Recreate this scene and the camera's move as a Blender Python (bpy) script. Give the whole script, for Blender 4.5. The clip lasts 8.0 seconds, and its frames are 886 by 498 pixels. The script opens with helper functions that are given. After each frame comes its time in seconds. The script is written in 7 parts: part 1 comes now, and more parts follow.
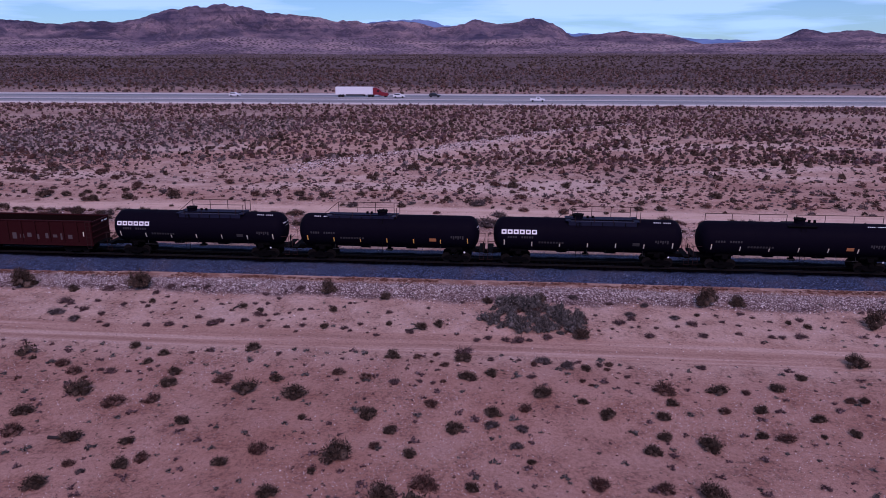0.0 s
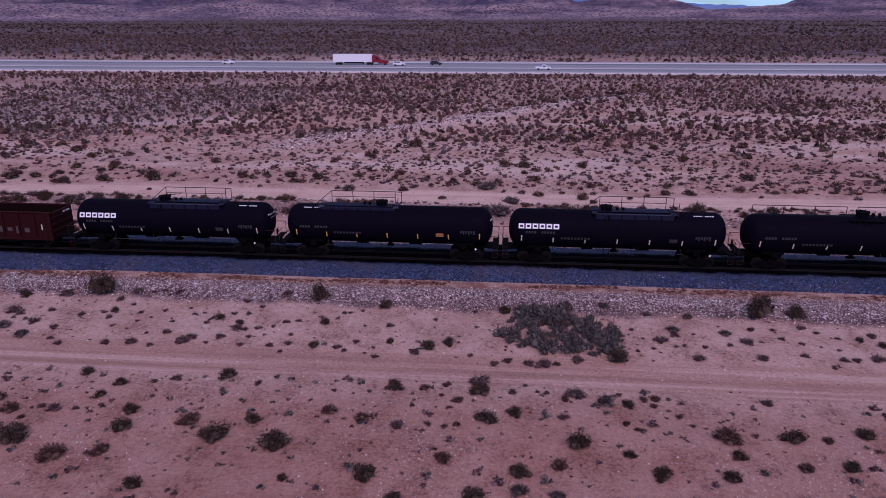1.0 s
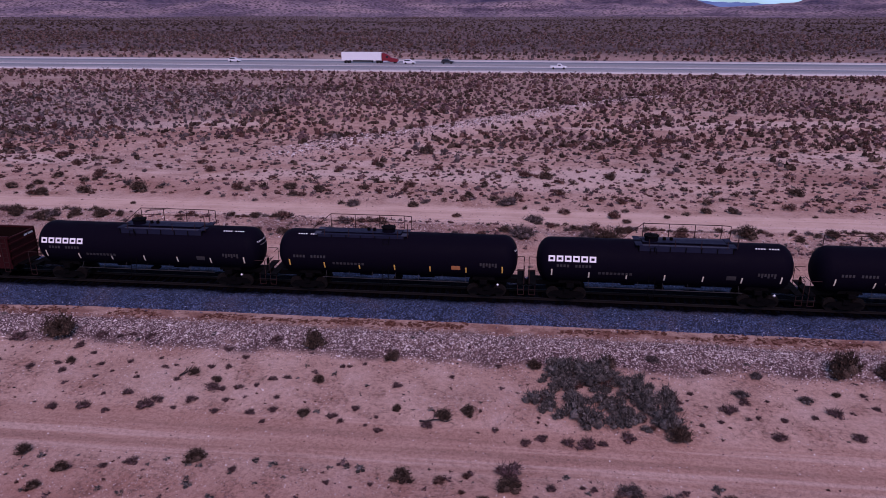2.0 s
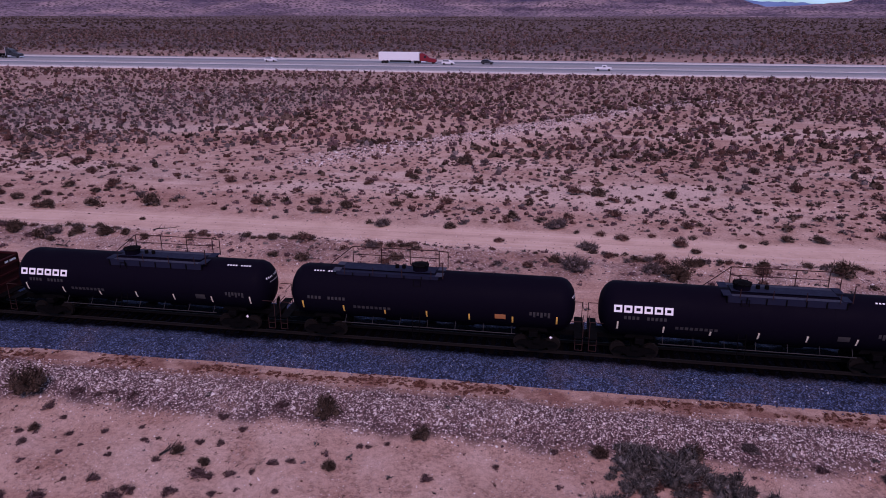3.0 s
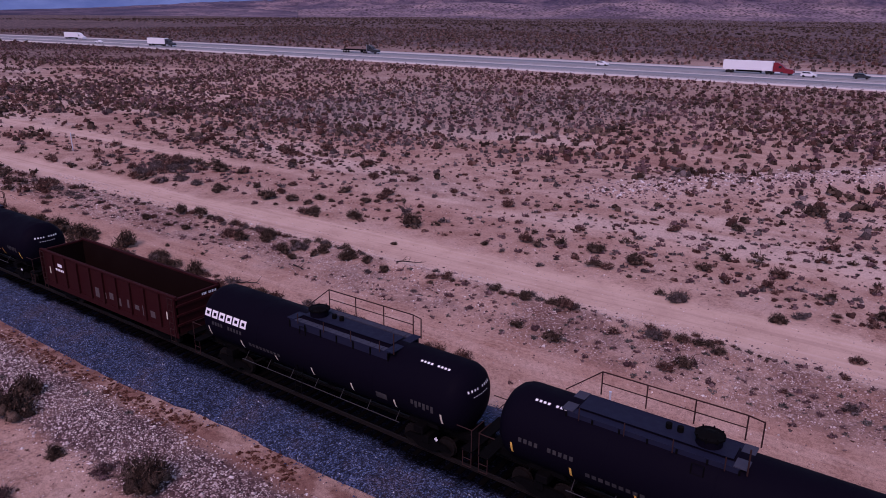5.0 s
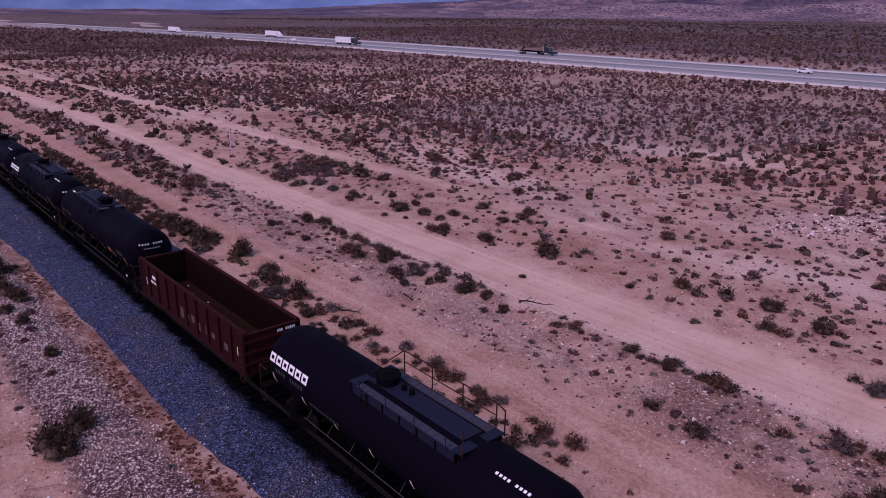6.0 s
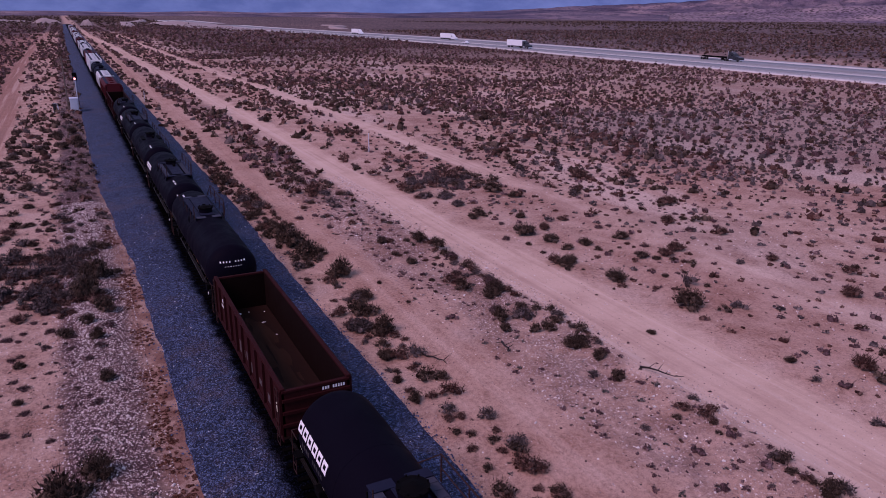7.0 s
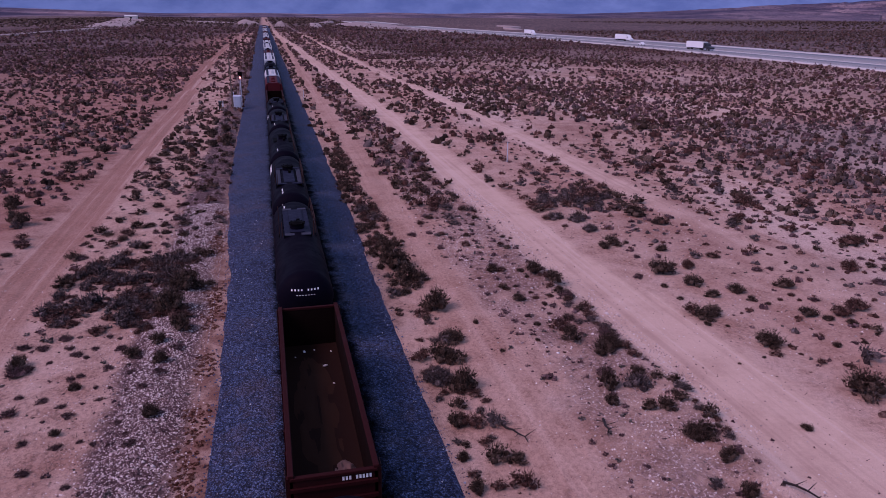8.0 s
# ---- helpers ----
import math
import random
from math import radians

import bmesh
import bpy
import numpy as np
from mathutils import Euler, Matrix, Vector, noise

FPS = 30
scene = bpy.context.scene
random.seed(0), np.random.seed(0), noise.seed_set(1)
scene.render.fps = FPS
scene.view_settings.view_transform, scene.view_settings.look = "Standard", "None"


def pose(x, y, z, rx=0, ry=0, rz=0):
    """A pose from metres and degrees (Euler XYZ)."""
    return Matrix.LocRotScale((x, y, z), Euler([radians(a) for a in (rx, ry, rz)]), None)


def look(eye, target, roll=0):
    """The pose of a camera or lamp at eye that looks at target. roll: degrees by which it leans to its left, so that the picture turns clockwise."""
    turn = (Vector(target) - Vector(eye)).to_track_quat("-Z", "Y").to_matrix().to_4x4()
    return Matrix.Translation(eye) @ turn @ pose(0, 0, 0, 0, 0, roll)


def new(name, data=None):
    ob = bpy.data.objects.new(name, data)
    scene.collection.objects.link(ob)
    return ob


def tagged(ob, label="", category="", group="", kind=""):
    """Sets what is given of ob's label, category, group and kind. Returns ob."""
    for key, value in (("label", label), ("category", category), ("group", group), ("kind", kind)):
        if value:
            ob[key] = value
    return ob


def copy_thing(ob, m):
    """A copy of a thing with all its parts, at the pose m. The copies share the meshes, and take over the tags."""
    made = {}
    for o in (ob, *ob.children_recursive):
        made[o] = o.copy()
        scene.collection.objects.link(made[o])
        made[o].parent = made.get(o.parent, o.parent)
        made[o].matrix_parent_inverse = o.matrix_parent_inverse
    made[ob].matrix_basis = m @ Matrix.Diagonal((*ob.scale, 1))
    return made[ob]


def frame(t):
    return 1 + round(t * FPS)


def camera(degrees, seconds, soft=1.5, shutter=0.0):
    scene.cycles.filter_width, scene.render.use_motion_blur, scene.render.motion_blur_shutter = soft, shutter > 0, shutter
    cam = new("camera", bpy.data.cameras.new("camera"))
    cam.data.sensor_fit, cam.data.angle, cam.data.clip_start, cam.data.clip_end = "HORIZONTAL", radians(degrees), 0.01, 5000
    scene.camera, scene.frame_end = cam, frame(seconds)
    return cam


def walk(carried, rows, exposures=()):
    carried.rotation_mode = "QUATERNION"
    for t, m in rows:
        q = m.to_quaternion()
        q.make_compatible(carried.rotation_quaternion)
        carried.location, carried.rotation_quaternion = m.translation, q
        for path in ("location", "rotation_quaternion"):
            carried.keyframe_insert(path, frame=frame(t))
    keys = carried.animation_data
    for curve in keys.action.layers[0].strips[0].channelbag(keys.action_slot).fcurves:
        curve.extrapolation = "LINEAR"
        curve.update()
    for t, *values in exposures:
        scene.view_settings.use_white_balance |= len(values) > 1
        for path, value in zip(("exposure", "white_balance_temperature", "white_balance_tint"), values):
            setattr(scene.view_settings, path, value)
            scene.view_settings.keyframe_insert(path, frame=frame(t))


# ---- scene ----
cam = camera(63.4, 8.0, soft=0.9)
PATH = [
    (0, (4.043, -62.597, 19.514), (3.857, -60.679, 18.975), -0.1),
    (0.5, (3.308, -58.464, 19.477), (3.123, -56.568, 18.867), -0.0),
    (1, (2.608, -54.327, 19.448), (2.424, -52.436, 18.825), -0.1),
    (1.2, (2.323, -52.661, 19.441), (2.141, -50.771, 18.814), -0.1),
    (2.5, (0.642, -41.926, 19.245), (0.395, -40.044, 18.615), 0.1),
    (3, (-0.066, -37.751, 19.145), (-0.372, -35.878, 18.514), 0.1),
    (3.5, (-0.757, -33.639, 18.998), (-1.191, -31.791, 18.368), 0.2),
    (4, (-1.402, -29.525, 18.806), (-2.06, -27.743, 18.178), 0.3),
    (4.5, (-2.051, -25.676, 18.652), (-2.934, -23.995, 18.025), 0.4),
    (5, (-2.968, -21.775, 18.55), (-4.061, -20.222, 17.923), 0.5),
    (5.2, (-3.467, -20.183, 18.52), (-4.637, -18.688, 17.891), 0.6),
    (6.5, (-7.759, -10.367, 18.228), (-9.333, -9.304, 17.602), 0.6),
    (7, (-9.838, -6.924, 18.133), (-11.527, -6.057, 17.507), 0.6),
    (7.5, (-12.219, -3.864, 18.057), (-13.999, -3.203, 17.43), 0.6),
    (8, (-14.997, -0.989, 18.034), (-16.843, -0.543, 17.406), 0.3),
]
walk(cam, [(t, look(eye, aim, roll)) for t, eye, aim, roll in PATH],
     [(0, -0.43, 5970, 61), (2.5, -0.38, 6290, 65.5), (5, -0.38, 6420, 67.5), (6.5, -0.32, 6500, 69), (8, -0.32, 6260, 69)])

# ---- world and sun: a veiled evening sky ----
SUN_HEIGHT, SUN_TURN = radians(46), radians(165)
world = bpy.data.worlds.new("world")
scene.world = world
world.use_nodes = True
wt = world.node_tree
bg = wt.nodes["Background"]
sky = wt.nodes.new("ShaderNodeTexSky")
sky.sky_type, sky.sun_disc = "NISHITA", False
sky.sun_elevation, sky.sun_rotation = SUN_HEIGHT, SUN_TURN
sky.air_density, sky.dust_density, sky.ozone_density = 1.0, 0.2, 3.0
veil = wt.nodes.new("ShaderNodeTexNoise")
stretch = wt.nodes.new("ShaderNodeMapping")
stretch.inputs["Scale"].default_value = (1.0, 1.0, 9.0)
wt.links.new(wt.nodes.new("ShaderNodeTexCoord").outputs["Generated"], stretch.inputs[0])
wt.links.new(stretch.outputs[0], veil.inputs["Vector"])
veil.inputs["Scale"].default_value, veil.inputs["Detail"].default_value = 4.6, 6
cover = wt.nodes.new("ShaderNodeMapRange")
wt.links.new(veil.outputs["Fac"], cover.inputs[0])
for socket, value in zip(cover.inputs[1:], (0.46, 0.58, 0.0, 0.9)):
    socket.default_value = value
clouds = wt.nodes.new("ShaderNodeMix")
clouds.data_type = "RGBA"
wt.links.new(cover.outputs[0], clouds.inputs[0])
wt.links.new(sky.outputs[0], clouds.inputs[6])
clouds.inputs[7].default_value = (10.5, 10.5, 10.8, 1)
cool = wt.nodes.new("ShaderNodeMix")
cool.data_type, cool.blend_type = "RGBA", "MULTIPLY"
cool.inputs[0].default_value = 1.0
lift = wt.nodes.new("ShaderNodeSeparateXYZ")
wt.links.new(stretch.inputs[0].links[0].from_socket, lift.inputs[0])
low_air = wt.nodes.new("ShaderNodeMapRange")
wt.links.new(lift.outputs[2], low_air.inputs[0])
for socket, value in zip(low_air.inputs[1:], (0.02, 0.16, 0.0, 1.0)):
    socket.default_value = value
tint = wt.nodes.new("ShaderNodeMix")
tint.data_type = "RGBA"
wt.links.new(low_air.outputs[0], tint.inputs[0])
tint.inputs[6].default_value, tint.inputs[7].default_value = (0.35, 0.735, 0.89, 1), (0.36, 0.575, 0.66, 1)
wt.links.new(tint.outputs[2], cool.inputs[7])
wt.links.new(clouds.outputs[2], cool.inputs[6])
wt.links.new(cool.outputs[2], bg.inputs[0])
bg.inputs[1].default_value = 0.14
sun = new("sun", bpy.data.lights.new("sun", "SUN"))
sun.data.energy, sun.data.angle, sun.data.color = 2.1, radians(26), (1.0, 0.86, 0.78)
sun.matrix_world = look(Vector((math.sin(SUN_TURN) * math.cos(SUN_HEIGHT), math.cos(SUN_TURN) * math.cos(SUN_HEIGHT),
                                math.sin(SUN_HEIGHT))) * 60, (0, 0, 0))


# ---- materials ----
class Nodes:
    """A small helper to write node trees as expressions."""

    def __init__(self, name):
        self.mat = bpy.data.materials.new(name)
        self.mat.use_nodes = True
        self.tree = self.mat.node_tree
        self.bsdf = self.tree.nodes["Principled BSDF"]
        self.coord = self.tree.nodes.new("ShaderNodeTexCoord")

    def put(self, socket, value):
        if isinstance(value, bpy.types.NodeSocket):
            self.tree.links.new(value, socket)
        elif isinstance(value, (tuple, list)) and len(value) == 3 and socket.type == "RGBA":
            socket.default_value = (*value, 1)
        else:
            socket.default_value = value

    def math(self, op, a, b=0.0, c=0.0):
        n = self.tree.nodes.new("ShaderNodeMath")
        n.operation = op
        for s, v in zip(n.inputs, (a, b, c)):
            self.put(s, v)
        return n.outputs[0]

    def noise(self, scale, detail=4.0, rough=0.6, vec=None):
        n = self.tree.nodes.new("ShaderNodeTexNoise")
        self.put(n.inputs["Vector"], vec or self.coord.outputs["Object"])
        n.inputs["Scale"].default_value, n.inputs["Detail"].default_value, n.inputs["Roughness"].default_value = scale, detail, rough
        return n.outputs["Fac"]

    def cells(self, scale, out="Distance", vec=None):
        n = self.tree.nodes.new("ShaderNodeTexVoronoi")
        self.put(n.inputs["Vector"], vec or self.coord.outputs["Object"])
        n.inputs["Scale"].default_value = scale
        return n.outputs[out]

    def ramp(self, fac, *stops):
        n = self.tree.nodes.new("ShaderNodeValToRGB")
        self.put(n.inputs[0], fac)
        el = n.color_ramp.elements
        while len(el) < len(stops):
            el.new(0.5)
        for e, (p, c) in zip(el, stops):
            e.position, e.color = p, (*c, 1) if len(c) == 3 else c
        return n.outputs[0]

    def step(self, v, a, b, lo=0.0, hi=1.0):
        n = self.tree.nodes.new("ShaderNodeMapRange")
        n.interpolation_type = "SMOOTHSTEP"
        for s, x in zip(n.inputs, (v, a, b, lo, hi)):
            self.put(s, x)
        return n.outputs[0]

    def mix(self, fac, a, b, mode="MIX"):
        n = self.tree.nodes.new("ShaderNodeMix")
        n.data_type, n.blend_type = "RGBA", mode
        self.put(n.inputs[0], fac), self.put(n.inputs[6], a), self.put(n.inputs[7], b)
        return n.outputs[2]

    def xyz(self):
        n = self.tree.nodes.new("ShaderNodeSeparateXYZ")
        self.put(n.inputs[0], self.coord.outputs["Object"])
        return n.outputs

    def bump(self, height, strength, distance):
        n = self.tree.nodes.new("ShaderNodeBump")
        self.put(n.inputs["Height"], height)
        n.inputs["Strength"].default_value, n.inputs["Distance"].default_value = strength, distance
        self.put(self.bsdf.inputs["Normal"], n.outputs[0])

    def done(self, color, rough=0.8, metal=0.0, spec=None):
        self.put(self.bsdf.inputs["Base Color"], color)
        self.put(self.bsdf.inputs["Roughness"], rough)
        self.put(self.bsdf.inputs["Metallic"], metal)
        if spec is not None:
            self.bsdf.inputs["Specular IOR Level"].default_value = spec
        return self.mat


def plain(name, color, rough=0.6, metal=0.0, grime=0.35, scale=3.0, spec=None):
    """Paint, rubber or metal with blotches of dust and fine grain."""
    n = Nodes(name)
    big, fine = n.noise(scale, 5, 0.65), n.noise(scale * 14, 3, 0.6)
    dust = n.step(n.math("ADD", n.math("MULTIPLY", big, 0.75), n.math("MULTIPLY", fine, 0.25)), 0.42, 0.72)
    soil = tuple(0.55 * c + 0.45 * d for c, d in zip(color, (0.16, 0.12, 0.10)))
    col = n.mix(n.math("MULTIPLY", dust, grime), color, soil)
    n.bump(fine, 0.15, 0.01)
    return n.done(col, n.step(big, 0.3, 0.7, max(rough - 0.08, 0.05), min(rough + 0.12, 1)), metal, spec)


def varied(name, stops, rough=0.85, per="object", grain=9.0, spec=0.05):
    """A colour that varies from piece to piece, with grain on each."""
    n = Nodes(name)
    if per == "object":
        rnd = n.tree.nodes.new("ShaderNodeObjectInfo").outputs["Random"]
    else:
        rnd = n.tree.nodes.new("ShaderNodeNewGeometry").outputs["Random Per Island"]
    base = n.ramp(rnd, *stops)
    g = n.noise(grain, 3)
    return n.done(n.mix(n.step(g, 0.35, 0.7, 0.0, 0.5), base, n.mix(1.0, base, (0.55, 0.55, 0.55), "MULTIPLY")), rough, spec=spec)


def foliage(name, stops):
    """Twigs and small leaves: mottled finely, each sprig a little different."""
    n = Nodes(name)
    base = n.ramp(n.tree.nodes.new("ShaderNodeNewGeometry").outputs["Random Per Island"], *stops)
    twig, clump = n.noise(34, 3, 0.7), n.noise(7, 3, 0.6)
    col = n.mix(n.step(twig, 0.50, 0.60, 0.0, 0.85), base, n.mix(1.0, base, (0.22, 0.20, 0.20), "MULTIPLY"))
    col = n.mix(n.step(twig, 0.44, 0.34, 0.0, 0.6), col, n.mix(1.0, base, (1.9, 1.8, 1.75), "MULTIPLY"))
    col = n.mix(n.step(clump, 0.48, 0.62, 0.0, 0.5), col, n.mix(1.0, col, (0.5, 0.46, 0.46), "MULTIPLY"))
    n.bump(twig, 1.0, 0.06)
    return n.done(col, 0.95, spec=0.03)


def ground_material():
    n = Nodes("desert_soil")
    x, y, z = n.xyz()
    wob = n.math("MULTIPLY", n.math("SUBTRACT", n.noise(0.35, 4), 0.5), 2.4)
    wide = n.math("MULTIPLY", n.math("SUBTRACT", n.noise(0.05, 3), 0.5), 9.0)
    yw = n.math("ADD", y, wob)

    def band(v, a, b, soft):
        return n.math("MULTIPLY", n.step(v, a - soft, a + soft), n.step(v, b - soft, b + soft, 1.0, 0.0))

    big, mid, fine, grit = n.noise(0.035, 5), n.noise(0.4, 6, 0.65), n.noise(5, 4, 0.7), n.noise(28, 2, 0.6)
    col = n.ramp(big, (0.30, (0.50, 0.28, 0.21)), (0.5, (0.61, 0.395, 0.31)), (0.7, (0.55, 0.32, 0.245)))
    col = n.mix(n.step(mid, 0.42, 0.72, 0.0, 0.65), col, (0.36, 0.165, 0.115))
    col = n.mix(n.step(mid, 0.5, 0.3, 0.0, 0.5), col, (0.64, 0.44, 0.37))
    # darker redder soil in the south, with lens falloff put into the colour
    col = n.mix(n.step(yw, -18.5, -23.5, 0.0, 0.85), col, n.mix(1.0, col, (0.74, 0.60, 0.58), "MULTIPLY"))
    # grey gravelly flats in patches away from the line
    col = n.mix(n.math("MULTIPLY", n.step(n.noise(0.022, 4), 0.5, 0.66, 0.0, 0.6), n.step(n.math("ABSOLUTE", y), 25, 55)), col, (0.30, 0.22, 0.205))
    # pale washes and redder rises in long streaks
    lay = n.tree.nodes.new("ShaderNodeMapping")
    lay.inputs["Scale"].default_value, lay.inputs["Rotation"].default_value = (0.018, 0.075, 1.0), (0, 0, 0.35)
    n.put(lay.inputs[0], n.coord.outputs["Object"])
    wash = n.noise(1.0, 5, 0.6, lay.outputs[0])
    open_ = n.step(y, 24, 34)
    col = n.mix(n.math("MULTIPLY", open_, n.step(wash, 0.52, 0.62, 0.0, 0.8)), col, (0.74, 0.54, 0.45))
    col = n.mix(n.math("MULTIPLY", open_, n.step(wash, 0.47, 0.36, 0.0, 0.75)), col, (0.39, 0.20, 0.155))
    # a grey gravel flat and a pale sandy ridge up to the highway
    ex, ey = n.math("DIVIDE", n.math("ADD", x, 84), 38.0), n.math("DIVIDE", n.math("SUBTRACT", y, 98), 48.0)
    flat = n.step(n.math("ADD", n.math("ADD", n.math("MULTIPLY", ex, ex), n.math("MULTIPLY", ey, ey)), n.math("MULTIPLY", wob, 0.25)), 1.1, 0.4, 0.0, 0.55)
    col = n.mix(flat, col, n.mix(n.step(fine, 0.4, 0.65), (0.42, 0.315, 0.285), (0.25, 0.175, 0.16)))
    crest = n.math("ADD", n.math("ADD", n.math("MULTIPLY", x, 0.785), n.math("MULTIPLY", y, -0.62)), n.math("ADD", n.math("MULTIPLY", wob, 1.5), 53.4))
    ridge = n.math("MULTIPLY", band(crest, -4.5, 4.0, 2.5), n.math("MULTIPLY", n.step(y, 42, 55), n.step(y, 135, 110)))
    col = n.mix(n.math("MULTIPLY", ridge, 0.6), col, (0.70, 0.52, 0.445))
    col = n.mix(n.step(n.math("ADD", y, n.math("MULTIPLY", wide, 1.5)), 78, 135, 0.0, 0.55), col, n.mix(n.step(fine, 0.42, 0.62), (0.40, 0.27, 0.23), (0.25, 0.155, 0.13)))
    west_red = n.math("MULTIPLY", n.step(x, -70, -88), n.math("MULTIPLY", n.step(yw, -18.0, -21.0), n.step(n.noise(0.05, 4), 0.35, 0.6, 0.4, 0.9)))
    col = n.mix(west_red, col, n.mix(n.step(mid, 0.4, 0.65), (0.45, 0.235, 0.185), (0.33, 0.15, 0.11)))
    # stony strips beside the line
    bent = n.tree.nodes.new("ShaderNodeVectorMath")
    bent.operation = "MULTIPLY_ADD"
    n.put(bent.inputs[0], n.tree.nodes.new("ShaderNodeTexNoise").outputs["Color"])
    bent.inputs[0].links[0].from_node.inputs["Scale"].default_value = 4.0
    n.put(bent.inputs[0].links[0].from_node.inputs["Vector"], n.coord.outputs["Object"])
    bent.inputs[1].default_value = (0.35, 0.35, 0.35)
    n.put(bent.inputs[2], n.coord.outputs["Object"])
    peb = n.cells(7.5, vec=bent.outputs[0])
    pebc = n.ramp(n.cells(7.5, "Color", bent.outputs[0]), (0.25, (0.045, 0.024, 0.030)), (0.45, (0.17, 0.095, 0.105)), (0.66, (0.42, 0.28, 0.275)), (0.9, (0.85, 0.70, 0.67)))
    stony = n.math("MAXIMUM", n.math("MULTIPLY", band(yw, -9.4, -5.5, 0.6), n.step(n.noise(0.3, 5, 0.7), 0.25, 0.55, 0.6, 1.0)), n.math("MULTIPLY", n.math("MULTIPLY", band(yw, 11.3, 18.9, 0.9), n.step(n.noise(0.22, 5, 0.7), 0.36, 0.6)), 0.85))
    stony = n.math("MAXIMUM", stony, n.math("MULTIPLY", n.math("MULTIPLY", n.step(fine, 0.45, 0.6), n.step(mid, 0.45, 0.6)), 0.35))
    col = n.mix(n.math("MULTIPLY", stony, 0.92), col, n.mix(n.step(peb, 0.50, 0.34), n.mix(n.step(y, -4, 4), (0.062, 0.033, 0.040), n.mix(1.0, col, (0.42, 0.38, 0.4), "MULTIPLY")), pebc))
    # dry reddish weeds along the toe of the stone bed
    col = n.mix(n.math("MULTIPLY", band(yw, -5.5, -4.1, 0.3), n.step(n.noise(0.8, 5), 0.38, 0.58, 0.1, 0.8)), col, (0.26, 0.115, 0.085))
    # redder soil past the north road
    col = n.mix(n.math("MULTIPLY", n.math("MULTIPLY", band(yw, 26.0, 34.0, 2.0), n.step(n.noise(0.06, 4), 0.4, 0.6)), 0.45), col, n.mix(n.step(mid, 0.4, 0.6), (0.52, 0.27, 0.205), (0.40, 0.185, 0.135)))
    # bare wheel tracks
    bend = n.math("ADD", n.step(x, -40, -70, 0.0, 1.1), n.math("ADD", n.step(x, -120, -330, 0.0, 3.9), n.step(x, -330, -620, 0.0, 6.3)))
    off = n.math("ADD", n.math("SUBTRACT", y, 20.3), n.math("ADD", bend, n.math("MULTIPLY", wob, 0.7)))
    half = n.step(x, -45, -75, 2.9, 2.15)
    road = n.step(n.math("SUBTRACT", n.math("ABSOLUTE", off), half), 0.9, -0.7)
    side = n.math("ADD", n.math("SUBTRACT", yw, 34.4), n.math("ADD", n.step(x, -130, -270, 0.0, 3.0), n.step(x, -270, -450, 0.0, 3.0)))
    road = n.math("MAXIMUM", road, n.math("MULTIPLY", n.step(n.math("ABSOLUTE", side), 2.3, 0.9), n.step(x, -85, -60, 0.85, 0.35)))
    diag = n.math("ADD", n.math("ADD", n.math("MULTIPLY", x, 0.808), n.math("MULTIPLY", y, 0.589)), wob)
    road = n.math("MAXIMUM", road, n.math("MULTIPLY", band(diag, -64.5, -60.5, 1.0), n.math("MULTIPLY", n.step(y, 50, 62), 0.26)))
    cross = n.math("ADD", n.math("ADD", x, n.math("MULTIPLY", y, -0.95)), wob)
    road = n.math("MAXIMUM", road, n.math("MULTIPLY", band(cross, -332, -326, 1.2), n.step(y, 30, 40, 0.0, 0.7)))
    col = n.mix(n.math("MULTIPLY", road, 0.85), col, n.mix(n.step(mid, 0.35, 0.7), (0.69, 0.465, 0.365), (0.60, 0.39, 0.30)))
    sway = n.math("ADD", n.step(x, -150, -260, 0.0, 2.5), n.step(x, -330, -610, 0.0, -3.2))
    red = n.math("MAXIMUM", band(n.math("ADD", n.math("ADD", y, sway), n.math("MULTIPLY", wob, 0.6)), -19.6, -15.9, 0.5), n.math("MULTIPLY", band(yw, 7.4, 11.6, 1.4), 0.5))
    deep = n.math("MULTIPLY", n.step(x, -48, -80, 0.0, 0.75), n.step(y, 0, -4))
    along = n.tree.nodes.new("ShaderNodeMapping")
    along.inputs["Scale"].default_value = (0.025, 1.5, 1.0)
    n.put(along.inputs[0], n.coord.outputs["Object"])
    rut = n.noise(1.0, 3, 0.55, along.outputs[0])
    col = n.mix(n.math("MULTIPLY", red, 0.75), col, n.mix(deep, n.mix(n.step(rut, 0.35, 0.65), (0.54, 0.31, 0.235), (0.44, 0.235, 0.175)), n.mix(n.step(rut, 0.35, 0.65), (0.43, 0.20, 0.15), (0.33, 0.14, 0.10))))
    col = n.mix(n.math("MULTIPLY", n.math("MAXIMUM", n.math("MULTIPLY", road, 0.6), red), n.step(rut, 0.52, 0.66, 0.0, 0.5)), col, (0.36, 0.205, 0.16))
    col = n.mix(n.math("MULTIPLY", n.math("MAXIMUM", road, red), n.step(rut, 0.47, 0.36, 0.0, 0.4)), col, (0.74, 0.54, 0.45))
    # creosote plain past the highway, with pale washes; cloud shade darkens its colour
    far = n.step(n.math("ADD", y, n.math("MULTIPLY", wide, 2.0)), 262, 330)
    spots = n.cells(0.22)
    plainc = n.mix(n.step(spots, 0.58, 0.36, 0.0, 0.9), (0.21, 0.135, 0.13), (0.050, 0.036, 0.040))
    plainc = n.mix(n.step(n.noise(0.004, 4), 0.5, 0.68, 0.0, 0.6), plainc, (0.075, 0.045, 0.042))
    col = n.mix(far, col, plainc)
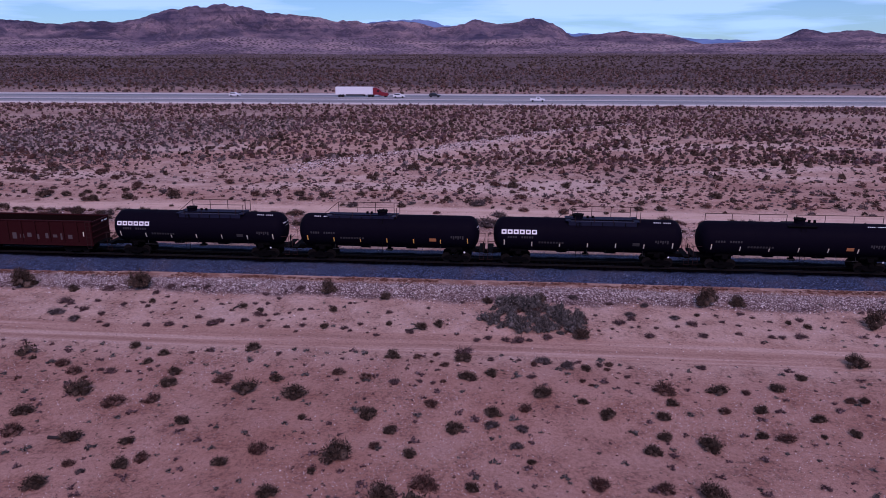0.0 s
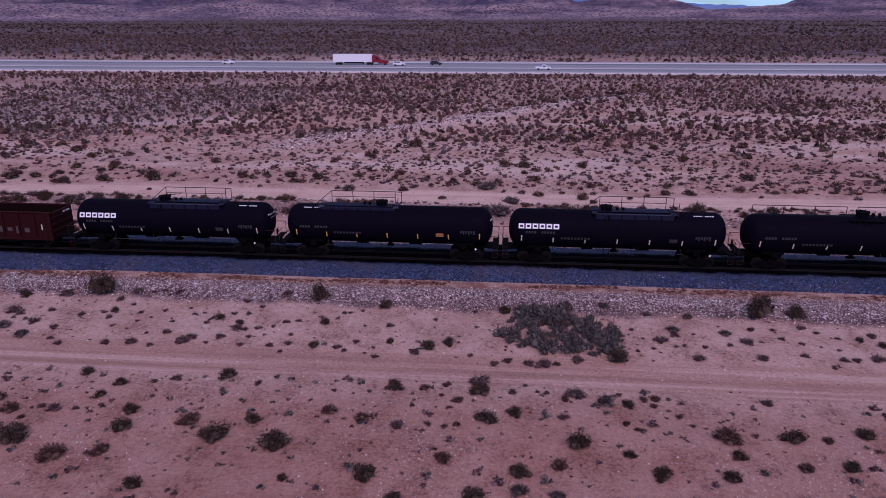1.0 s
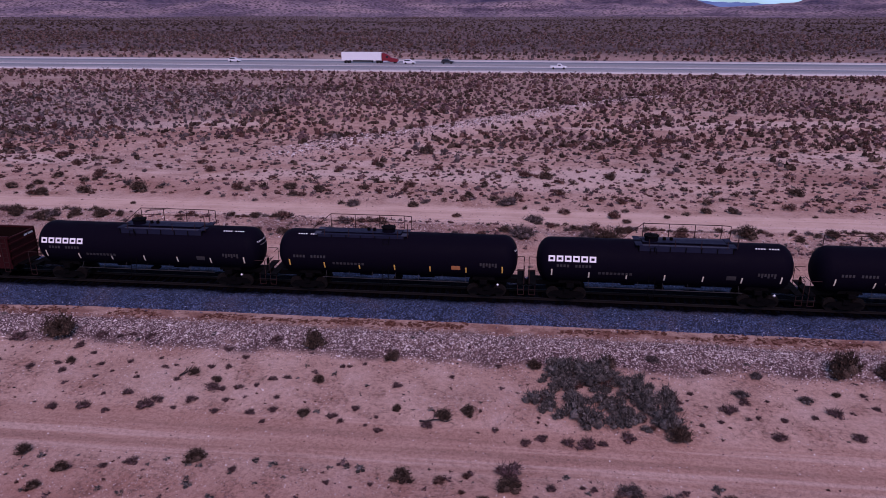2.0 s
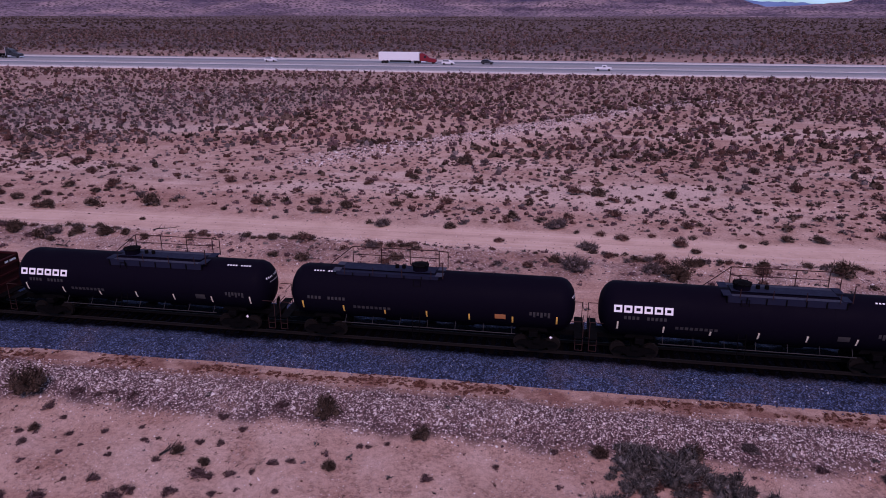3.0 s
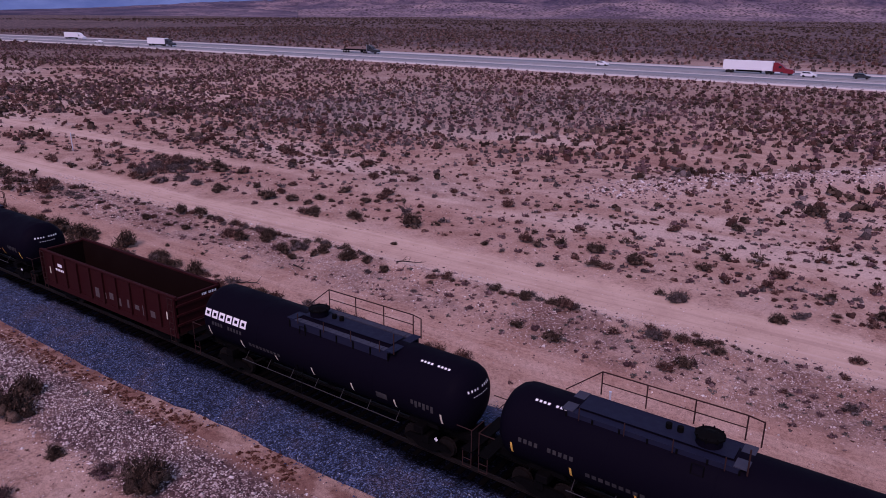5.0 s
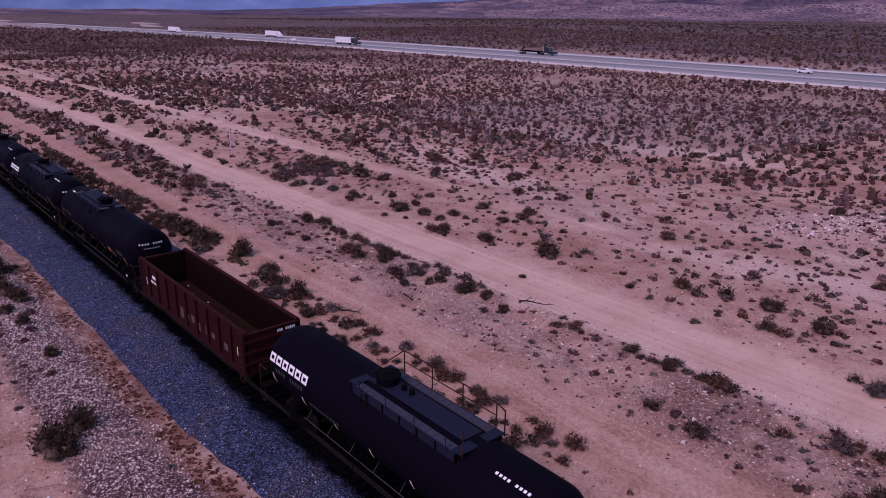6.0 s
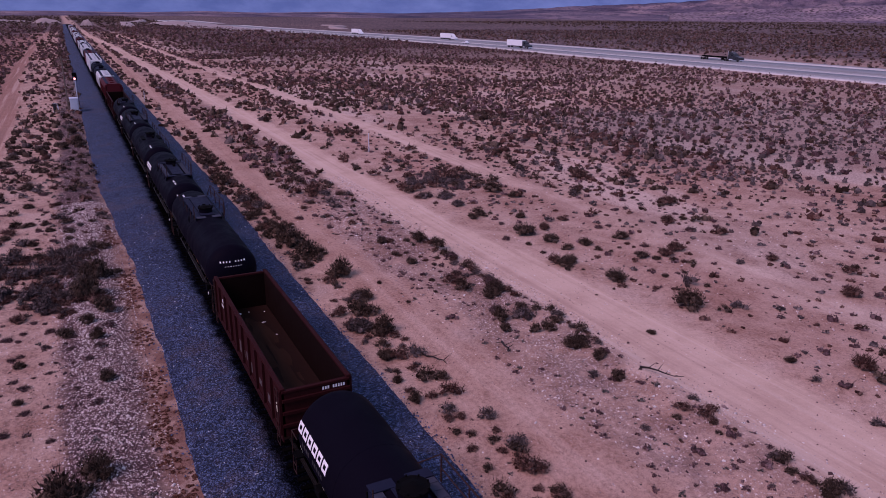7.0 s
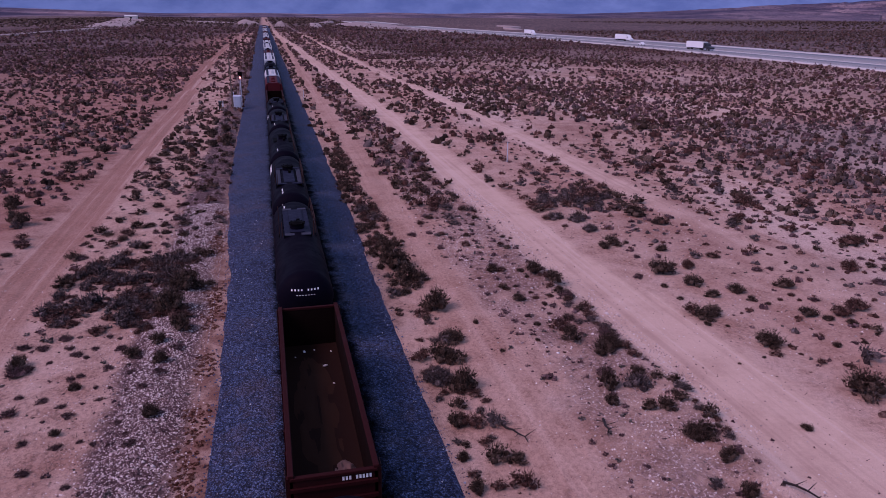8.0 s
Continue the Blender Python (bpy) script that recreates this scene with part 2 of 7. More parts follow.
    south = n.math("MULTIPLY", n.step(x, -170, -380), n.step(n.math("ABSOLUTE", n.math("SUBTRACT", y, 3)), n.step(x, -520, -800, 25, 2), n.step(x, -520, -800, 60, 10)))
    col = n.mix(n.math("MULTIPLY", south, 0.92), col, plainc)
    worn = n.math("SUBTRACT", 1.0, n.math("MULTIPLY", road, 0.8))
    col = n.mix(n.math("MULTIPLY", worn, n.step(fine, 0.4, 0.66, 0.0, 0.6)), col, n.mix(1.0, col, (0.62, 0.58, 0.58), "MULTIPLY"))
    col = n.mix(n.math("MULTIPLY", worn, n.step(grit, 0.48, 0.66, 0.0, 0.8)), col, n.mix(1.0, col, (0.5, 0.46, 0.46), "MULTIPLY"))
    n.bump(n.math("ADD", n.math("MULTIPLY", fine, 0.6), n.math("ADD", n.math("MULTIPLY", grit, 0.25), n.math("MULTIPLY", mid, 1.2))), 0.5, 0.12)
    return n.done(col, 0.95, spec=0.1)


TRACK_Y = 0.25   # the centre line of the track


def ballast_material():
    n = Nodes("ballast_stone")
    c = n.cells(11.0, "Color")
    d = n.cells(13.0)
    big = n.noise(0.25, 4)
    col = n.ramp(c, (0.2, (0.006, 0.011, 0.032)), (0.47, (0.041, 0.067, 0.147)), (0.72, (0.092, 0.142, 0.28)), (0.95, (0.20, 0.25, 0.40)))
    col = n.mix(n.step(d, 0.35, 0.65, 0.0, 0.85), col, (0.012, 0.013, 0.022))
    patchy = n.math("ADD", n.math("MULTIPLY", big, 0.6), n.math("MULTIPLY", n.noise(1.3, 4, 0.65), 0.4))
    col = n.mix(n.step(patchy, 0.48, 0.62, 0.0, 0.5), col, n.mix(n.step(d, 0.35, 0.65), (0.145, 0.11, 0.14), (0.03, 0.022, 0.03)))
    col = n.mix(n.step(patchy, 0.48, 0.38, 0.0, 0.5), col, n.mix(1.0, col, (0.55, 0.52, 0.58), "MULTIPLY"))
    # oil and brake dust by the rails, with the train's shade painted in
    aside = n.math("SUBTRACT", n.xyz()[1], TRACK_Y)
    oil_and_shade = n.step(n.math("ADD", n.math("MAXIMUM", n.math("MULTIPLY", aside, 0.66), n.math("MULTIPLY", aside, -1.0)), n.math("MULTIPLY", n.noise(0.9, 4), 1.2)), 1.95, 2.65, 0.98, 0.0)
    col = n.mix(oil_and_shade, col, n.mix(1.0, col, (0.04, 0.035, 0.035), "MULTIPLY"))
    n.put(n.bsdf.inputs["Specular IOR Level"], n.math("MULTIPLY_ADD", oil_and_shade, -0.22, 0.22))
    n.bump(n.math("SUBTRACT", 1.0, d), 0.9, 0.06)
    return n.done(col, 0.85)


def asphalt_material():
    n = Nodes("worn_asphalt")
    streak = n.tree.nodes.new("ShaderNodeMapping")
    streak.inputs["Scale"].default_value = (0.02, 1.0, 1.0)
    n.put(streak.inputs[0], n.coord.outputs["Object"])
    s = n.noise(0.45, 4, 0.65, streak.outputs[0])
    col = n.ramp(s, (0.3, (0.15, 0.15, 0.152)), (0.52, (0.30, 0.295, 0.295)), (0.7, (0.20, 0.195, 0.197)))
    g = n.noise(6, 3)
    col = n.mix(n.step(g, 0.4, 0.7, 0.0, 0.3), col, (0.12, 0.115, 0.12))
    return n.done(col, 0.85)


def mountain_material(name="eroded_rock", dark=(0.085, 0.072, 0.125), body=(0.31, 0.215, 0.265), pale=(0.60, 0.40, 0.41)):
    """Bare rock in broad beds, with dark gullies and blue-purple haze in its colours."""
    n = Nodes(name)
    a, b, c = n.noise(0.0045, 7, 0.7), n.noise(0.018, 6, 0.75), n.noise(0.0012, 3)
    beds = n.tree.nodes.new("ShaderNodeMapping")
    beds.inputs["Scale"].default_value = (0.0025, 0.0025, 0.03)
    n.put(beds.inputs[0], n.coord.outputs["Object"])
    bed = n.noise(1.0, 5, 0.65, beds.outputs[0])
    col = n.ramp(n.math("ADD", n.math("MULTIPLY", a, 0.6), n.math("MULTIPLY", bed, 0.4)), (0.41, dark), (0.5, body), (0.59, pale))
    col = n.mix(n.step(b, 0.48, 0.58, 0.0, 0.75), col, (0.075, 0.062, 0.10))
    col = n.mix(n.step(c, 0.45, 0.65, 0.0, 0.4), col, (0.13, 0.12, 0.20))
    n.bump(n.math("ADD", b, n.math("MULTIPLY", a, 2.0)), 1.0, 35.0)
    return n.done(col, 0.95, spec=0.05)


def fan_material():
    """Gravel slopes below the mountains, dotted with far brush."""
    n = Nodes("scrubby_gravel_slope")
    a, dot = n.noise(0.004, 5, 0.6), n.cells(0.075)
    col = n.ramp(a, (0.36, (0.15, 0.105, 0.145)), (0.5, (0.27, 0.19, 0.22)), (0.64, (0.40, 0.275, 0.28)))
    col = n.mix(n.step(dot, 0.52, 0.36, 0.0, 0.9), col, (0.055, 0.04, 0.05))
    col = n.mix(n.step(n.noise(0.0016, 4), 0.5, 0.6, 0.0, 0.7), col, n.mix(1.0, col, (0.45, 0.42, 0.5), "MULTIPLY"))
    n.bump(a, 0.6, 20.0)
    return n.done(col, 0.95, spec=0.05)


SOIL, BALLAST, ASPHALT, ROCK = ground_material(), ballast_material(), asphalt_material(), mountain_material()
FAN = fan_material()
EARTH = plain("bare_pale_earth", (0.36, 0.27, 0.255), 0.95, grime=0.7, scale=0.05)
SHOULDER = plain("gravel_shoulder", (0.62, 0.55, 0.52), 0.95, grime=0.5, scale=0.4)
LINE = plain("road_paint", (0.72, 0.70, 0.68), 0.8, grime=0.4)
TANK = plain("black_tank_paint", (0.0046, 0.0034, 0.0080), 0.58, grime=0.006, scale=0.7, spec=0.015)
FRAME = plain("sooty_steel", (0.003, 0.0026, 0.0032), 0.85, grime=0.03, spec=0.04)
GRATE = plain("galvanised_grating", (0.010, 0.012, 0.030), 0.7, grime=0.06, spec=0.12)
STRIP = plain("bright_grating", (0.040, 0.042, 0.064), 0.7, grime=0.2, spec=0.15)
HANDRAIL = plain("rusty_handrail", (0.035, 0.014, 0.013), 0.8, grime=0.12, spec=0.15)
WHEEL = plain("wheel_steel", (0.008, 0.006, 0.006), 0.7, 0.2, grime=0.15, spec=0.1)
RAILSTEEL = plain("rail_steel", (0.010, 0.007, 0.007), 0.75, 0.0, grime=0.05, spec=0.15)
WHITE = plain("white_decal", (0.88, 0.87, 0.86), 0.6, grime=0.05)
DIM = plain("faded_decal", (0.026, 0.024, 0.026), 0.7, grime=0.3)
TAPE = plain("reflective_tape", (0.72, 0.66, 0.50), 0.5, grime=0.25)
YELLOW = plain("yellow_tape", (0.85, 0.48, 0.08), 0.5, grime=0.1)
ORANGE = plain("orange_placard", (0.45, 0.16, 0.05), 0.6, grime=0.3)
# dark red for inner faces, the open box's shade put into the colour
INNER_SHADE = plain("shaded_inner_red", (0.0085, 0.0030, 0.0026), 0.9, grime=0.04, scale=1.2, spec=0.06)
OXIDE = plain("oxide_red_paint", (0.030, 0.0040, 0.0048), 0.8, grime=0.05, scale=1.2, spec=0.1)
RUST = plain("rusted_floor", (0.024, 0.0085, 0.006), 0.9, grime=0.08, scale=0.9, spec=0.1)
DIRT = plain("dry_brown_dirt", (0.046, 0.018, 0.011), 0.95, grime=0.12, scale=1.6, spec=0.1)
PALEDIRT = plain("pale_dry_dirt", (0.20, 0.11, 0.095), 0.95, grime=0.4, scale=3.0, spec=0.1)
FADED = plain("faded_red_white_paint", (0.075, 0.05, 0.05), 0.8, grime=0.5, scale=6.0)
HOPPERRED = plain("hopper_red_paint", (0.085, 0.006, 0.010), 0.7, grime=0.08, spec=0.15)
HOPPERGREY = plain("hopper_grey_paint", (0.55, 0.55, 0.56), 0.65, grime=0.5)
TIMBER = varied("creosoted_timber", [(0.0, (0.0016, 0.0013, 0.0016)), (1.0, (0.005, 0.004, 0.0044))], spec=0.0)
STONE = varied("loose_stone", [(0.0, (0.05, 0.027, 0.032)), (0.40, (0.18, 0.104, 0.107)), (0.66, (0.50, 0.37, 0.35)), (1.0, (0.95, 0.87, 0.83))], per="island")
PALESTONE = varied("pale_loose_stone", [(0.0, (0.30, 0.195, 0.18)), (0.6, (0.55, 0.405, 0.375)), (1.0, (0.86, 0.75, 0.70))], per="island")
GRAVEL = varied("blue_grey_stone", [(0.0, (0.018, 0.025, 0.05)), (0.6, (0.062, 0.082, 0.165)), (0.95, (0.13, 0.165, 0.28)), (1.0, (0.6, 0.62, 0.68))], per="island")
LEAF = foliage("creosote_leaf", [(0.0, (0.034, 0.021, 0.0165)), (0.5, (0.084, 0.054, 0.042)), (1.0, (0.20, 0.135, 0.105))])
BROWNLEAF = foliage("dry_brush", [(0.0, (0.066, 0.031, 0.027)), (0.6, (0.14, 0.069, 0.057)), (1.0, (0.28, 0.16, 0.13))])
SAGE = foliage("grey_sage_leaf", [(0.0, (0.058, 0.041, 0.041)), (0.6, (0.134, 0.101, 0.098)), (1.0, (0.27, 0.21, 0.205))])
GREYSAGE = foliage("soft_grey_sage", [(0.0, (0.056, 0.047, 0.045)), (0.6, (0.140, 0.122, 0.112)), (1.0, (0.30, 0.265, 0.25))])
TUFTLEAF = foliage("mauve_dry_tuft", [(0.0, (0.080, 0.042, 0.046)), (0.6, (0.175, 0.098, 0.102)), (1.0, (0.33, 0.205, 0.205))])
STRAW = foliage("pale_dry_straw", [(0.0, (0.20, 0.12, 0.09)), (0.6, (0.42, 0.29, 0.23)), (1.0, (0.70, 0.54, 0.45))])
WEED = foliage("reddish_dry_weed", [(0.0, (0.10, 0.036, 0.024)), (0.6, (0.20, 0.082, 0.056)), (1.0, (0.34, 0.17, 0.12))])
CHARRED = plain("blackened_wood", (0.018, 0.011, 0.011), 0.95, grime=0.2)
STEM = plain("bush_stem", (0.06, 0.042, 0.032), 0.9)
REDPAINT = plain("truck_red_paint", (0.22, 0.004, 0.012), 0.4, grime=0.1)
TRAILER = plain("white_trailer_skin", (0.82, 0.82, 0.82), 0.5, grime=0.1)
CARWHITE = plain("white_car_paint", (0.78, 0.78, 0.79), 0.3, grime=0.1)
CARBLACK = plain("black_car_paint", (0.02, 0.02, 0.025), 0.3, grime=0.1)
GLASS = plain("dark_window_glass", (0.015, 0.02, 0.03), 0.08, grime=0.0)
RUBBER = plain("tyre_rubber", (0.02, 0.02, 0.02), 0.85)
POLEWOOD = plain("weathered_pole", (0.14, 0.10, 0.08), 0.9)
GREYSTEEL = plain("dull_galvanised_steel", (0.30, 0.27, 0.28), 0.6, 0.3)
CABINET = plain("silver_cabinet_paint", (0.62, 0.66, 0.74), 0.4, 0.2, grime=0.2)


# ---- mesh helpers ----
def part(name, bm, material, parent=None, label="", smooth=False):
    me = bpy.data.meshes.new(name)
    bm.to_mesh(me)
    bm.free()
    me.materials.append(material)
    if smooth:
        me.polygons.foreach_set("use_smooth", [True] * len(me.polygons))
    ob = new(name, me)
    ob.parent = parent
    return tagged(ob, label)


def empty(name, label, category, group="", m=None):
    ob = new(name)
    ob.empty_display_size = 0.3
    if m is not None:
        ob.matrix_world = m
    return tagged(ob, label, category, group)


def bmnew():
    return bmesh.new()


def cuboid(bm, x0, x1, y0, y1, z0, z1, bevel=0.0):
    m = Matrix.LocRotScale(((x0 + x1) / 2, (y0 + y1) / 2, (z0 + z1) / 2), None, (abs(x1 - x0), abs(y1 - y0), abs(z1 - z0)))
    vs = bmesh.ops.create_cube(bm, size=1, matrix=m)["verts"]
    if bevel:
        es = list({e for v in vs for e in v.link_edges})
        bmesh.ops.bevel(bm, geom=es, offset=bevel, segments=1, affect="EDGES", profile=0.5)
    return bm


def rod(bm, a, b, r, seg=6, r2=None):
    a, b = Vector(a), Vector(b)
    m = Matrix.Translation((a + b) / 2) @ (b - a).to_track_quat("Z", "Y").to_matrix().to_4x4()
    bmesh.ops.create_cone(bm, cap_ends=True, segments=seg, radius1=r, radius2=r if r2 is None else r2, depth=(b - a).length, matrix=m)
    return bm


def lathe(bm, profile, seg, m):
    """Turns a profile of (along, radius) round the x axis."""
    rings = []
    for u, r in profile:
        if r < 1e-4:
            rings.append([bm.verts.new(m @ Vector((u, 0, 0)))])
        else:
            rings.append([bm.verts.new(m @ Vector((u, -r * math.cos(2 * math.pi * k / seg), r * math.sin(2 * math.pi * k / seg)))) for k in range(seg)])
    for p, q in zip(rings, rings[1:]):
        for k in range(seg):
            a, b = (k % len(p), (k + 1) % len(p)), (k % len(q), (k + 1) % len(q))
            f = [p[a[0]], q[b[0]], q[b[1]], p[a[1]]]
            f = [v for i, v in enumerate(f) if v not in f[:i]]
            if len(f) > 2:
                bm.faces.new(f)
    bmesh.ops.recalc_face_normals(bm, faces=bm.faces)
    return bm


def prism(bm, outline, y0, y1):
    """Pulls an outline of (x, z) from y0 to y1."""
    a = [bm.verts.new((x, y0, z)) for x, z in outline]
    b = [bm.verts.new((x, y1, z)) for x, z in outline]
    bm.faces.new(a), bm.faces.new(b[::-1])
    for k in range(len(a)):
        bm.faces.new((a[k - 1], a[k], b[k], b[k - 1]))
    bmesh.ops.recalc_face_normals(bm, faces=bm.faces)
    return bm


def mesh_of(name, verts, faces, material, smooth=False):
    """A mesh from number arrays: verts (n, 3), faces (m, 3 or 4)."""
    verts, faces = np.asarray(verts, np.float32), np.asarray(faces, np.int32)
    me = bpy.data.meshes.new(name)
    k = faces.shape[1]
    me.vertices.add(len(verts)), me.loops.add(faces.size), me.polygons.add(len(faces))
    me.vertices.foreach_set("co", verts.ravel())
    me.loops.foreach_set("vertex_index", faces.ravel())
    me.polygons.foreach_set("loop_start", np.arange(0, faces.size, k, dtype=np.int32))
    me.polygons.foreach_set("loop_total", np.full(len(faces), k, np.int32))
    me.update(calc_edges=True)
    if smooth:
        me.polygons.foreach_set("use_smooth", np.ones(len(faces), bool))
    me.materials.append(material)
    return me


# ---- terrain ----
def lattice(ix, iy, seed):
    h = np.sin(ix * 127.1 + iy * 311.7 + seed * 74.7) * 43758.5453
    return h - np.floor(h)


def vnoise(x, y, size, seed=0):
    """Smooth value noise, -1 to 1, with features of the given size."""
    x, y = np.asarray(x, float) / size, np.asarray(y, float) / size
    ix, iy = np.floor(x), np.floor(y)
    fx, fy = x - ix, y - iy
    fx, fy = fx * fx * (3 - 2 * fx), fy * fy * (3 - 2 * fy)
    a, b = lattice(ix, iy, seed), lattice(ix + 1, iy, seed)
    c, d = lattice(ix, iy + 1, seed), lattice(ix + 1, iy + 1, seed)
    return 2 * ((a * (1 - fx) + b * fx) * (1 - fy) + (c * (1 - fx) + d * fx) * fy) - 1


def ease(v, a, b):
    u = np.clip((np.asarray(v, float) - a) / (b - a), 0, 1)
    return u * u * (3 - 2 * u)


def highway_mid(x):
    return 225 - 55 * ease(-np.asarray(x, float), 350, 1000)


def road_mid(x):
    """The middle of the pale road north of the line."""
    x = np.asarray(x, float)
    return 20.3 - 1.1 * ease(-x, 40, 70) - 3.9 * ease(-x, 120, 330) - 6.3 * ease(-x, 330, 620)


def track_mid(x):
    x = np.asarray(x, float)
    return 34.4 - 3.0 * ease(-x, 130, 270) - 3.0 * ease(-x, 270, 450)


def south_mid(x):
    x = np.asarray(x, float)
    return -17.75 - 2.5 * ease(-x, 150, 260) + 3.2 * ease(-x, 330, 610)


def bed_edge(x):
    """How far the stone bed reaches south of the middle."""
    x = -np.asarray(x, float)
    return 3.6 + 0.2 * ease(x, 5, 20) + 0.55 * ease(x, 26, 38) + 0.65 * ease(x, 63, 76) + 0.75 * ease(x, 76, 100)


def bed_edge_north(x):
    x = -np.asarray(x, float)
    return 4.85 + 0.45 * ease(x, 20, 34) + 0.3 * ease(x, 55, 80)


def land(x, y):
    """The height of the ground."""
    x, y = np.asarray(x, float), np.asarray(y, float)
    h = 0.3 + 0.42 * ease(y, 4, 14) + 0.28 * np.exp(-((y + 7.3 + 0.5 * vnoise(x, y, 9, 5)) / 1.3) ** 2)
    off = 1 - np.exp(-(y / 7.0) ** 4)
    road = np.exp(-((y - road_mid(x)) / 3.6) ** 4) + np.exp(-((y - south_mid(x)) / 2.4) ** 4)
    h += off * (0.06 * vnoise(x, y, 1.7, 1) + 0.10 * vnoise(x, y, 5, 2) + 0.2 * vnoise(x, y, 19, 3) * ease(np.abs(y), 8, 26)) * (1 - 0.7 * road)
    h -= 0.10 * road
    h += 0.3 * np.exp(-((y - road_mid(x) + 3.3 + 0.4 * vnoise(x, y, 7, 8)) / 0.55) ** 2) * ease(x, -75, -60)
    h += 0.9 * np.exp(-((0.785 * x - 0.62 * y + 53.4) / 6.0) ** 2) * ease(y, 40, 60) * (1 - ease(y, 110, 140))
    h += 1.1 * vnoise(x, y, 48, 4) * ease(y, 32, 75) * (1 - ease(y, 150, 190))
    way = np.abs(y - highway_mid(x))
    h += (0.05 - h) * (1 - ease(way, 40, 62))
    bed = np.where(y < 0, 1 - ease(-y - bed_edge(x), -0.9, 0.1), 1 - ease(y - bed_edge_north(x), -0.9, 0.3))
    h -= bed * 0.25
    h += 3.0 * vnoise(x, y, 260, 7) * ease(np.hypot(x, y), 600, 1200)
    return h


def spaced(stops):
    out = []
    for (a, b, s) in stops:
        out += list(np.arange(a, b, s))
    return np.array(out + [stops[-1][1]])


GRID_X = spaced([(-4900, -1500, 220), (-1500, -600, 40), (-600, -250, 10), (-250, -120, 3.0), (-120, 50, 1.2), (50, 150, 3), (150, 600, 20), (600, 1500, 90), (1500, 4900, 260)])
GRID_Y = spaced([(-4900, -1000, 260), (-1000, -200, 50), (-200, -70, 8), (-70, -38, 1.5), (-38, 30, 0.85), (30, 50, 1.3), (50, 120, 2.4), (120, 300, 6), (300, 900, 30), (900, 4900, 160)])
GRID_Z = land(*np.meshgrid(GRID_X, GRID_Y))


def surface(x, y):
    """The height of the built ground sheet, between its own grid points."""
    x, y = np.asarray(x, float), np.asarray(y, float)
    i, j = np.clip(np.searchsorted(GRID_X, x) - 1, 0, len(GRID_X) - 2), np.clip(np.searchsorted(GRID_Y, y) - 1, 0, len(GRID_Y) - 2)
    u, v = (x - GRID_X[i]) / (GRID_X[i + 1] - GRID_X[i]), (y - GRID_Y[j]) / (GRID_Y[j + 1] - GRID_Y[j])
    return (GRID_Z[j, i] * (1 - u) + GRID_Z[j, i + 1] * u) * (1 - v) + (GRID_Z[j + 1, i] * (1 - u) + GRID_Z[j + 1, i + 1] * u) * v


def terrain():
    xs, ys = GRID_X, GRID_Y
    gx, gy = np.meshgrid(xs, ys)
    v = np.stack([gx.ravel(), gy.ravel(), GRID_Z.ravel()], 1)
    w, hgt = len(xs), len(ys)
    k = (np.arange(hgt - 1)[:, None] * w + np.arange(w - 1)[None]).ravel()
    f = np.stack([k, k + 1, k + w + 1, k + w], 1)
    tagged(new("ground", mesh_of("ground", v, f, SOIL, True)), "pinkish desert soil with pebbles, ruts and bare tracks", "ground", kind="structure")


terrain()


def ballast_bed():
    xs = np.concatenate([np.arange(-1000, -150, 4.0), np.arange(-150, 60, 0.6), np.arange(60, 400, 6.0)])
    prof = np.array([-6.4, -5.9, -5.6, -5.2, -4.9, -4.6, -4.3, -4.1, -3.9, -3.7, -3.5, -3.2, -2.9, -2.2, -1.6, -0.8, 0, 0.8, 1.6, 2.2, 2.9, 3.6, 4.3, 4.6, 4.9, 5.2, 5.6, 5.9, 6.4])
    gx, gy = np.meshgrid(xs, prof)
    edge = np.where(gy < 0, bed_edge(gx), bed_edge_north(gx)) + 0.13 * vnoise(gx, gy * 0 + np.sign(gy) * 9, 6, 11) + 0.10 * vnoise(gx, gy * 0 + np.sign(gy) * 9, 1.3, 12)
    u = np.clip((np.abs(gy) - 2.3) / (edge - 2.3), 0, 1.4)
    top = 0.70 - 0.32 * u - 2.2 * np.clip(u - 1, 0, 1) + 0.03 * vnoise(gx, gy, 0.7, 13) + 0.05 * vnoise(gx, gy, 3.1, 14) * np.clip(1.3 - 1.3 * u, 0, 1)
    v = np.stack([gx.ravel(), gy.ravel(), top.ravel()], 1)
    w = len(xs)
    k = (np.arange(len(prof) - 1)[:, None] * w + np.arange(w - 1)[None]).ravel()
    f = np.stack([k, k + 1, k + w + 1, k + w], 1)
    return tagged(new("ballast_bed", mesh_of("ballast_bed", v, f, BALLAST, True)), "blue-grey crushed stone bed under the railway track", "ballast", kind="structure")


ballast_bed()


def strip(name, label, offset0, offset1, z, material, x0=-1500, x1=900, category="road"):
    xs = np.concatenate([np.arange(x0, -300, 20.0), np.arange(-300, x1 + 1, 30.0)])
    mid = highway_mid(xs)
    rows = [(offset0 - 0.05, z - 0.4), (offset0, z), (offset1, z), (offset1 + 0.05, z - 0.4)]
    v = np.concatenate([np.stack([xs, mid + o, np.full(len(xs), h)], 1) for o, h in rows])
    w = len(xs)
    k = (np.arange(3)[:, None] * w + np.arange(w - 1)[None]).ravel()
    f = np.stack([k, k + 1, k + w + 1, k + w], 1)
    return tagged(new(name, mesh_of(name, v, f, material)), label, category, kind="structure")


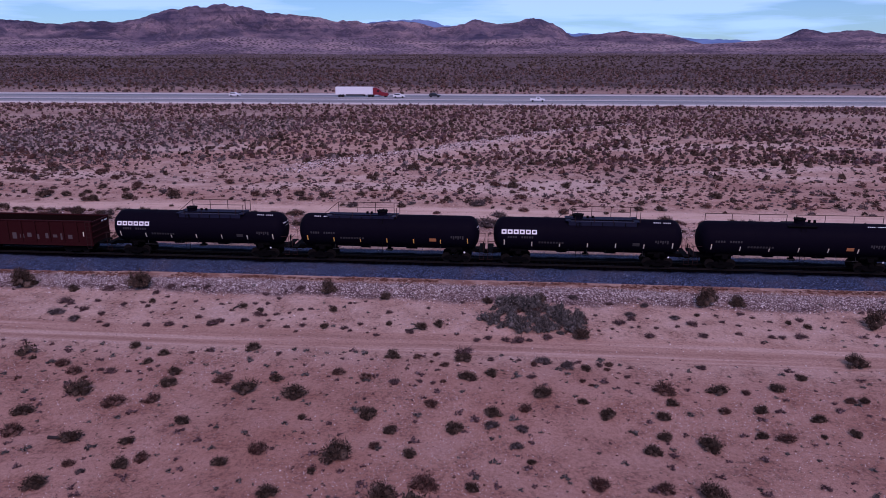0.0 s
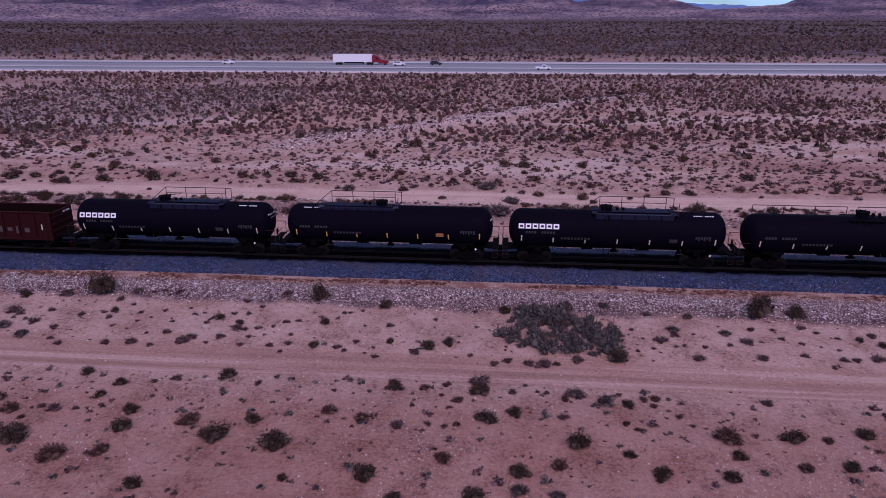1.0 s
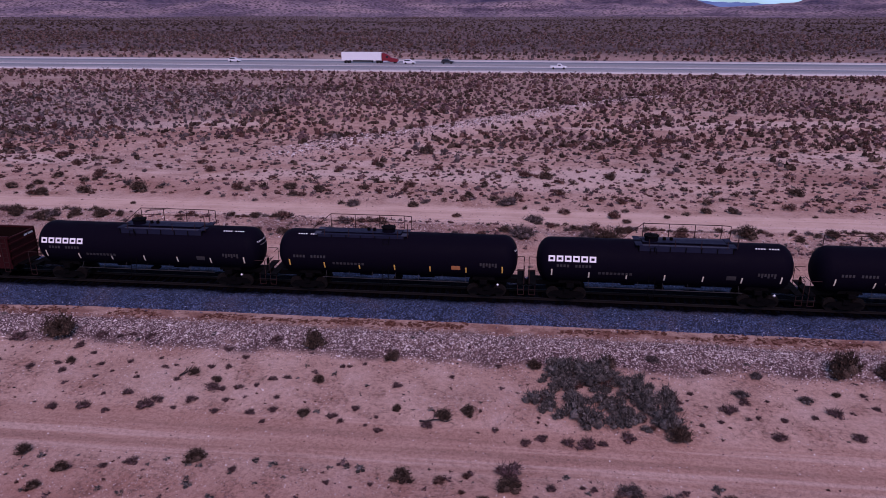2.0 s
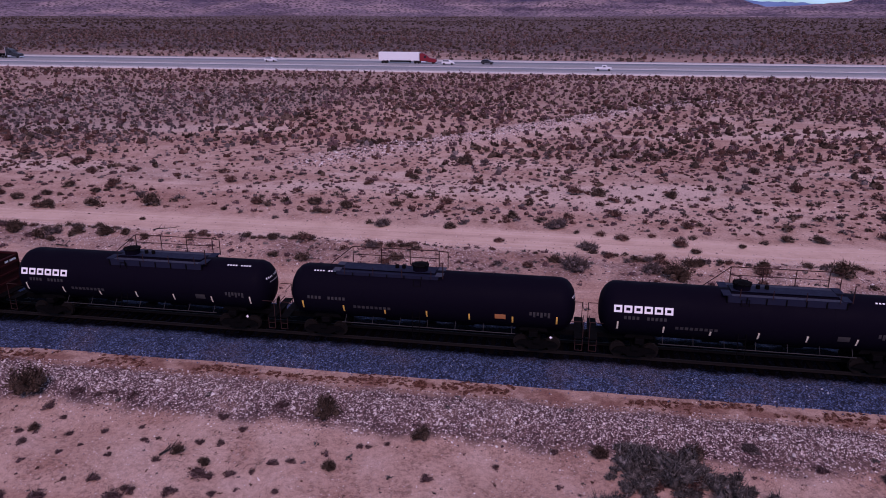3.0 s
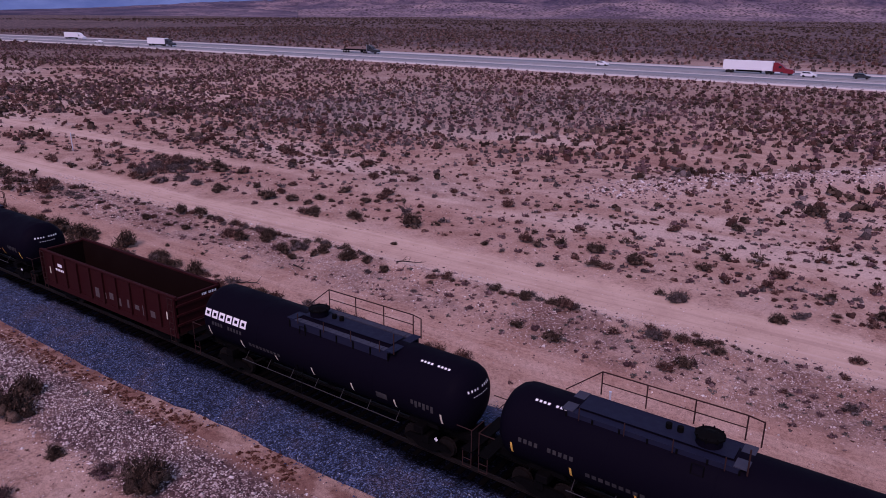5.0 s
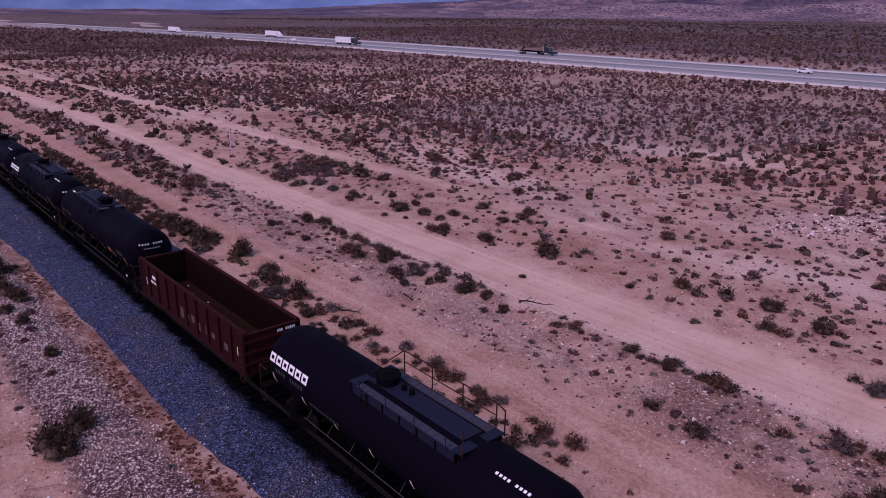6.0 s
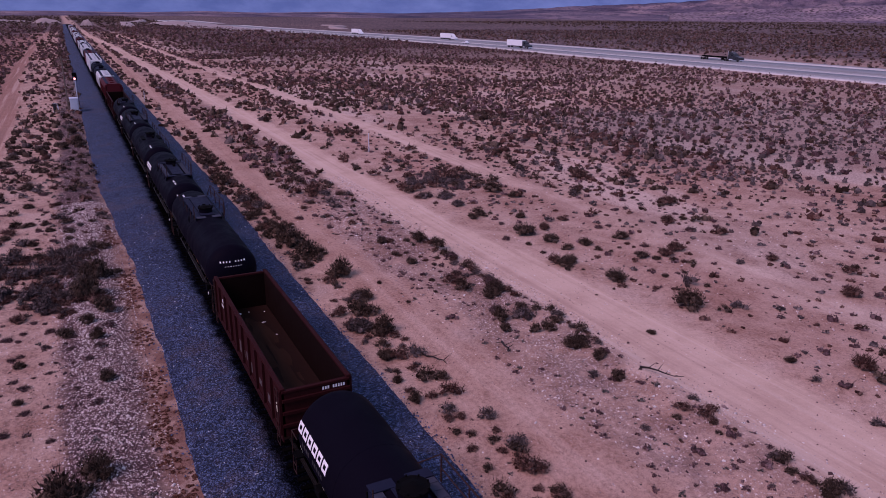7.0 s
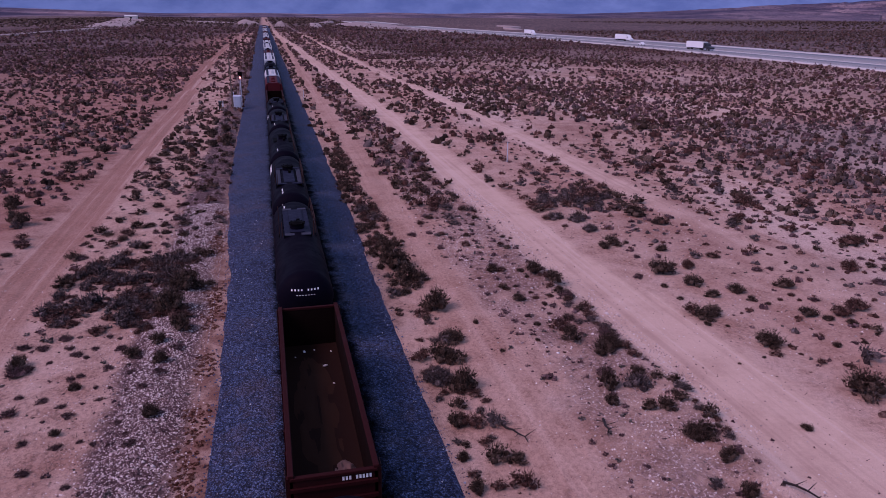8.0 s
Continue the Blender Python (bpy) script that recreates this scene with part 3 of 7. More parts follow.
strip("road_1", "worn grey asphalt carriageway of a desert highway", -21, -6, 0.26, ASPHALT)
strip("road_2", "worn grey asphalt carriageway beyond the median", -1, 22, 0.30, ASPHALT)
strip("median", "pale gravel median between two carriageways", -6.1, -0.9, 0.2, SHOULDER, category="median")
strip("shoulder_near", "dusty gravel shoulder of the highway", -28, -20.9, 0.2, SHOULDER, category="shoulder")
strip("shoulder_far", "pale dusty highway shoulder", 21.9, 34, 0.22, SHOULDER, category="shoulder")
for off, z in ((-20.4, 0.264), (-7.0, 0.264), (-0.4, 0.304), (21.3, 0.304)):
    strip("trim", "faded white highway edge line", off, off + 0.3, z, LINE, category="road marking")


def mountains(name, label, skyline, r0, r1, seed, rough, rock=ROCK):
    """A range in a fan of bearings (degrees from west over north) with the skyline's heights in degrees."""
    bear = np.arange(skyline[0][0], skyline[-1][0] + 0.01, 0.21)
    el = np.interp(bear, [b for b, _ in skyline], [e for _, e in skyline])
    us = np.linspace(0, 1, 46)
    B, U = np.meshgrid(np.radians(bear), us)
    E = np.broadcast_to(el, U.shape)
    R = r0 + (r1 - r0) * U
    X, Y = -R * np.cos(B), -35 + R * np.sin(B)
    peak = 0.72
    crest = np.tan(np.radians(E)) * (r0 + (r1 - r0) * peak) + 19
    rise = np.where(U < peak, ease(U, 0.0, peak) ** 1.25, 1 - 0.5 * ease(U, peak, 1))
    n1 = 1 - np.abs(vnoise(X, Y, 340, seed))
    n2 = 1 - np.abs(vnoise(X, Y, 120, seed + 1))
    n3 = vnoise(X, Y, 45, seed + 2) + 0.6 * vnoise(X, Y, 22, seed + 3)
    cut = 0.50 * n1 + 0.32 * n2 + 0.18 * n3
    hold = np.exp(-((U - peak) / 0.10) ** 2)
    H = crest * rise * (hold * (1 + 0.05 * n3) + (1 - hold) * (1 - rough + rough * 1.25 * cut)) - 6 * (1 - ease(U, 0, 0.1))
    v = np.stack([X.ravel(), Y.ravel(), H.ravel()], 1)
    w = len(bear)
    k = (np.arange(len(us) - 1)[:, None] * w + np.arange(w - 1)[None]).ravel()
    f = np.stack([k, k + 1, k + w + 1, k + w], 1)
    return tagged(new(name, mesh_of(name, v, f, rock, True)), label, "mountains", kind="structure")


# the air's blue haze is put into this rock's colour
n = Nodes("haze_tinted_rock")
HAZEROCK = n.done(n.ramp(n.noise(0.004, 5, 0.6), (0.35, (0.11, 0.19, 0.36)), (0.65, (0.17, 0.27, 0.46))), 1.0, spec=0.0)
FARSKY = [(-75, 0.6), (-60, 1.2), (-48, 1.7), (-35, 1.5), (-24, 1.9), (-12, 1.7), (0, 2.0), (9, 1.75), (17, 2.0), (26, 1.7), (33, 1.5), (40, 1.6), (46, 1.2), (52, 0.8), (64, 0.6), (76, 1.1), (79, 1.9), (81.5, 2.15), (83.5, 2.0), (85, 1.6), (88, 1.2), (93, 1.15), (95, 1.05),
          (98, 0.9), (106, 0.55), (110, 0.3)]
mountains("distant_range", "mountain range far to the west, painted blue for haze", FARSKY, 4250, 4900, 61, 0.2, HAZEROCK)
SKYLINE = [(20, -0.3), (30, 0.1), (38, 0.55), (45, 0.9), (50, 1.4), (54, 1.93), (56.3, 1.64), (61.2, 1.85), (62.9, 2.25), (65.8, 2.98),
           (68.1, 3.06), (69.7, 2.88), (73.3, 2.44), (76.6, 2.05), (78.7, 1.81), (80.4, 1.98), (82.6, 1.82), (83.9, 1.49), (85.2, 1.57),
           (86.9, 2.1), (88.2, 1.8), (89.9, 1.88), (91.8, 2.23), (93.1, 1.66), (94.4, 0.84), (97.9, 1.18), (101.1, 1.0), (103.9, 0.27),
           (105.8, 0.35), (108.7, 0.56), (110.4, 1.29), (111.8, 0.98), (113.8, 1.14), (115.1, 0.87), (122, 1.2), (135, 0.6), (150, -0.2)]
mountains("mountain_range", "eroded purple-brown desert mountain range with haze in its colour", SKYLINE, 3300, 4850, 21, 0.62)
FOOTHILLS = [(40, -0.2), (48, 0.35), (58, 0.75), (63, 0.45), (69, 0.9), (74, 0.55), (79, 0.85), (84, 0.5), (90, 0.75), (95, 0.5), (102, 0.25),
             (110, 0.45), (120, 0.2), (135, -0.2)]
LOW_HILLS = [(-60, -0.1), (-40, 0.15), (-24, 0.2), (-17, 0.14), (-13, 0.0), (-6, -0.22), (0, -0.16), (5, -0.22), (10, -0.1), (14, -0.16), (19, -0.06), (24, -0.12), (30, 0.08),
             (38, 0.3), (44, -0.1)]
mountains("low_hills", "low dark brown hills on the western horizon", LOW_HILLS, 2100, 3300, 51, 0.4)
mountains("foothills", "low pinkish eroded foothills before the mountains", FOOTHILLS, 2500, 3600, 31, 0.5, FAN)


def earthwork(name, label, x, y, length, width, height, turn_):
    """A pale heap or cut bank of bare earth."""
    n_ = 18
    gx, gy = np.meshgrid(np.linspace(-1, 1, n_), np.linspace(-1, 1, n_))
    h = np.clip(1 - np.maximum(np.abs(gx) ** 3, gy ** 2) + 0.25 * vnoise(gx, gy, 0.4, x), 0, 1.2) * height - 0.5
    ca, sa = math.cos(turn_), math.sin(turn_)
    px, py = gx * length / 2, gy * width / 2
    v = np.stack([(x + px * ca - py * sa).ravel(), (y + px * sa + py * ca).ravel(), (h + land(x, y)).ravel()], 1)
    k = (np.arange(n_ - 1)[:, None] * n_ + np.arange(n_ - 1)[None]).ravel()
    f = np.stack([k, k + 1, k + n_ + 1, k + n_], 1)
    tagged(new(name, mesh_of(name, v, f, EARTH, True)), label, "earthwork", kind="structure")


def bare_strip(label, way, width, lift=0.8):
    """A strip of cleared pale ground or road along a line of (x, y), with an uneven edge."""
    xs, ys = np.array([p[0] for p in way], float), np.array([p[1] for p in way], float)
    along = np.concatenate([[0], np.cumsum(np.hypot(np.diff(xs), np.diff(ys)))])
    u = np.arange(0, along[-1], 8.0)
    px, py = np.interp(u, along, xs), np.interp(u, along, ys)
    tx, ty = np.gradient(px), np.gradient(py)
    q = np.hypot(tx, ty)
    rows = []
    for k in (-1.15, -1.0, -0.3, 0.3, 1.0, 1.15):
        w = k * width / 2 * (1 + 0.35 * vnoise(u, u * 0 + k, 40, 71))
        gx, gy = px - w * ty / q, py + w * tx / q
        ends = ease(u, 0, 30) * ease(-u, -u[-1], 30 - u[-1])
        rows.append(np.stack([gx, gy, land(gx, gy) - 1.5 + ends * ((lift if abs(k) < 1.1 else -0.5) + 1.5)], 1))
    w_ = len(u)
    k = (np.arange(len(rows) - 1)[:, None] * w_ + np.arange(w_ - 1)[None]).ravel()
    f = np.stack([k, k + 1, k + w_ + 1, k + w_], 1)
    tagged(new("bare_ground", mesh_of("bare_ground", np.concatenate(rows), f, EARTH, True)), label, "bare ground", kind="structure")


bare_strip("pale cleared ground of a highway junction", [(-700, 158), (-800, 142), (-920, 135), (-1250, 150)], 46, 1.2)
bare_strip("pale dirt road crossing the south-western plain", [(-470, -190), (-590, -178), (-700, -171), (-870, -163)], 9, 1.2)
bare_strip("pale bare strip on the south-western plain", [(-870, -163), (-960, -172), (-1250, -200)], 34, 1.2)
bare_strip("pale winding dirt road on the western slope", [(-840, 54), (-930, 62), (-1050, 66), (-1150, 96), (-1400, 120)], 10, 1.6)
bare_strip("pale looping dirt road beyond the highway", [(-760, 268), (-800, 262), (-850, 275), (-880, 300), (-980, 300)], 8, 1.4)
bare_strip("pale bare ground by the western cut", [(-1120, -60), (-1180, -80), (-1300, -110)], 40, 1.2)
earthwork("embankment", "pale bare earth embankment of a highway junction", -1000, 118, 60, 50, 4, 0.2)
earthwork("embankment", "pale bare earth bank by the highway junction", -860, 150, 40, 36, 3, 0.1)
earthwork("cut_bank", "pale earth cut where the line meets the hills", -900, 18, 24, 13, 7, 0.0)
earthwork("cut_bank", "pale bare earth bank beside the line", -1060, -22, 30, 26, 6, 0.3)
earthwork("cut_bank", "pale bare earth bank on the western hills", -1260, -205, 60, 60, 4.5, 0.1)


def far_building(x, y, long_, deep_, tall, label):
    z = float(land(x, y)) + 2.0
    thing = empty("building", label, "building", m=pose(x, y, z))
    part("wall", cuboid(bmnew(), -deep_ / 2, deep_ / 2, -long_ / 2, long_ / 2, -2.5, tall), SHOULDER, thing)
    part("roof", prism(bmnew(), [(-deep_ / 2 - 0.4, tall), (0, tall + 1.4), (deep_ / 2 + 0.4, tall)], -long_ / 2 - 0.4, long_ / 2 + 0.4), LINE, thing, "white sheet-metal roof")
    part("door", cuboid(bmnew(), deep_ / 2, deep_ / 2 + 0.06, -1.6, 1.6, 0.0, tall * 0.7), FRAME, thing)


far_building(-1262, -198, 18, 10, 5.5, "white-roofed shed on the bare western rise")


# ---- railway track ----
def railway_track():
    track = empty("railway_track", "steel railway track on dark timber sleepers in a stone bed", "railway track")
    track["kind"] = "structure"
    for side in (TRACK_Y - 0.755, TRACK_Y + 0.755):
        bm = bmnew()
        cuboid(bm, -1000, 400, side - 0.036, side + 0.036, 0.865, 0.905)
        cuboid(bm, -1000, 400, side - 0.012, side + 0.012, 0.77, 0.866)
        cuboid(bm, -1000, 400, side - 0.07, side + 0.07, 0.745, 0.771)
        part("rail", bm, RAILSTEEL, track)
    bm = cuboid(bmnew(), -0.115, 0.115, TRACK_Y - 1.3, TRACK_Y + 1.3, 0.56, 0.742)
    first = part("sleeper", bm, TIMBER, track)
    rng = random.Random(4)
    first.location = (-122, 0, 0)
    for k in range(1, 300):
        ob = new("sleeper", first.data)
        ob.parent = track
        ob.location = (-122 + 0.56 * k, rng.uniform(-0.04, 0.04), rng.uniform(-0.012, 0.006))
        ob.rotation_euler = (0, 0, rng.uniform(-0.012, 0.012))
    bm = bmnew()
    for k in range(700):
        x = -123 - 0.56 * k
        cuboid(bm, x - 0.115, x + 0.115, TRACK_Y - 1.3, TRACK_Y + 1.3, 0.56, 0.742)
    tagged(part("sleeper_rows", bm, TIMBER, track), kind="stuff")


railway_track()

ZC, TR = 2.58, 1.5   # tank centre above the rail, tank radius


def on_tank(bm, x0, x1, a0, a1, lift=0.012, steps=3):
    """A patch that follows the tank's side, from angle a0 to a1 (degrees above the horizontal, on the south side)."""
    r = TR + lift
    rows = []
    for k in range(steps + 1):
        a = radians(a0 + (a1 - a0) * k / steps)
        y, z = -r * math.cos(a), ZC + r * math.sin(a)
        rows.append((bm.verts.new((x0, y, z)), bm.verts.new((x1, y, z))))
    for (a, b), (c, d) in zip(rows, rows[1:]):
        bm.faces.new((a, b, d, c))
    return bm


def on_head(bm, prof, y0, y1, z0, z1):
    """A patch on the domed east end of a tank."""
    us, rs = [-u for u, _ in prof[:7]], [r for _, r in prof[:7]]
    vs = [bm.verts.new((float(np.interp(math.hypot(y, z), rs, us)) + 0.015, y, ZC + z)) for y, z in ((y0, z0), (y1, z0), (y1, z1), (y0, z1))]
    bm.faces.new(vs)
    return bm


def bogie(car, x, seg=14):
    bm = bmnew()
    for s in (-1, 1):
        prism(bm, [(x - 1.2, 0.42), (x - 0.95, 0.62), (x - 0.35, 0.68), (x + 0.35, 0.68), (x + 0.95, 0.62), (x + 1.2, 0.42), (x + 0.72, 0.36),
                   (x + 0.35, 0.16), (x - 0.35, 0.16), (x - 0.72, 0.36)], s * 1.0 - 0.07, s * 1.0 + 0.07)
    cuboid(bm, x - 0.2, x + 0.2, -1.15, 1.15, 0.5, 0.86, 0.03)
    frame_ = part("bogie", bm, FRAME, car)
    for dx in (-0.89, 0.89):
        bm = bmnew()
        rod(bm, (x + dx, -1.0, 0.42), (x + dx, 1.0, 0.42), 0.08, 8)
        for s in (-1, 1):
            rod(bm, (x + dx, s * 0.70, 0.42), (x + dx, s * 0.84, 0.42), 0.42, seg)
            rod(bm, (x + dx, s * 0.68, 0.42), (x + dx, s * 0.71, 0.42), 0.455, seg)
        part("wheelset", bm, WHEEL, frame_)


def coupler(car, s, reach):
    bm = bmnew()
    cuboid(bm, s * (reach - 1.0), s * (reach - 0.2), -0.12, 0.12, 0.74, 0.98)
    cuboid(bm, s * (reach - 0.25), s * reach, -0.2, 0.2, 0.68, 1.04, 0.04)
    part("coupler", bm, FRAME, car)
    bm = bmnew()
    pts = [(s * (reach - 0.9), 0.35, 0.8), (s * (reach - 0.5), 0.35, 0.5), (s * (reach - 0.1), 0.3, 0.42), (s * reach, 0.28, 0.55)]
    for a, b in zip(pts, pts[1:]):
        rod(bm, a, b, 0.035)
    part("air_hose", bm, RUBBER, car)


def railing(bm, x0, x1, y, z0, z1, gap=1.6, r=0.028, mid=True):
    n = max(1, round((x1 - x0) / gap))
    for k in range(n + 1):
        x = x0 + (x1 - x0) * k / n
        rod(bm, (x, y, z0), (x, y, z1), r, 5)
    rod(bm, (x0, y, z1), (x1, y, z1), r, 5)
    if mid:
        rod(bm, (x0, y, (z0 + z1) / 2), (x1, y, (z0 + z1) / 2), r * 0.8, 5)


def ladder(bm, x, s, z0, z1, y0, y1):
    """Two stringers and rungs on side s, leaning from y0 at z0 to y1 at z1."""
    for dx in (-0.2, 0.2):
        rod(bm, (x + dx, s * y0, z0), (x + dx, s * y1, z1), 0.02, 5)
    n = round((z1 - z0) / 0.35)
    for k in range(n + 1):
        u = k / n
        y, z = s * (y0 + (y1 - y0) * u), z0 + (z1 - z0) * u
        rod(bm, (x - 0.2, y, z), (x + 0.2, y, z), 0.014, 4)


def tank_car(label, walk_x, hatch_x, full_rail=False, sign=False, tape=TAPE, half=8.25, plate=False):
    car = empty("tank_car", label, "tank car", "freight train cars")
    e = half - 8.25
    bm = bmnew()
    prof = [(-half, 0.0), (-half + 0.03, 0.42), (-half + 0.12, 0.83), (-half + 0.30, 1.16), (-half + 0.52, 1.38), (-half + 0.78, 1.48), (-half + 0.95, TR)]
    body = [(-half + 0.95 + (2 * half - 1.9) * k / 8, TR) for k in range(1, 8)]
    prof += body + [(-u, r) for u, r in reversed(prof)]
    lathe(bm, prof, 48, Matrix.Translation((0, 0, ZC)))
    part("tank", bm, TANK, car, "black painted steel tank with domed ends", True)
    for k in (2, 4, 6):
        x = -half + 0.95 + (2 * half - 1.9) * k / 8
        bm = lathe(bmnew(), [(x - 0.03, TR - 0.01), (x - 0.02, TR + 0.009), (x + 0.02, TR + 0.009), (x + 0.03, TR - 0.01)], 32, Matrix.Translation((0, 0, ZC)))
        part("weld_seam", bm, TANK, car)
    for s in (-1, 1):
        bm = bmnew()
        cuboid(bm, s * (5.2 + e), s * (8.7 + e), -0.45, 0.45, 0.86, 1.18, 0.03)
        cuboid(bm, s * (6.0 + e) - 0.25, s * (6.0 + e) + 0.25, -1.35, 1.35, 1.0, 1.32, 0.03)
        for y in (-0.9, 0.9):
            prism(bm, [(s * (6.0 + e) - 0.8, 1.2), (s * (6.0 + e) + 0.8, 1.2), (s * (6.0 + e) + 0.55, 1.75), (s * (6.0 + e) - 0.55, 1.75)], y - 0.05, y + 0.05)
        part("stub_sill", bm, FRAME, car)
        bogie(car, s * (6.2 + e))
        coupler(car, s, 8.875 + e)
        bm = bmnew()
        cuboid(bm, s * (8.25 + e), s * (8.75 + e), -1.45, 1.45, 1.14, 1.2)
        part("end_platform", bm, FRAME, car)
        for y in (-1.42, 1.42):
            bm = bmnew()
            rod(bm, (s * (8.7 + e), y, 1.2), (s * (8.7 + e), y, 2.15), 0.022, 5)
            rod(bm, (s * (8.7 + e), y, 2.15), (s * (8.0 + e), y, 2.15), 0.022, 5)
            rod(bm, (s * (8.7 + e), y, 0.45), (s * (8.7 + e), y, 1.2), 0.02, 5)
            rod(bm, (s * (8.3 + e), y, 0.45), (s * (8.3 + e), y, 1.2), 0.02, 5)
            rod(bm, (s * (8.7 + e), y, 0.45), (s * (8.3 + e), y, 0.45), 0.018, 5)
            rod(bm, (s * (8.7 + e), y, 0.8), (s * (8.3 + e), y, 0.8), 0.018, 5)
            rod(bm, (s * (8.72 + e), y, 2.15), (s * (8.72 + e), y * 0.35, 2.15), 0.022, 5)
            part("end_handrail", bm, HANDRAIL, car, "thin rusty end handrail with steps")
    bm = bmnew()
    rod(bm, (8.62 + e, -0.7, 1.2), (8.62 + e, -0.7, 1.9), 0.03)
    bmesh.ops.create_circle(bm, segments=14, radius=0.28, cap_ends=True, matrix=pose(8.68 + e, -0.7, 1.9, 0, 90, 0))
    part("brake_wheel", bm, FRAME, car)
    # side rod along the underframe and the brake gear
    bm = bmnew()
    for s in (-1, 1):
        rod(bm, (-5.0 - e, s * 1.33, 1.12), (5.0 + e, s * 1.33, 1.12), 0.022, 5)
        for k in (range(-3, 4) if half > 8 else range(-2, 3)):
            rod(bm, (k * 1.6, s * 1.33, 1.12), (k * 1.6, s * 0.95, 1.6), 0.014, 5)
    part("side_rod", bm, DIM, car)
    bm = bmnew()
    rod(bm, (0, 0, 1.3), (0, 0, 0.75), 0.16, 10)
    cuboid(bm, -0.3, 0.3, -0.25, 0.25, 0.72, 0.9, 0.05)
    part("outlet_valve", bm, FRAME, car)
    part("brake_cylinder", rod(bmnew(), (-2.6, -0.4, 1.2), (-1.7, -0.4, 1.2), 0.17, 10), FRAME, car)
    part("air_reservoir", rod(bmnew(), (1.6, -0.3, 1.2), (2.6, -0.3, 1.2), 0.2, 12), FRAME, car)
    # manway dome and its lid
    top = ZC + TR
    bm = bmnew()
    rod(bm, (hatch_x, 0, top - 0.1), (hatch_x, 0, top + 0.32), 0.44, 20)
    dome = part("manway", bm, TANK, car)
    bm = bmnew()
    rod(bm, (hatch_x, 0, top + 0.32), (hatch_x, 0, top + 0.38), 0.5, 20)
    rod(bm, (hatch_x, 0, top + 0.38), (hatch_x, 0, top + 0.46), 0.34, 16, 0.1)
    for k in range(8):
        a = k * math.pi / 4
        rod(bm, (hatch_x + 0.47 * math.cos(a), 0.47 * math.sin(a), top + 0.26), (hatch_x + 0.47 * math.cos(a), 0.47 * math.sin(a), top + 0.44), 0.03, 5)
    part("lid", bm, FRAME, dome)
    for x in ((hatch_x - 1.0, hatch_x - 1.4) if plate else (hatch_x + 0.85, hatch_x + 1.3)):
        bm = rod(bmnew(), (x, 0.12, top - 0.05), (x, 0.12, top + 0.22), 0.11, 10)
        part("valve", bm, FRAME, car)
    x0, x1 = walk_x
    if not full_rail:
        wide = 0.78 if plate else 1.0
        for s in (-1, 1):
            # a grating with a skirt down the tank's shoulder, held by gusset brackets
            bm = bmnew()
            cuboid(bm, x0, x1, s * (0.45 if plate else 0.66), s * wide, top - 0.12, top - 0.06)
            if not plate:
                for k in range(16):
                    x = x0 + 0.1 + (x1 - x0 - 0.2) * k / 15
                    cuboid(bm, x - 0.012, x + 0.012, s * 0.66, s * wide, top - 0.06, top - 0.045)
            deck = part("walkway", bm, GRATE if plate else STRIP, car, "blue-grey galvanised walkway grating")
            part("skirt", cuboid(bmnew(), x0, x1, s * wide, s * (wide + 0.03), top - 0.52, top - 0.05), GRATE, deck, "blue-grey plate skirt")
            for k in range(7):
                x = x0 + (x1 - x0) * k / 6
                part("bracket", cuboid(bmnew(), x - 0.03, x + 0.03, s * (wide + 0.03), s * (wide + 0.07), top - 0.6, top - 0.08), FRAME, deck)
        bm = cuboid(bmnew(), x0 + 0.3, x1 - 0.3, -0.44, 0.44, top + 0.006, top + 0.03)
        part("deck_plate", bm, GRATE, car, "worn dark blue deck plate")
        for x in (x0, x1):
            bm = cuboid(bmnew(), x - 0.22, x + 0.22, -wide, wide, top - 0.055, top - 0.015)
            part("cross_walk", bm, STRIP if plate else GRATE, car)
        bm = bmnew()
        railing(bm, x0 + 0.5, x1 - 0.3, 1.1, top - 0.1, top + 0.85)
        rod(bm, (x0 - 0.9, 1.0, top - 0.3), (x0 + 0.5, 1.1, top + 0.85), 0.025, 5)
        rod(bm, (x1 + 0.25, 0.95, top - 0.1), (x1 + 0.25, 0.95, top + 0.85), 0.028, 5)
        part("grab_post", rod(bmnew(), (x1 + 0.25, -0.95, top - 0.1), (x1 + 0.25, -0.95, top + 0.85), 0.028, 5), HANDRAIL, car)
        rod(bm, (x1 + 0.25, 0.95, top + 0.85), (x1 - 0.3, 1.1, top + 0.85), 0.028, 5)
        part("railing", bm, HANDRAIL, car, "thin rusty top railing")
        for k in range(4):
            x = x0 + 0.6 + (x1 - x0 - 1.0) * k / 3
            bm = rod(bmnew(), (x, -1.1, top - 0.1), (x, -1.1, top + 0.4), 0.022, 5)
            part("grab_iron", bm, HANDRAIL, car)
    else:
        bm = bmnew()
        railing(bm, -half + 0.9, -0.4, 1.0, top - 0.4, top + 0.45, 2.1, mid=False)
        part("railing", bm, HANDRAIL, car, "thin rusty handrail along the tank top")
        bm = bmnew()
        railing(bm, 0.4, half - 0.6, 1.0, top - 0.4, top + 0.45, 2.1, mid=False)
        part("railing", bm, HANDRAIL, car, "thin rusty handrail along the tank top")
        bm = bmnew()
        cuboid(bm, hatch_x - 1.2, hatch_x + 1.2, -1.0, -0.5, top - 0.18, top - 0.12)
        cuboid(bm, hatch_x - 1.2, hatch_x + 1.2, 0.5, 1.0, top - 0.18, top - 0.12)
        part("walkway", bm, FRAME, car)
    for s in (-1, 1):
        bm = bmnew()
        ladder(bm, hatch_x, s, 0.7, top - 0.2, 1.62, 1.1)
        part("ladder", bm, FRAME, car)
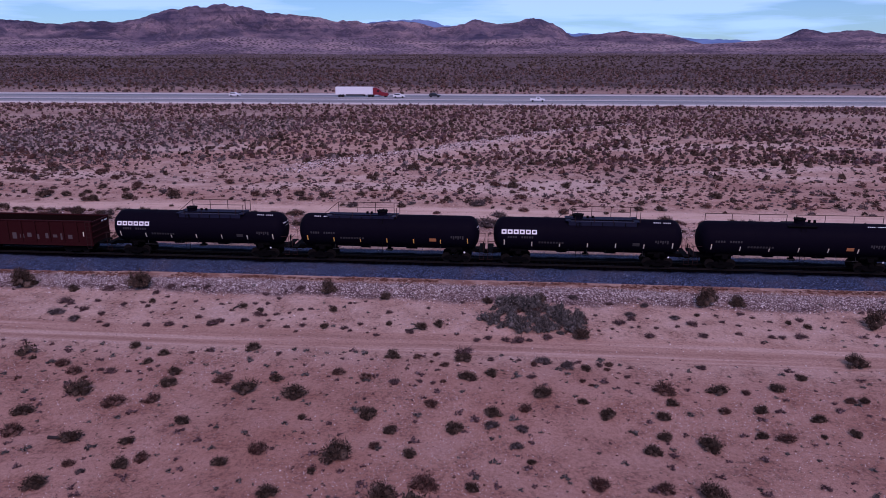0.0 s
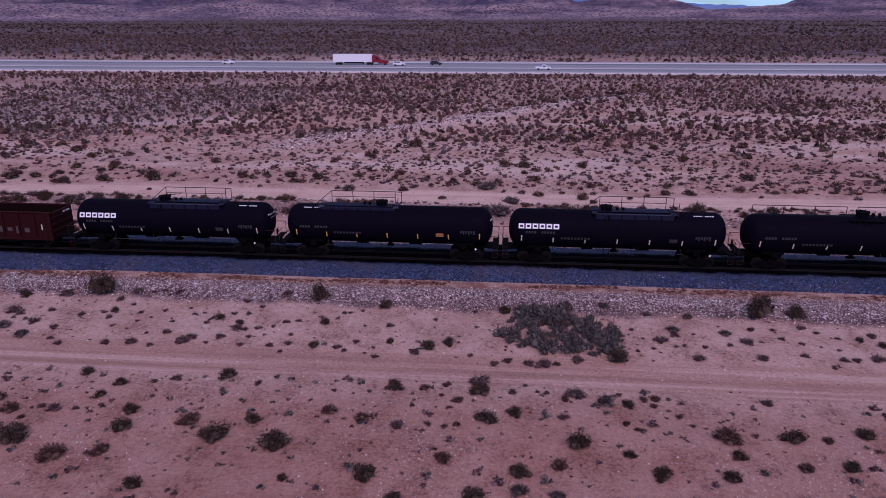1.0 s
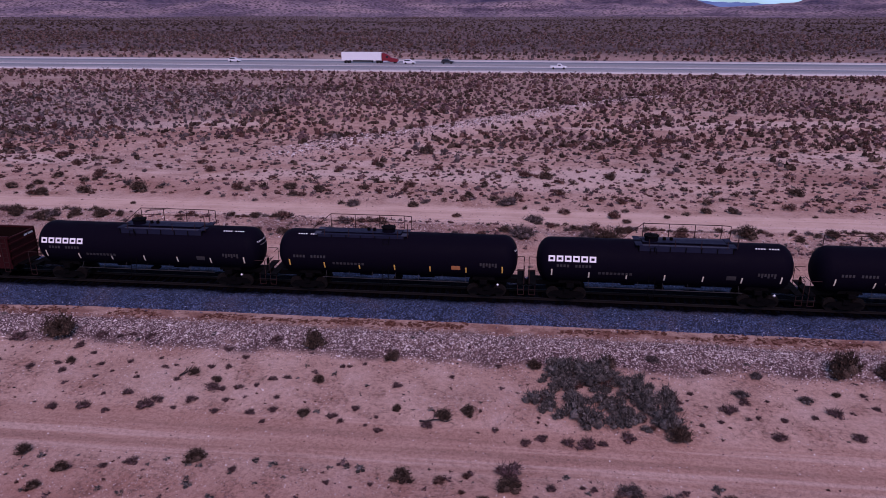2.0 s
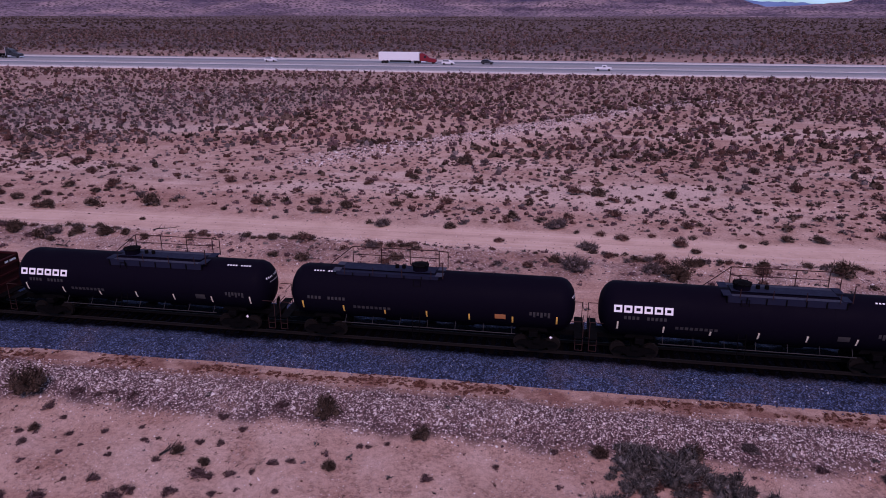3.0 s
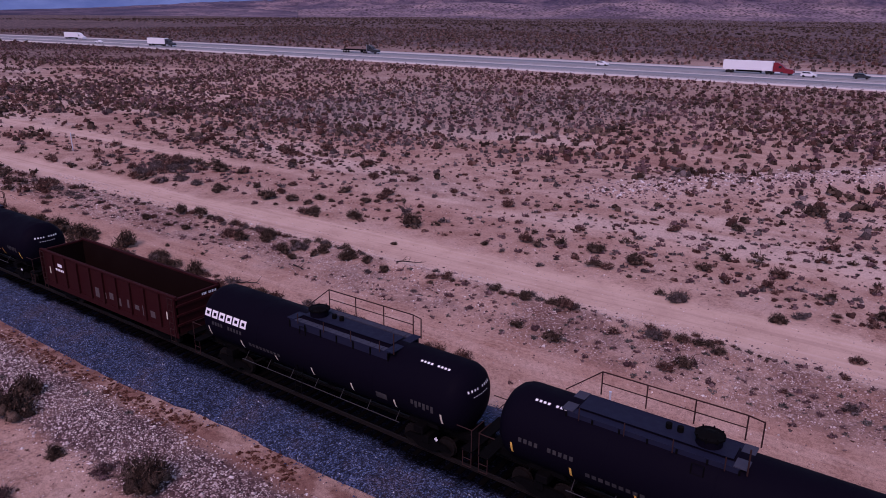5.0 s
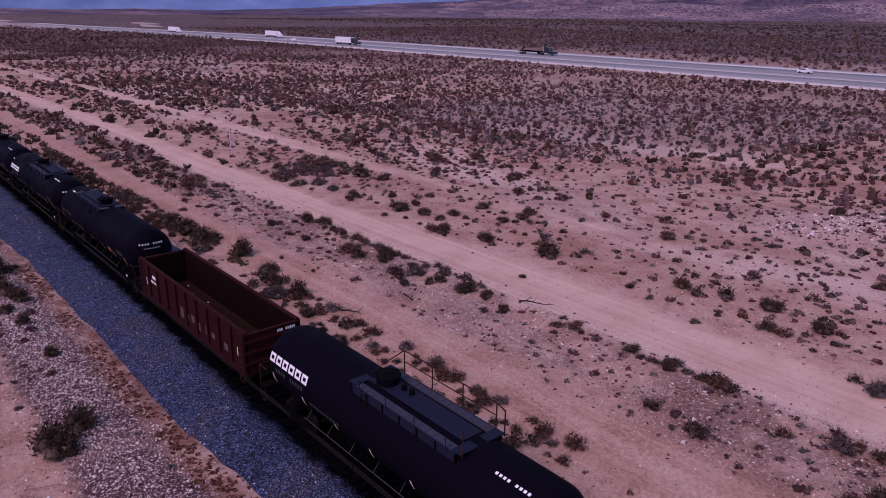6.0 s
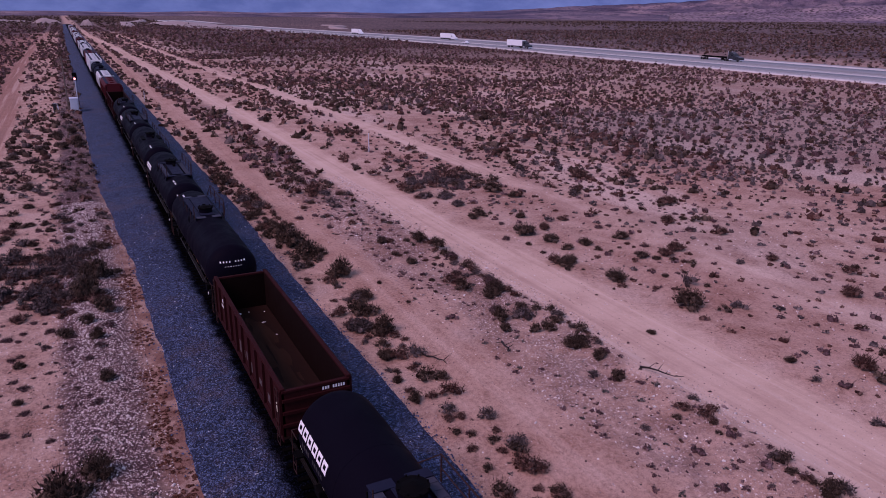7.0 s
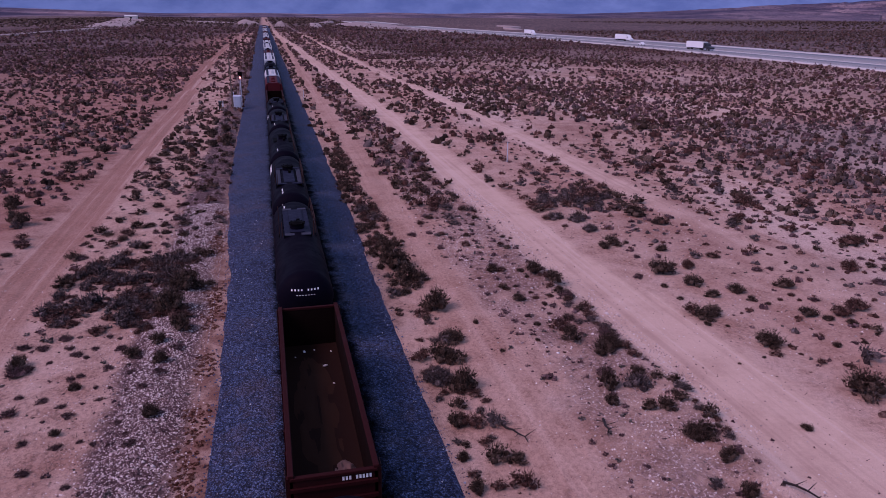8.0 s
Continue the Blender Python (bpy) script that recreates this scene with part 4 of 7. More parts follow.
    # strips of reflective tape along the side
    for k in range(7):
        x = -half + 1.0 + (2 * half - 2.0) * k / 6
        inset = 0.0
        bm = on_tank(bmnew(), x - 0.045, x + 0.045, -32 + (4 if k in (0, 6) else 0), -14 + (6 if k in (0, 6) else 0), 0.012 + inset)
        part("reflector", bm, tape, car)
    if sign:
        for k in range(6):
            # a plain block with a dark slot in it
            bm = bmnew()
            a = -half + 0.75 + 0.53 * k
            on_tank(bm, a, a + 0.43, 22.5, 27, 0.014, 2)
            on_tank(bm, a, a + 0.43, 12, 16.5, 0.014, 2)
            on_tank(bm, a, a + 0.11, 16.5, 22.5, 0.014, 2)
            on_tank(bm, a + 0.32, a + 0.43, 16.5, 22.5, 0.014, 2)
            bmesh.ops.remove_doubles(bm, verts=bm.verts, dist=0.001)
            part("sign_block", bm, WHITE, car, "white block of the painted sign")
    bm = bmnew()
    for k in range(4):
        on_tank(bm, -half + 1.3 + 0.22 * k, -half + 1.44 + 0.22 * k, -2, 5)
    for k in range(5):
        on_tank(bm, -half + 2.5 + 0.22 * k, -half + 2.64 + 0.22 * k, -2, 5)
    for k in range(9):
        on_tank(bm, -half + 4.0 + 0.25 * k, -half + 4.17 + 0.25 * k, -19, -12)
    for k in range(6):
        on_tank(bm, half - 2.5 + 0.2 * k, half - 2.37 + 0.2 * k, -12 if k % 2 else -8, 0)
    tagged(part("side_stencil", bm, DIM, car, "faded grey stencil bars"), kind="stuff")
    bm = bmnew()
    for k in range(9):
        if k != 4:
            x = (-half + 1.5 if plate else half - 2.6) + 0.17 * k
            on_tank(bm, x, x + 0.105, 63, 67)
    tagged(part("top_stencil", bm, WHITE, car, "white stencil bars near the tank top"), kind="stuff")
    bm = bmnew()
    for k in range(9):
        if k != 4:
            y = -0.75 + 0.17 * k
            on_head(bm, prof, y, y + 0.075, 0.63, 0.73)
    for k in range(7):
        y = -0.5 + 0.15 * k
        on_head(bm, prof, y, y + 0.08, 0.39, 0.42)
    tagged(part("end_stencil", bm, WHITE, car, "white stencil bars on the tank end"), kind="stuff")
    bm = on_tank(bmnew(), half - 4.4, half - 3.8, -22, -10, 0.016)
    part("placard", bm, ORANGE if full_rail or tape == YELLOW else DIM, car, "weathered placard in a side holder")
    bm = bmnew()
    cuboid(bm, half - 1.30, half - 1.25, -1.4, -1.38, 0.98, 1.16)
    cuboid(bm, half - 1.36, half - 1.19, -1.41, -1.385, 1.04, 1.1)
    part("valve_mark", bm, WHITE, car, "small white cross mark")
    return car


def gondola(label, L=7.0, loose=True):
    car = empty("gondola_car", label, "gondola car", "freight train cars")
    W, z0, z1, t = 1.4, 1.05, 3.08, 0.09
    for s in (-1, 1):
        bm = cuboid(bmnew(), -L, L, s * W, s * (W - t), z0, z1)
        cuboid(bm, -L - 0.02, L + 0.02, s * (W + 0.06), s * (W - t - 0.04), z1, z1 + 0.12, 0.02)
        cuboid(bm, -L, L, s * (W + 0.04), s * W, z0 - 0.25, z0 + 0.12)
        part("side_wall", bm, OXIDE, car, "oxide red ribbed side wall")
        # added thin panel that carries the inside's painted shade
        part("shade_panel", cuboid(bmnew(), -L + 0.1, L - 0.1, s * (W - t - 0.003), s * (W - t - 0.02), z0, z1 - 0.01), INNER_SHADE, car, "inner wall face darkened for shade")
        for k in range(11):
            x = -L + 0.1 + (2 * L - 0.2) * k / 10
            bm = prism(bmnew(), [(x - 0.09, z0 + 0.1), (x + 0.09, z0 + 0.1), (x + 0.09, z1), (x - 0.09, z1)], s * W, s * (W + 0.11))
            part("side_post", bm, OXIDE, car)
        bm = cuboid(bmnew(), s * L, s * (L - t), -W, W, z0, z1 - 0.1)
        cuboid(bm, s * (L + 0.05), s * (L - t - 0.03), -W, W, z1 - 0.1, z1 + 0.02, 0.02)
        for z in (1.5, 2.05, 2.6):
            cuboid(bm, s * L, s * (L + 0.1), -W, W, z, z + 0.12)
        part("end_wall", bm, OXIDE, car, "oxide red end wall")
        part("shade_panel", cuboid(bmnew(), s * (L - t - 0.003), s * (L - t - 0.02), -W + 0.12, W - 0.12, z0, z1 - 0.11), INNER_SHADE, car, "inner wall face darkened for shade")
        bogie(car, s * (L - 2.1))
        part("end_platform", cuboid(bmnew(), s * L, s * (L + 0.55), -0.9, 0.9, 0.95, 1.03), FRAME, car)
        coupler(car, s, L + 1.2)
        bm = bmnew()
        ladder(bm, s * (L - 0.35), -1, 0.6, z1, W + 0.13, W + 0.13)
        part("ladder", bm, HANDRAIL, car)
        bm = bmnew()
        ladder(bm, s * (L - 0.35), 1, 0.6, z1, W + 0.13, W + 0.13)
        part("ladder", bm, HANDRAIL, car)
        bm = cuboid(bmnew(), s * (L - 0.9) - 0.05, s * (L - 0.9) + 0.05, -W - 0.012, -W - 0.002, 1.7, 2.15)
        part("reflector", bm, TAPE, car)
    bm = cuboid(bmnew(), -L, L, -W, W, z0 - 0.12, z0)
    cuboid(bm, -L - 0.5, L + 0.5, -0.3, 0.3, 0.75, z0 - 0.13)
    part("floor_plate", bm, RUST, car, "rusty dirt-covered floor")
    if loose:
        rnd = random.Random(8)
        for x, y, r, paint in ((-6.1, -0.35, 0.09, WHITE), (-6.2, 0.15, 0.05, WHITE), (-5.9, 0.95, 0.05, WHITE), (-4.4, 0.55, 0.10, STONE),
                               (-5.6, -0.8, 0.04, WHITE), (-2.6, 0.8, 0.06, STONE), (4.1, 0.5, 0.07, STONE)):
            bm = bmnew()
            bmesh.ops.create_icosphere(bm, subdivisions=1, radius=r, matrix=Matrix.LocRotScale((x, y, z0 + r * 0.3), Euler((0, 0, x)), (1.5, 0.8, 0.5)))
            part("debris", bm, paint, car, "pale scrap on the floor")
        n = 24
        for label_, paint, cx, cy, lx, ly, tall in (("thin drift of brown dirt", DIRT, -0.5, -0.1, 12.0, 2.3, 0.10), ("low heap of pale dry dirt", PALEDIRT, 4.6, 0.62, 2.6, 1.0, 0.24)):
            heap = bmnew()
            grid = [[heap.verts.new((cx + lx * (i / n - 0.5), cy + ly * (j / n - 0.5),
                                     z0 - 0.05 + tall * max(0.0, 1 - (2 * i / n - 1) ** 2 - (2 * j / n - 1) ** 2) * (1 + 0.9 * float(vnoise(i, j, 2.6, 91))) + 0.02 * rnd.random())) for j in range(n + 1)] for i in range(n + 1)]
            for i in range(n):
                for j in range(n):
                    heap.faces.new((grid[i][j], grid[i + 1][j], grid[i + 1][j + 1], grid[i][j + 1]))
            part("dirt_mound", heap, paint, car, label_, True)
    bm = bmnew()
    for k in range(9):
        if k != 3:
            cuboid(bm, L + 0.012, L + 0.018, 0.25 + 0.11 * k, 0.32 + 0.11 * k, 2.78, 2.92)
    tagged(part("end_stencil", bm, WHITE, car, "white stencil bars on the end wall"), kind="stuff")
    bm = bmnew()
    for k in range(8):
        x = -1.0 + 0.75 * k + (0.3 if k > 3 else 0)
        cuboid(bm, x, x + 0.42, -W - 0.008, -W - 0.001, 1.35 + 0.1 * (k % 3), 1.95 - 0.12 * (k % 2))
    tagged(part("side_paint", bm, FADED, car, "faded grey painted patches"), kind="stuff")
    bm = bmnew()
    for k in range(6):
        cuboid(bm, -L + 1.6 + 0.2 * k, -L + 1.74 + 0.2 * k, -W - 0.008, -W - 0.001, 2.05, 2.2)
    cuboid(bm, -L + 1.9, -L + 2.4, -W - 0.008, -W - 0.001, 2.35, 2.55)
    tagged(part("side_stencil", bm, WHITE, car, "white stencil bars"), kind="stuff")
    return car


def hopper(label, paint):
    car = empty("hopper_car", label, "hopper car", "freight train cars")
    L, W = 8.0, 1.55
    bm = bmnew()
    sect = [(-1.35, 1.25), (-W, 1.9), (-W, 3.5), (-1.42, 4.0), (-0.95, 4.25), (0.95, 4.25), (1.42, 4.0), (W, 3.5), (W, 1.9), (1.35, 1.25)]
    rings = [[bm.verts.new((x, y, max(z, zmin))) for y, z in sect] for x, zmin in ((-L, 2.3), (-L + 1.6, 1.0), (L - 1.6, 1.0), (L, 2.3))]
    for a, b in zip(rings, rings[1:]):
        for k in range(len(sect)):
            bm.faces.new((a[k - 1], a[k], b[k], b[k - 1]))
    bm.faces.new(rings[0]), bm.faces.new(rings[-1][::-1])
    bmesh.ops.recalc_face_normals(bm, faces=bm.faces)
    part("body", bm, paint, car, "riveted covered hopper body")
    for s in (-1, 1):
        for k in range(12):
            x = -L + 0.4 + (2 * L - 0.8) * k / 11
            bm = cuboid(bmnew(), x - 0.05, x + 0.05, s * W, s * (W + 0.07), 1.95, 3.5)
            part("side_rib", bm, paint, car)
        bogie(car, s * 6.2)
        coupler(car, s, 9.03)
        bm = cuboid(bmnew(), s * 6.3, s * 8.6, -0.4, 0.4, 0.86, 1.15)
        cuboid(bm, s * 7.9, s * 8.5, -1.4, 1.4, 1.1, 1.18)
        for y in (-1.2, 1.2):
            rod(bm, (s * 8.3, y, 1.1), (s * 8.0, y, 3.9), 0.04, 5)
        part("end_frame", bm, FRAME, car)
        bm = bmnew()
        ladder(bm, s * (L - 0.2), -1, 0.7, 4.1, W + 0.09, W + 0.02)
        part("ladder", bm, HANDRAIL, car)
        bm = cuboid(bmnew(), -L + 0.2, L - 0.2, s * 0.75, s * 1.2, 4.3, 4.34)
        part("roof_walk", bm, GRATE, car)
    for k in range(3):
        x = -4.2 + 4.2 * k
        bm = bmnew()
        for y in (-0.55, 0.55):
            prism(bm, [(x - 1.3, 1.3), (x + 1.3, 1.3), (x + 0.35, 0.55), (x - 0.35, 0.55)], y - 0.45, y + 0.45)
        part("chute", bm, paint, car)
    for k in range(4):
        bm = rod(bmnew(), (-5.4 + 3.6 * k, 0, 4.22), (-5.4 + 3.6 * k, 0, 4.42), 0.4, 14)
        part("hatch", bm, paint, car)
    return car


def far_tank(label):
    """A tank car that is only ever seen far along the line."""
    car = empty("tank_car", label, "tank car", "freight train cars")
    bm = lathe(bmnew(), [(-8.25, 0.0), (-8.1, 0.83), (-7.7, 1.38), (-7.3, TR), (7.3, TR), (7.7, 1.38), (8.1, 0.83), (8.25, 0.0)], 24, Matrix.Translation((0, 0, ZC)))
    part("tank", bm, TANK, car, "", True)
    part("manway", rod(bmnew(), (0, 0, ZC + TR - 0.1), (0, 0, ZC + TR + 0.4), 0.45, 10), TANK, car)
    part("underframe", cuboid(bmnew(), -8.7, 8.7, -0.4, 0.4, 0.86, 1.2), FRAME, car)
    for s in (-1, 1):
        part("walkway", cuboid(bmnew(), -2.2, 2.2, s * 0.5, s * 1.1, ZC + TR - 0.14, ZC + TR - 0.06), GRATE, car)
        bogie(car, s * 6.2, 8)
    return car


def far_hopper(label, paint):
    """A covered hopper that is only ever seen far along the line."""
    car = empty("hopper_car", label, "hopper car", "freight train cars")
    bm = prism(bmnew(), [(-8, 2.3), (-8, 4.0), (-7.8, 4.3), (7.8, 4.3), (8, 4.0), (8, 2.3), (6.2, 1.1), (-6.2, 1.1)], -1.5, 1.5)
    part("body", bm, paint, car)
    for k in range(4):
        part("hatch", rod(bmnew(), (-5.4 + 3.6 * k, 0, 4.28), (-5.4 + 3.6 * k, 0, 4.45), 0.4, 8), paint, car)
    part("underframe", cuboid(bmnew(), -8.7, 8.7, -0.4, 0.4, 0.86, 1.09), FRAME, car)
    for s in (-1, 1):
        part("roof_walk", cuboid(bmnew(), -7.7, 7.7, s * 0.75, s * 1.2, 4.31, 4.36), GRATE, car)
        bogie(car, s * 6.2, 8)
    return car


RAIL_TOP, PITCH = 0.905, 17.75
lettered = tank_car("black tank car with white sign blocks and grey top walkway", (-1.7, 4.2), -0.8, sign=True)
railed = tank_car("black tank car with a long handrail along its top", (0, 0), 0.3, full_rail=True)
taped = tank_car("black tank car with yellow reflector strips and grey walkway", (-5.4, 0.6), -0.6, tape=YELLOW, plate=True)
short = tank_car("plain shorter black tank car with a small top walkway", (-1.3, 1.2), -0.6, half=6.8)
gon = gondola("empty oxide red gondola car with a dirty rusty floor")
long_gon = gondola("long low oxide red gondola car with faded paint", 8.6, False)
red_hopper = hopper("dark red covered hopper car", HOPPERRED)
grey_hopper = hopper("pale grey covered hopper car", HOPPERGREY)
far_black, far_grey = far_tank("black tank car far along the train"), far_hopper("pale grey covered hopper far along the train", HOPPERGREY)
far_red = far_hopper("dark red covered hopper far along the train", HOPPERRED)
rest = [far_red, far_black, far_grey, far_grey, far_black, far_grey, far_black]
# the cars from east to west with the half of each one's length over the couplers
row = [(short, 7.43), (railed, 8.875), (lettered, 8.875), (taped, 8.875), (lettered, 8.875), (gon, 8.2), (taped, 8.875), (lettered, 8.875), (railed, 8.875), (lettered, 8.875),
       (short, 7.43), (long_gon, 9.8), (red_hopper, 9.03), (grey_hopper, 9.03), (far_black, 8.9), (far_black, 8.9), (far_grey, 8.9), (far_grey, 8.9)]
row += [(rest[k % len(rest)], 8.9) for k in range(24)]
placed = set()
x = -41.8 + 8.2 + 2 * (4 * 8.875 + 7.43)   # the east end of the train, by the open car in the middle
for kind, reach in row:
    m = pose(x - reach, TRACK_Y, RAIL_TOP)
    x -= 2 * reach
    if id(kind) in placed:
        copy_thing(kind, m)
    else:
        kind.matrix_world = m
        placed.add(id(kind))


# ---- plants and stones ----
rng = np.random.default_rng(12)


def heart(radius, tall, seg, gen):
    """The matted, lumpy inside of a bush."""
    a = np.arange(seg) * 2 * np.pi / seg
    rings = []
    levels = ((0.95, 0.0), (1.0, 0.38), (0.62, 0.74)) if seg > 4 else ((0.95, 0.0), (0.85, 0.55))
    for r, z in levels:
        q = radius * r * gen.uniform(0.72, 1.18, seg)
        t = a + gen.uniform(-0.25, 0.25, seg)
        rings.append(np.stack([q * np.cos(t), q * np.sin(t), radius * tall * 1.15 * z * gen.uniform(0.75, 1.2, seg)], 1))
    v = np.concatenate(rings + [np.array([[0.1 * radius, 0, radius * tall * 0.98]])])
    f = []
    for k in range(seg):
        j = (k + 1) % seg
        for b in range(0, seg * (len(levels) - 1), seg):
            f += [(b + k, b + j, b + seg + j), (b + k, b + seg + j, b + seg + k)]
        f.append((len(v) - 1 - seg + k, len(v) - 1 - seg + j, len(v) - 1))
    return v, np.array(f)


def leaf_cloud(count, size, tall, gen, lobes=5, core=0.75, seg=5, spikes=0.0):
    """A bush of radius 1: several uneven clumps of small leaves round matted hearts, with some long bare twigs."""
    turn_ = gen.uniform(0, 6.28) + np.arange(lobes) * 2.4
    rho = np.sqrt((np.arange(lobes) + 0.4) / lobes) * gen.uniform(0.5, 0.78, lobes) * (0.3 if lobes == 1 else 1)
    big = gen.uniform(0.30, 0.46, lobes) * {1: 2.0, 2: 1.5, 3: 1.3}.get(lobes, 1.0)
    mids = np.stack([rho * np.cos(turn_), rho * np.sin(turn_), tall * (0.62 - 0.5 * rho) * gen.uniform(0.55, 1.2, lobes)], 1)
    which = gen.integers(0, lobes, count)
    way = gen.normal(size=(count, 3))
    way[:, 2] = np.abs(way[:, 2]) * 0.9 - 0.25
    way /= np.linalg.norm(way, axis=1)[:, None]
    mid = mids[which] + way * (big[which] * gen.uniform(0.62, 1.12, count))[:, None] * (1, 1, tall)
    side = np.cross(way, gen.normal(size=(count, 3)))
    side /= np.linalg.norm(side, axis=1)[:, None] + 1e-6
    out = way + 0.7 * gen.normal(size=(count, 3))
    out /= np.linalg.norm(out, axis=1)[:, None]
    k = size * gen.uniform(0.6, 1.5, (count, 1))
    long_ = gen.uniform(0, 1, (count, 1)) < spikes
    tip = mid + np.where(long_, way * 2.6 + (0, 0, 0.8), out) * k
    wide = np.where(long_, 0.16, 0.6)
    v = np.stack([tip, mid - out * k * 0.4 + side * k * wide, mid - out * k * 0.4 - side * k * wide], 1).reshape(-1, 3)
    f = [np.arange(3 * count).reshape(-1, 3)]
    v = [v]
    base = 3 * count
    for m, b in zip(mids, big):
        cv, cf = heart(core * b, 1.0, seg, gen)
        cv = cv * (1, 1, tall) + m - (0, 0, 0.45 * core * b * tall)
        v.append(cv)
        f.append(cf + base)
        base += len(cv)
    v, f = np.concatenate(v), np.concatenate(f)
    v[:, 2] = np.maximum(v[:, 2], 0.0)
    return v, f


def stems_mesh(name, gen, count=14):
    bm = bmnew()
    for _ in range(count):
        f, lean = gen.uniform(0, 6.28), gen.uniform(0.25, 0.95)
        base = Vector((0.12 * math.cos(f), 0.12 * math.sin(f), -0.05))
        tip = Vector((lean * math.cos(f), lean * math.sin(f), gen.uniform(0.45, 0.95)))
        knee = (base + tip) / 2 + Vector((0.05 * math.cos(f + 1), 0.05 * math.sin(f + 1), 0.1))
        rod(bm, base, knee, 0.022, 3, 0.015)
        rod(bm, knee, tip, 0.015, 3, 0.006)
    me = bpy.data.meshes.new(name)
    bm.to_mesh(me)
    bm.free()
    me.materials.append(STEM)
    return me


def bush_kinds(name, count, leaves, size, tall, material, clumps=9):
    out = []
    for k in range(count):
        v, f = leaf_cloud(leaves, size, tall, rng, clumps, 0.64, 6, 0.4)
        out.append((mesh_of(name, v, f, material), stems_mesh("woody_base", rng)))
    return out


GREEN = bush_kinds("creosote_bush", 7, 860, 0.076, 0.95, LEAF, 10)
GREY = bush_kinds("sage_bush", 4, 800, 0.076, 0.75, SAGE, 10)
BROWN = bush_kinds("dry_bush", 4, 800, 0.074, 0.8, BROWNLEAF, 8)
TUFT = bush_kinds("mauve_tuft", 7, 300, 0.115, 0.6, TUFTLEAF, 5)
turn = random.Random(3)


def bushes(kinds, name, label, group, spots, high=1.0):
    """One bush at each (x, y, radius)."""
    for x, y, r in spots:
        leaf, stem = turn.choice(kinds)
        ob = tagged(new(name, leaf), label, "bush", group)
        z = float(land(x, y))
        ob.matrix_world = Matrix.LocRotScale((x, y, z - 0.03), Euler((turn.uniform(-0.08, 0.08), turn.uniform(-0.08, 0.08), turn.uniform(0, 6.28))),
                                             (r, r * turn.uniform(0.85, 1.1), high * r * turn.uniform(0.85, 1.15)))
        child = new("woody_base", stem)
        child.parent = ob


FIELD_WEST = [(-20.8, -26.7, 0.95), (-23.8, -23.6, 0.56), (-18.1, -27.9, 0.75), (-22.5, -29.3, 0.65), (-21.7, -31.3, 0.7), (-18.2, -31.7, 0.69), (-17.5, -35.7, 0.61),
              (-15.1, -31.8, 0.45), (-13.6, -33.2, 0.46), (-14.3, -33.9, 0.5), (-16.9, -34, 0.36), (-16, -25.5, 0.62), (-16.3, -23.9, 0.46), (-18.7, -22.6, 0.38),
              (-20.8, -20.2, 0.5), (-18.3, -21.3, 0.43), (-13.2, -29.7, 0.51), (-15.9, -27.5, 0.54), (-12.9, -24.6, 0.64), (-11.1, -25.9, 0.86)]
FIELD_MID = [(-9.8, -24.2, 0.5), (-8.1, -26.2, 0.89), (-12.8, -19.9, 0.59), (-8.1, -32.2, 0.62), (-9.6, -33.4, 0.46), (-6.5, -35.6, 0.6), (-4.1, -32.4, 0.94),
             (-3.4, -28.3, 0.72), (-6.2, -23.2, 0.51), (-4.4, -23.8, 0.46), (-1.9, -29.8, 0.46), (-2.5, -31.3, 0.37), (-3.3, -20.4, 0.58), (-0.6, -32, 0.43),
             (0.4, -34.5, 0.74), (-1.3, -35.5, 0.79), (-5, -33.7, 0.31), (-0.1, -26.8, 0.5), (-6.9, -28.7, 0.29)]
FIELD_EAST = [(1.4, -29.4, 0.69), (1.7, -23.4, 0.62), (1.2, -20.7, 0.66), (3.3, -27.6, 0.61), (3.1, -22.7, 0.5), (6.1, -25.2, 0.71), (8.9, -21.1, 0.44), (8.3, -25.7, 0.33),
              (9.5, -27.1, 0.54), (5.3, -32, 0.28), (5.1, -26.9, 0.45), (2.6, -34.5, 0.43), (8.3, -33.7, 0.67), (13.1, -23.8, 0.77), (13.3, -25.2, 0.42), (12.5, -26.9, 0.48),
              (12.2, -28.9, 0.49), (11.3, -30.4, 0.59), (11.3, -33.7, 0.53), (13.2, -34, 0.72)]
FIELD_FAR_EAST = [(16.3, -23.5, 0.69), (16, -25.8, 0.42), (14.3, -29.5, 0.67), (17.8, -23.5, 0.34), (18, -25.6, 0.46), (19.7, -22.9, 0.55), (21.7, -21.3, 0.43),
                  (17.2, -28.3, 0.38), (18.3, -28.7, 0.54), (20.7, -26.4, 0.44), (22, -27.7, 0.46), (23.3, -24, 0.4), (24.1, -24, 0.4), (25.9, -18.8, 0.93), (20.3, -28.1, 0.23)]
FIELD_GREY = [(6.3, -20.3, 0.6), (7.8, -21, 0.56), (4.9, -29, 0.43), (4.6, -30.6, 0.42), (3.3, -28.8, 0.47), (-16, -34.5, 0.28), (9.1, -8.2, 0.52), (14.4, -9.5, 0.41),
              (-29.9, -14.8, 0.67), (-27.9, -15.8, 0.57), (16.2, -11.8, 0.48), (13, -11.7, 0.48)]
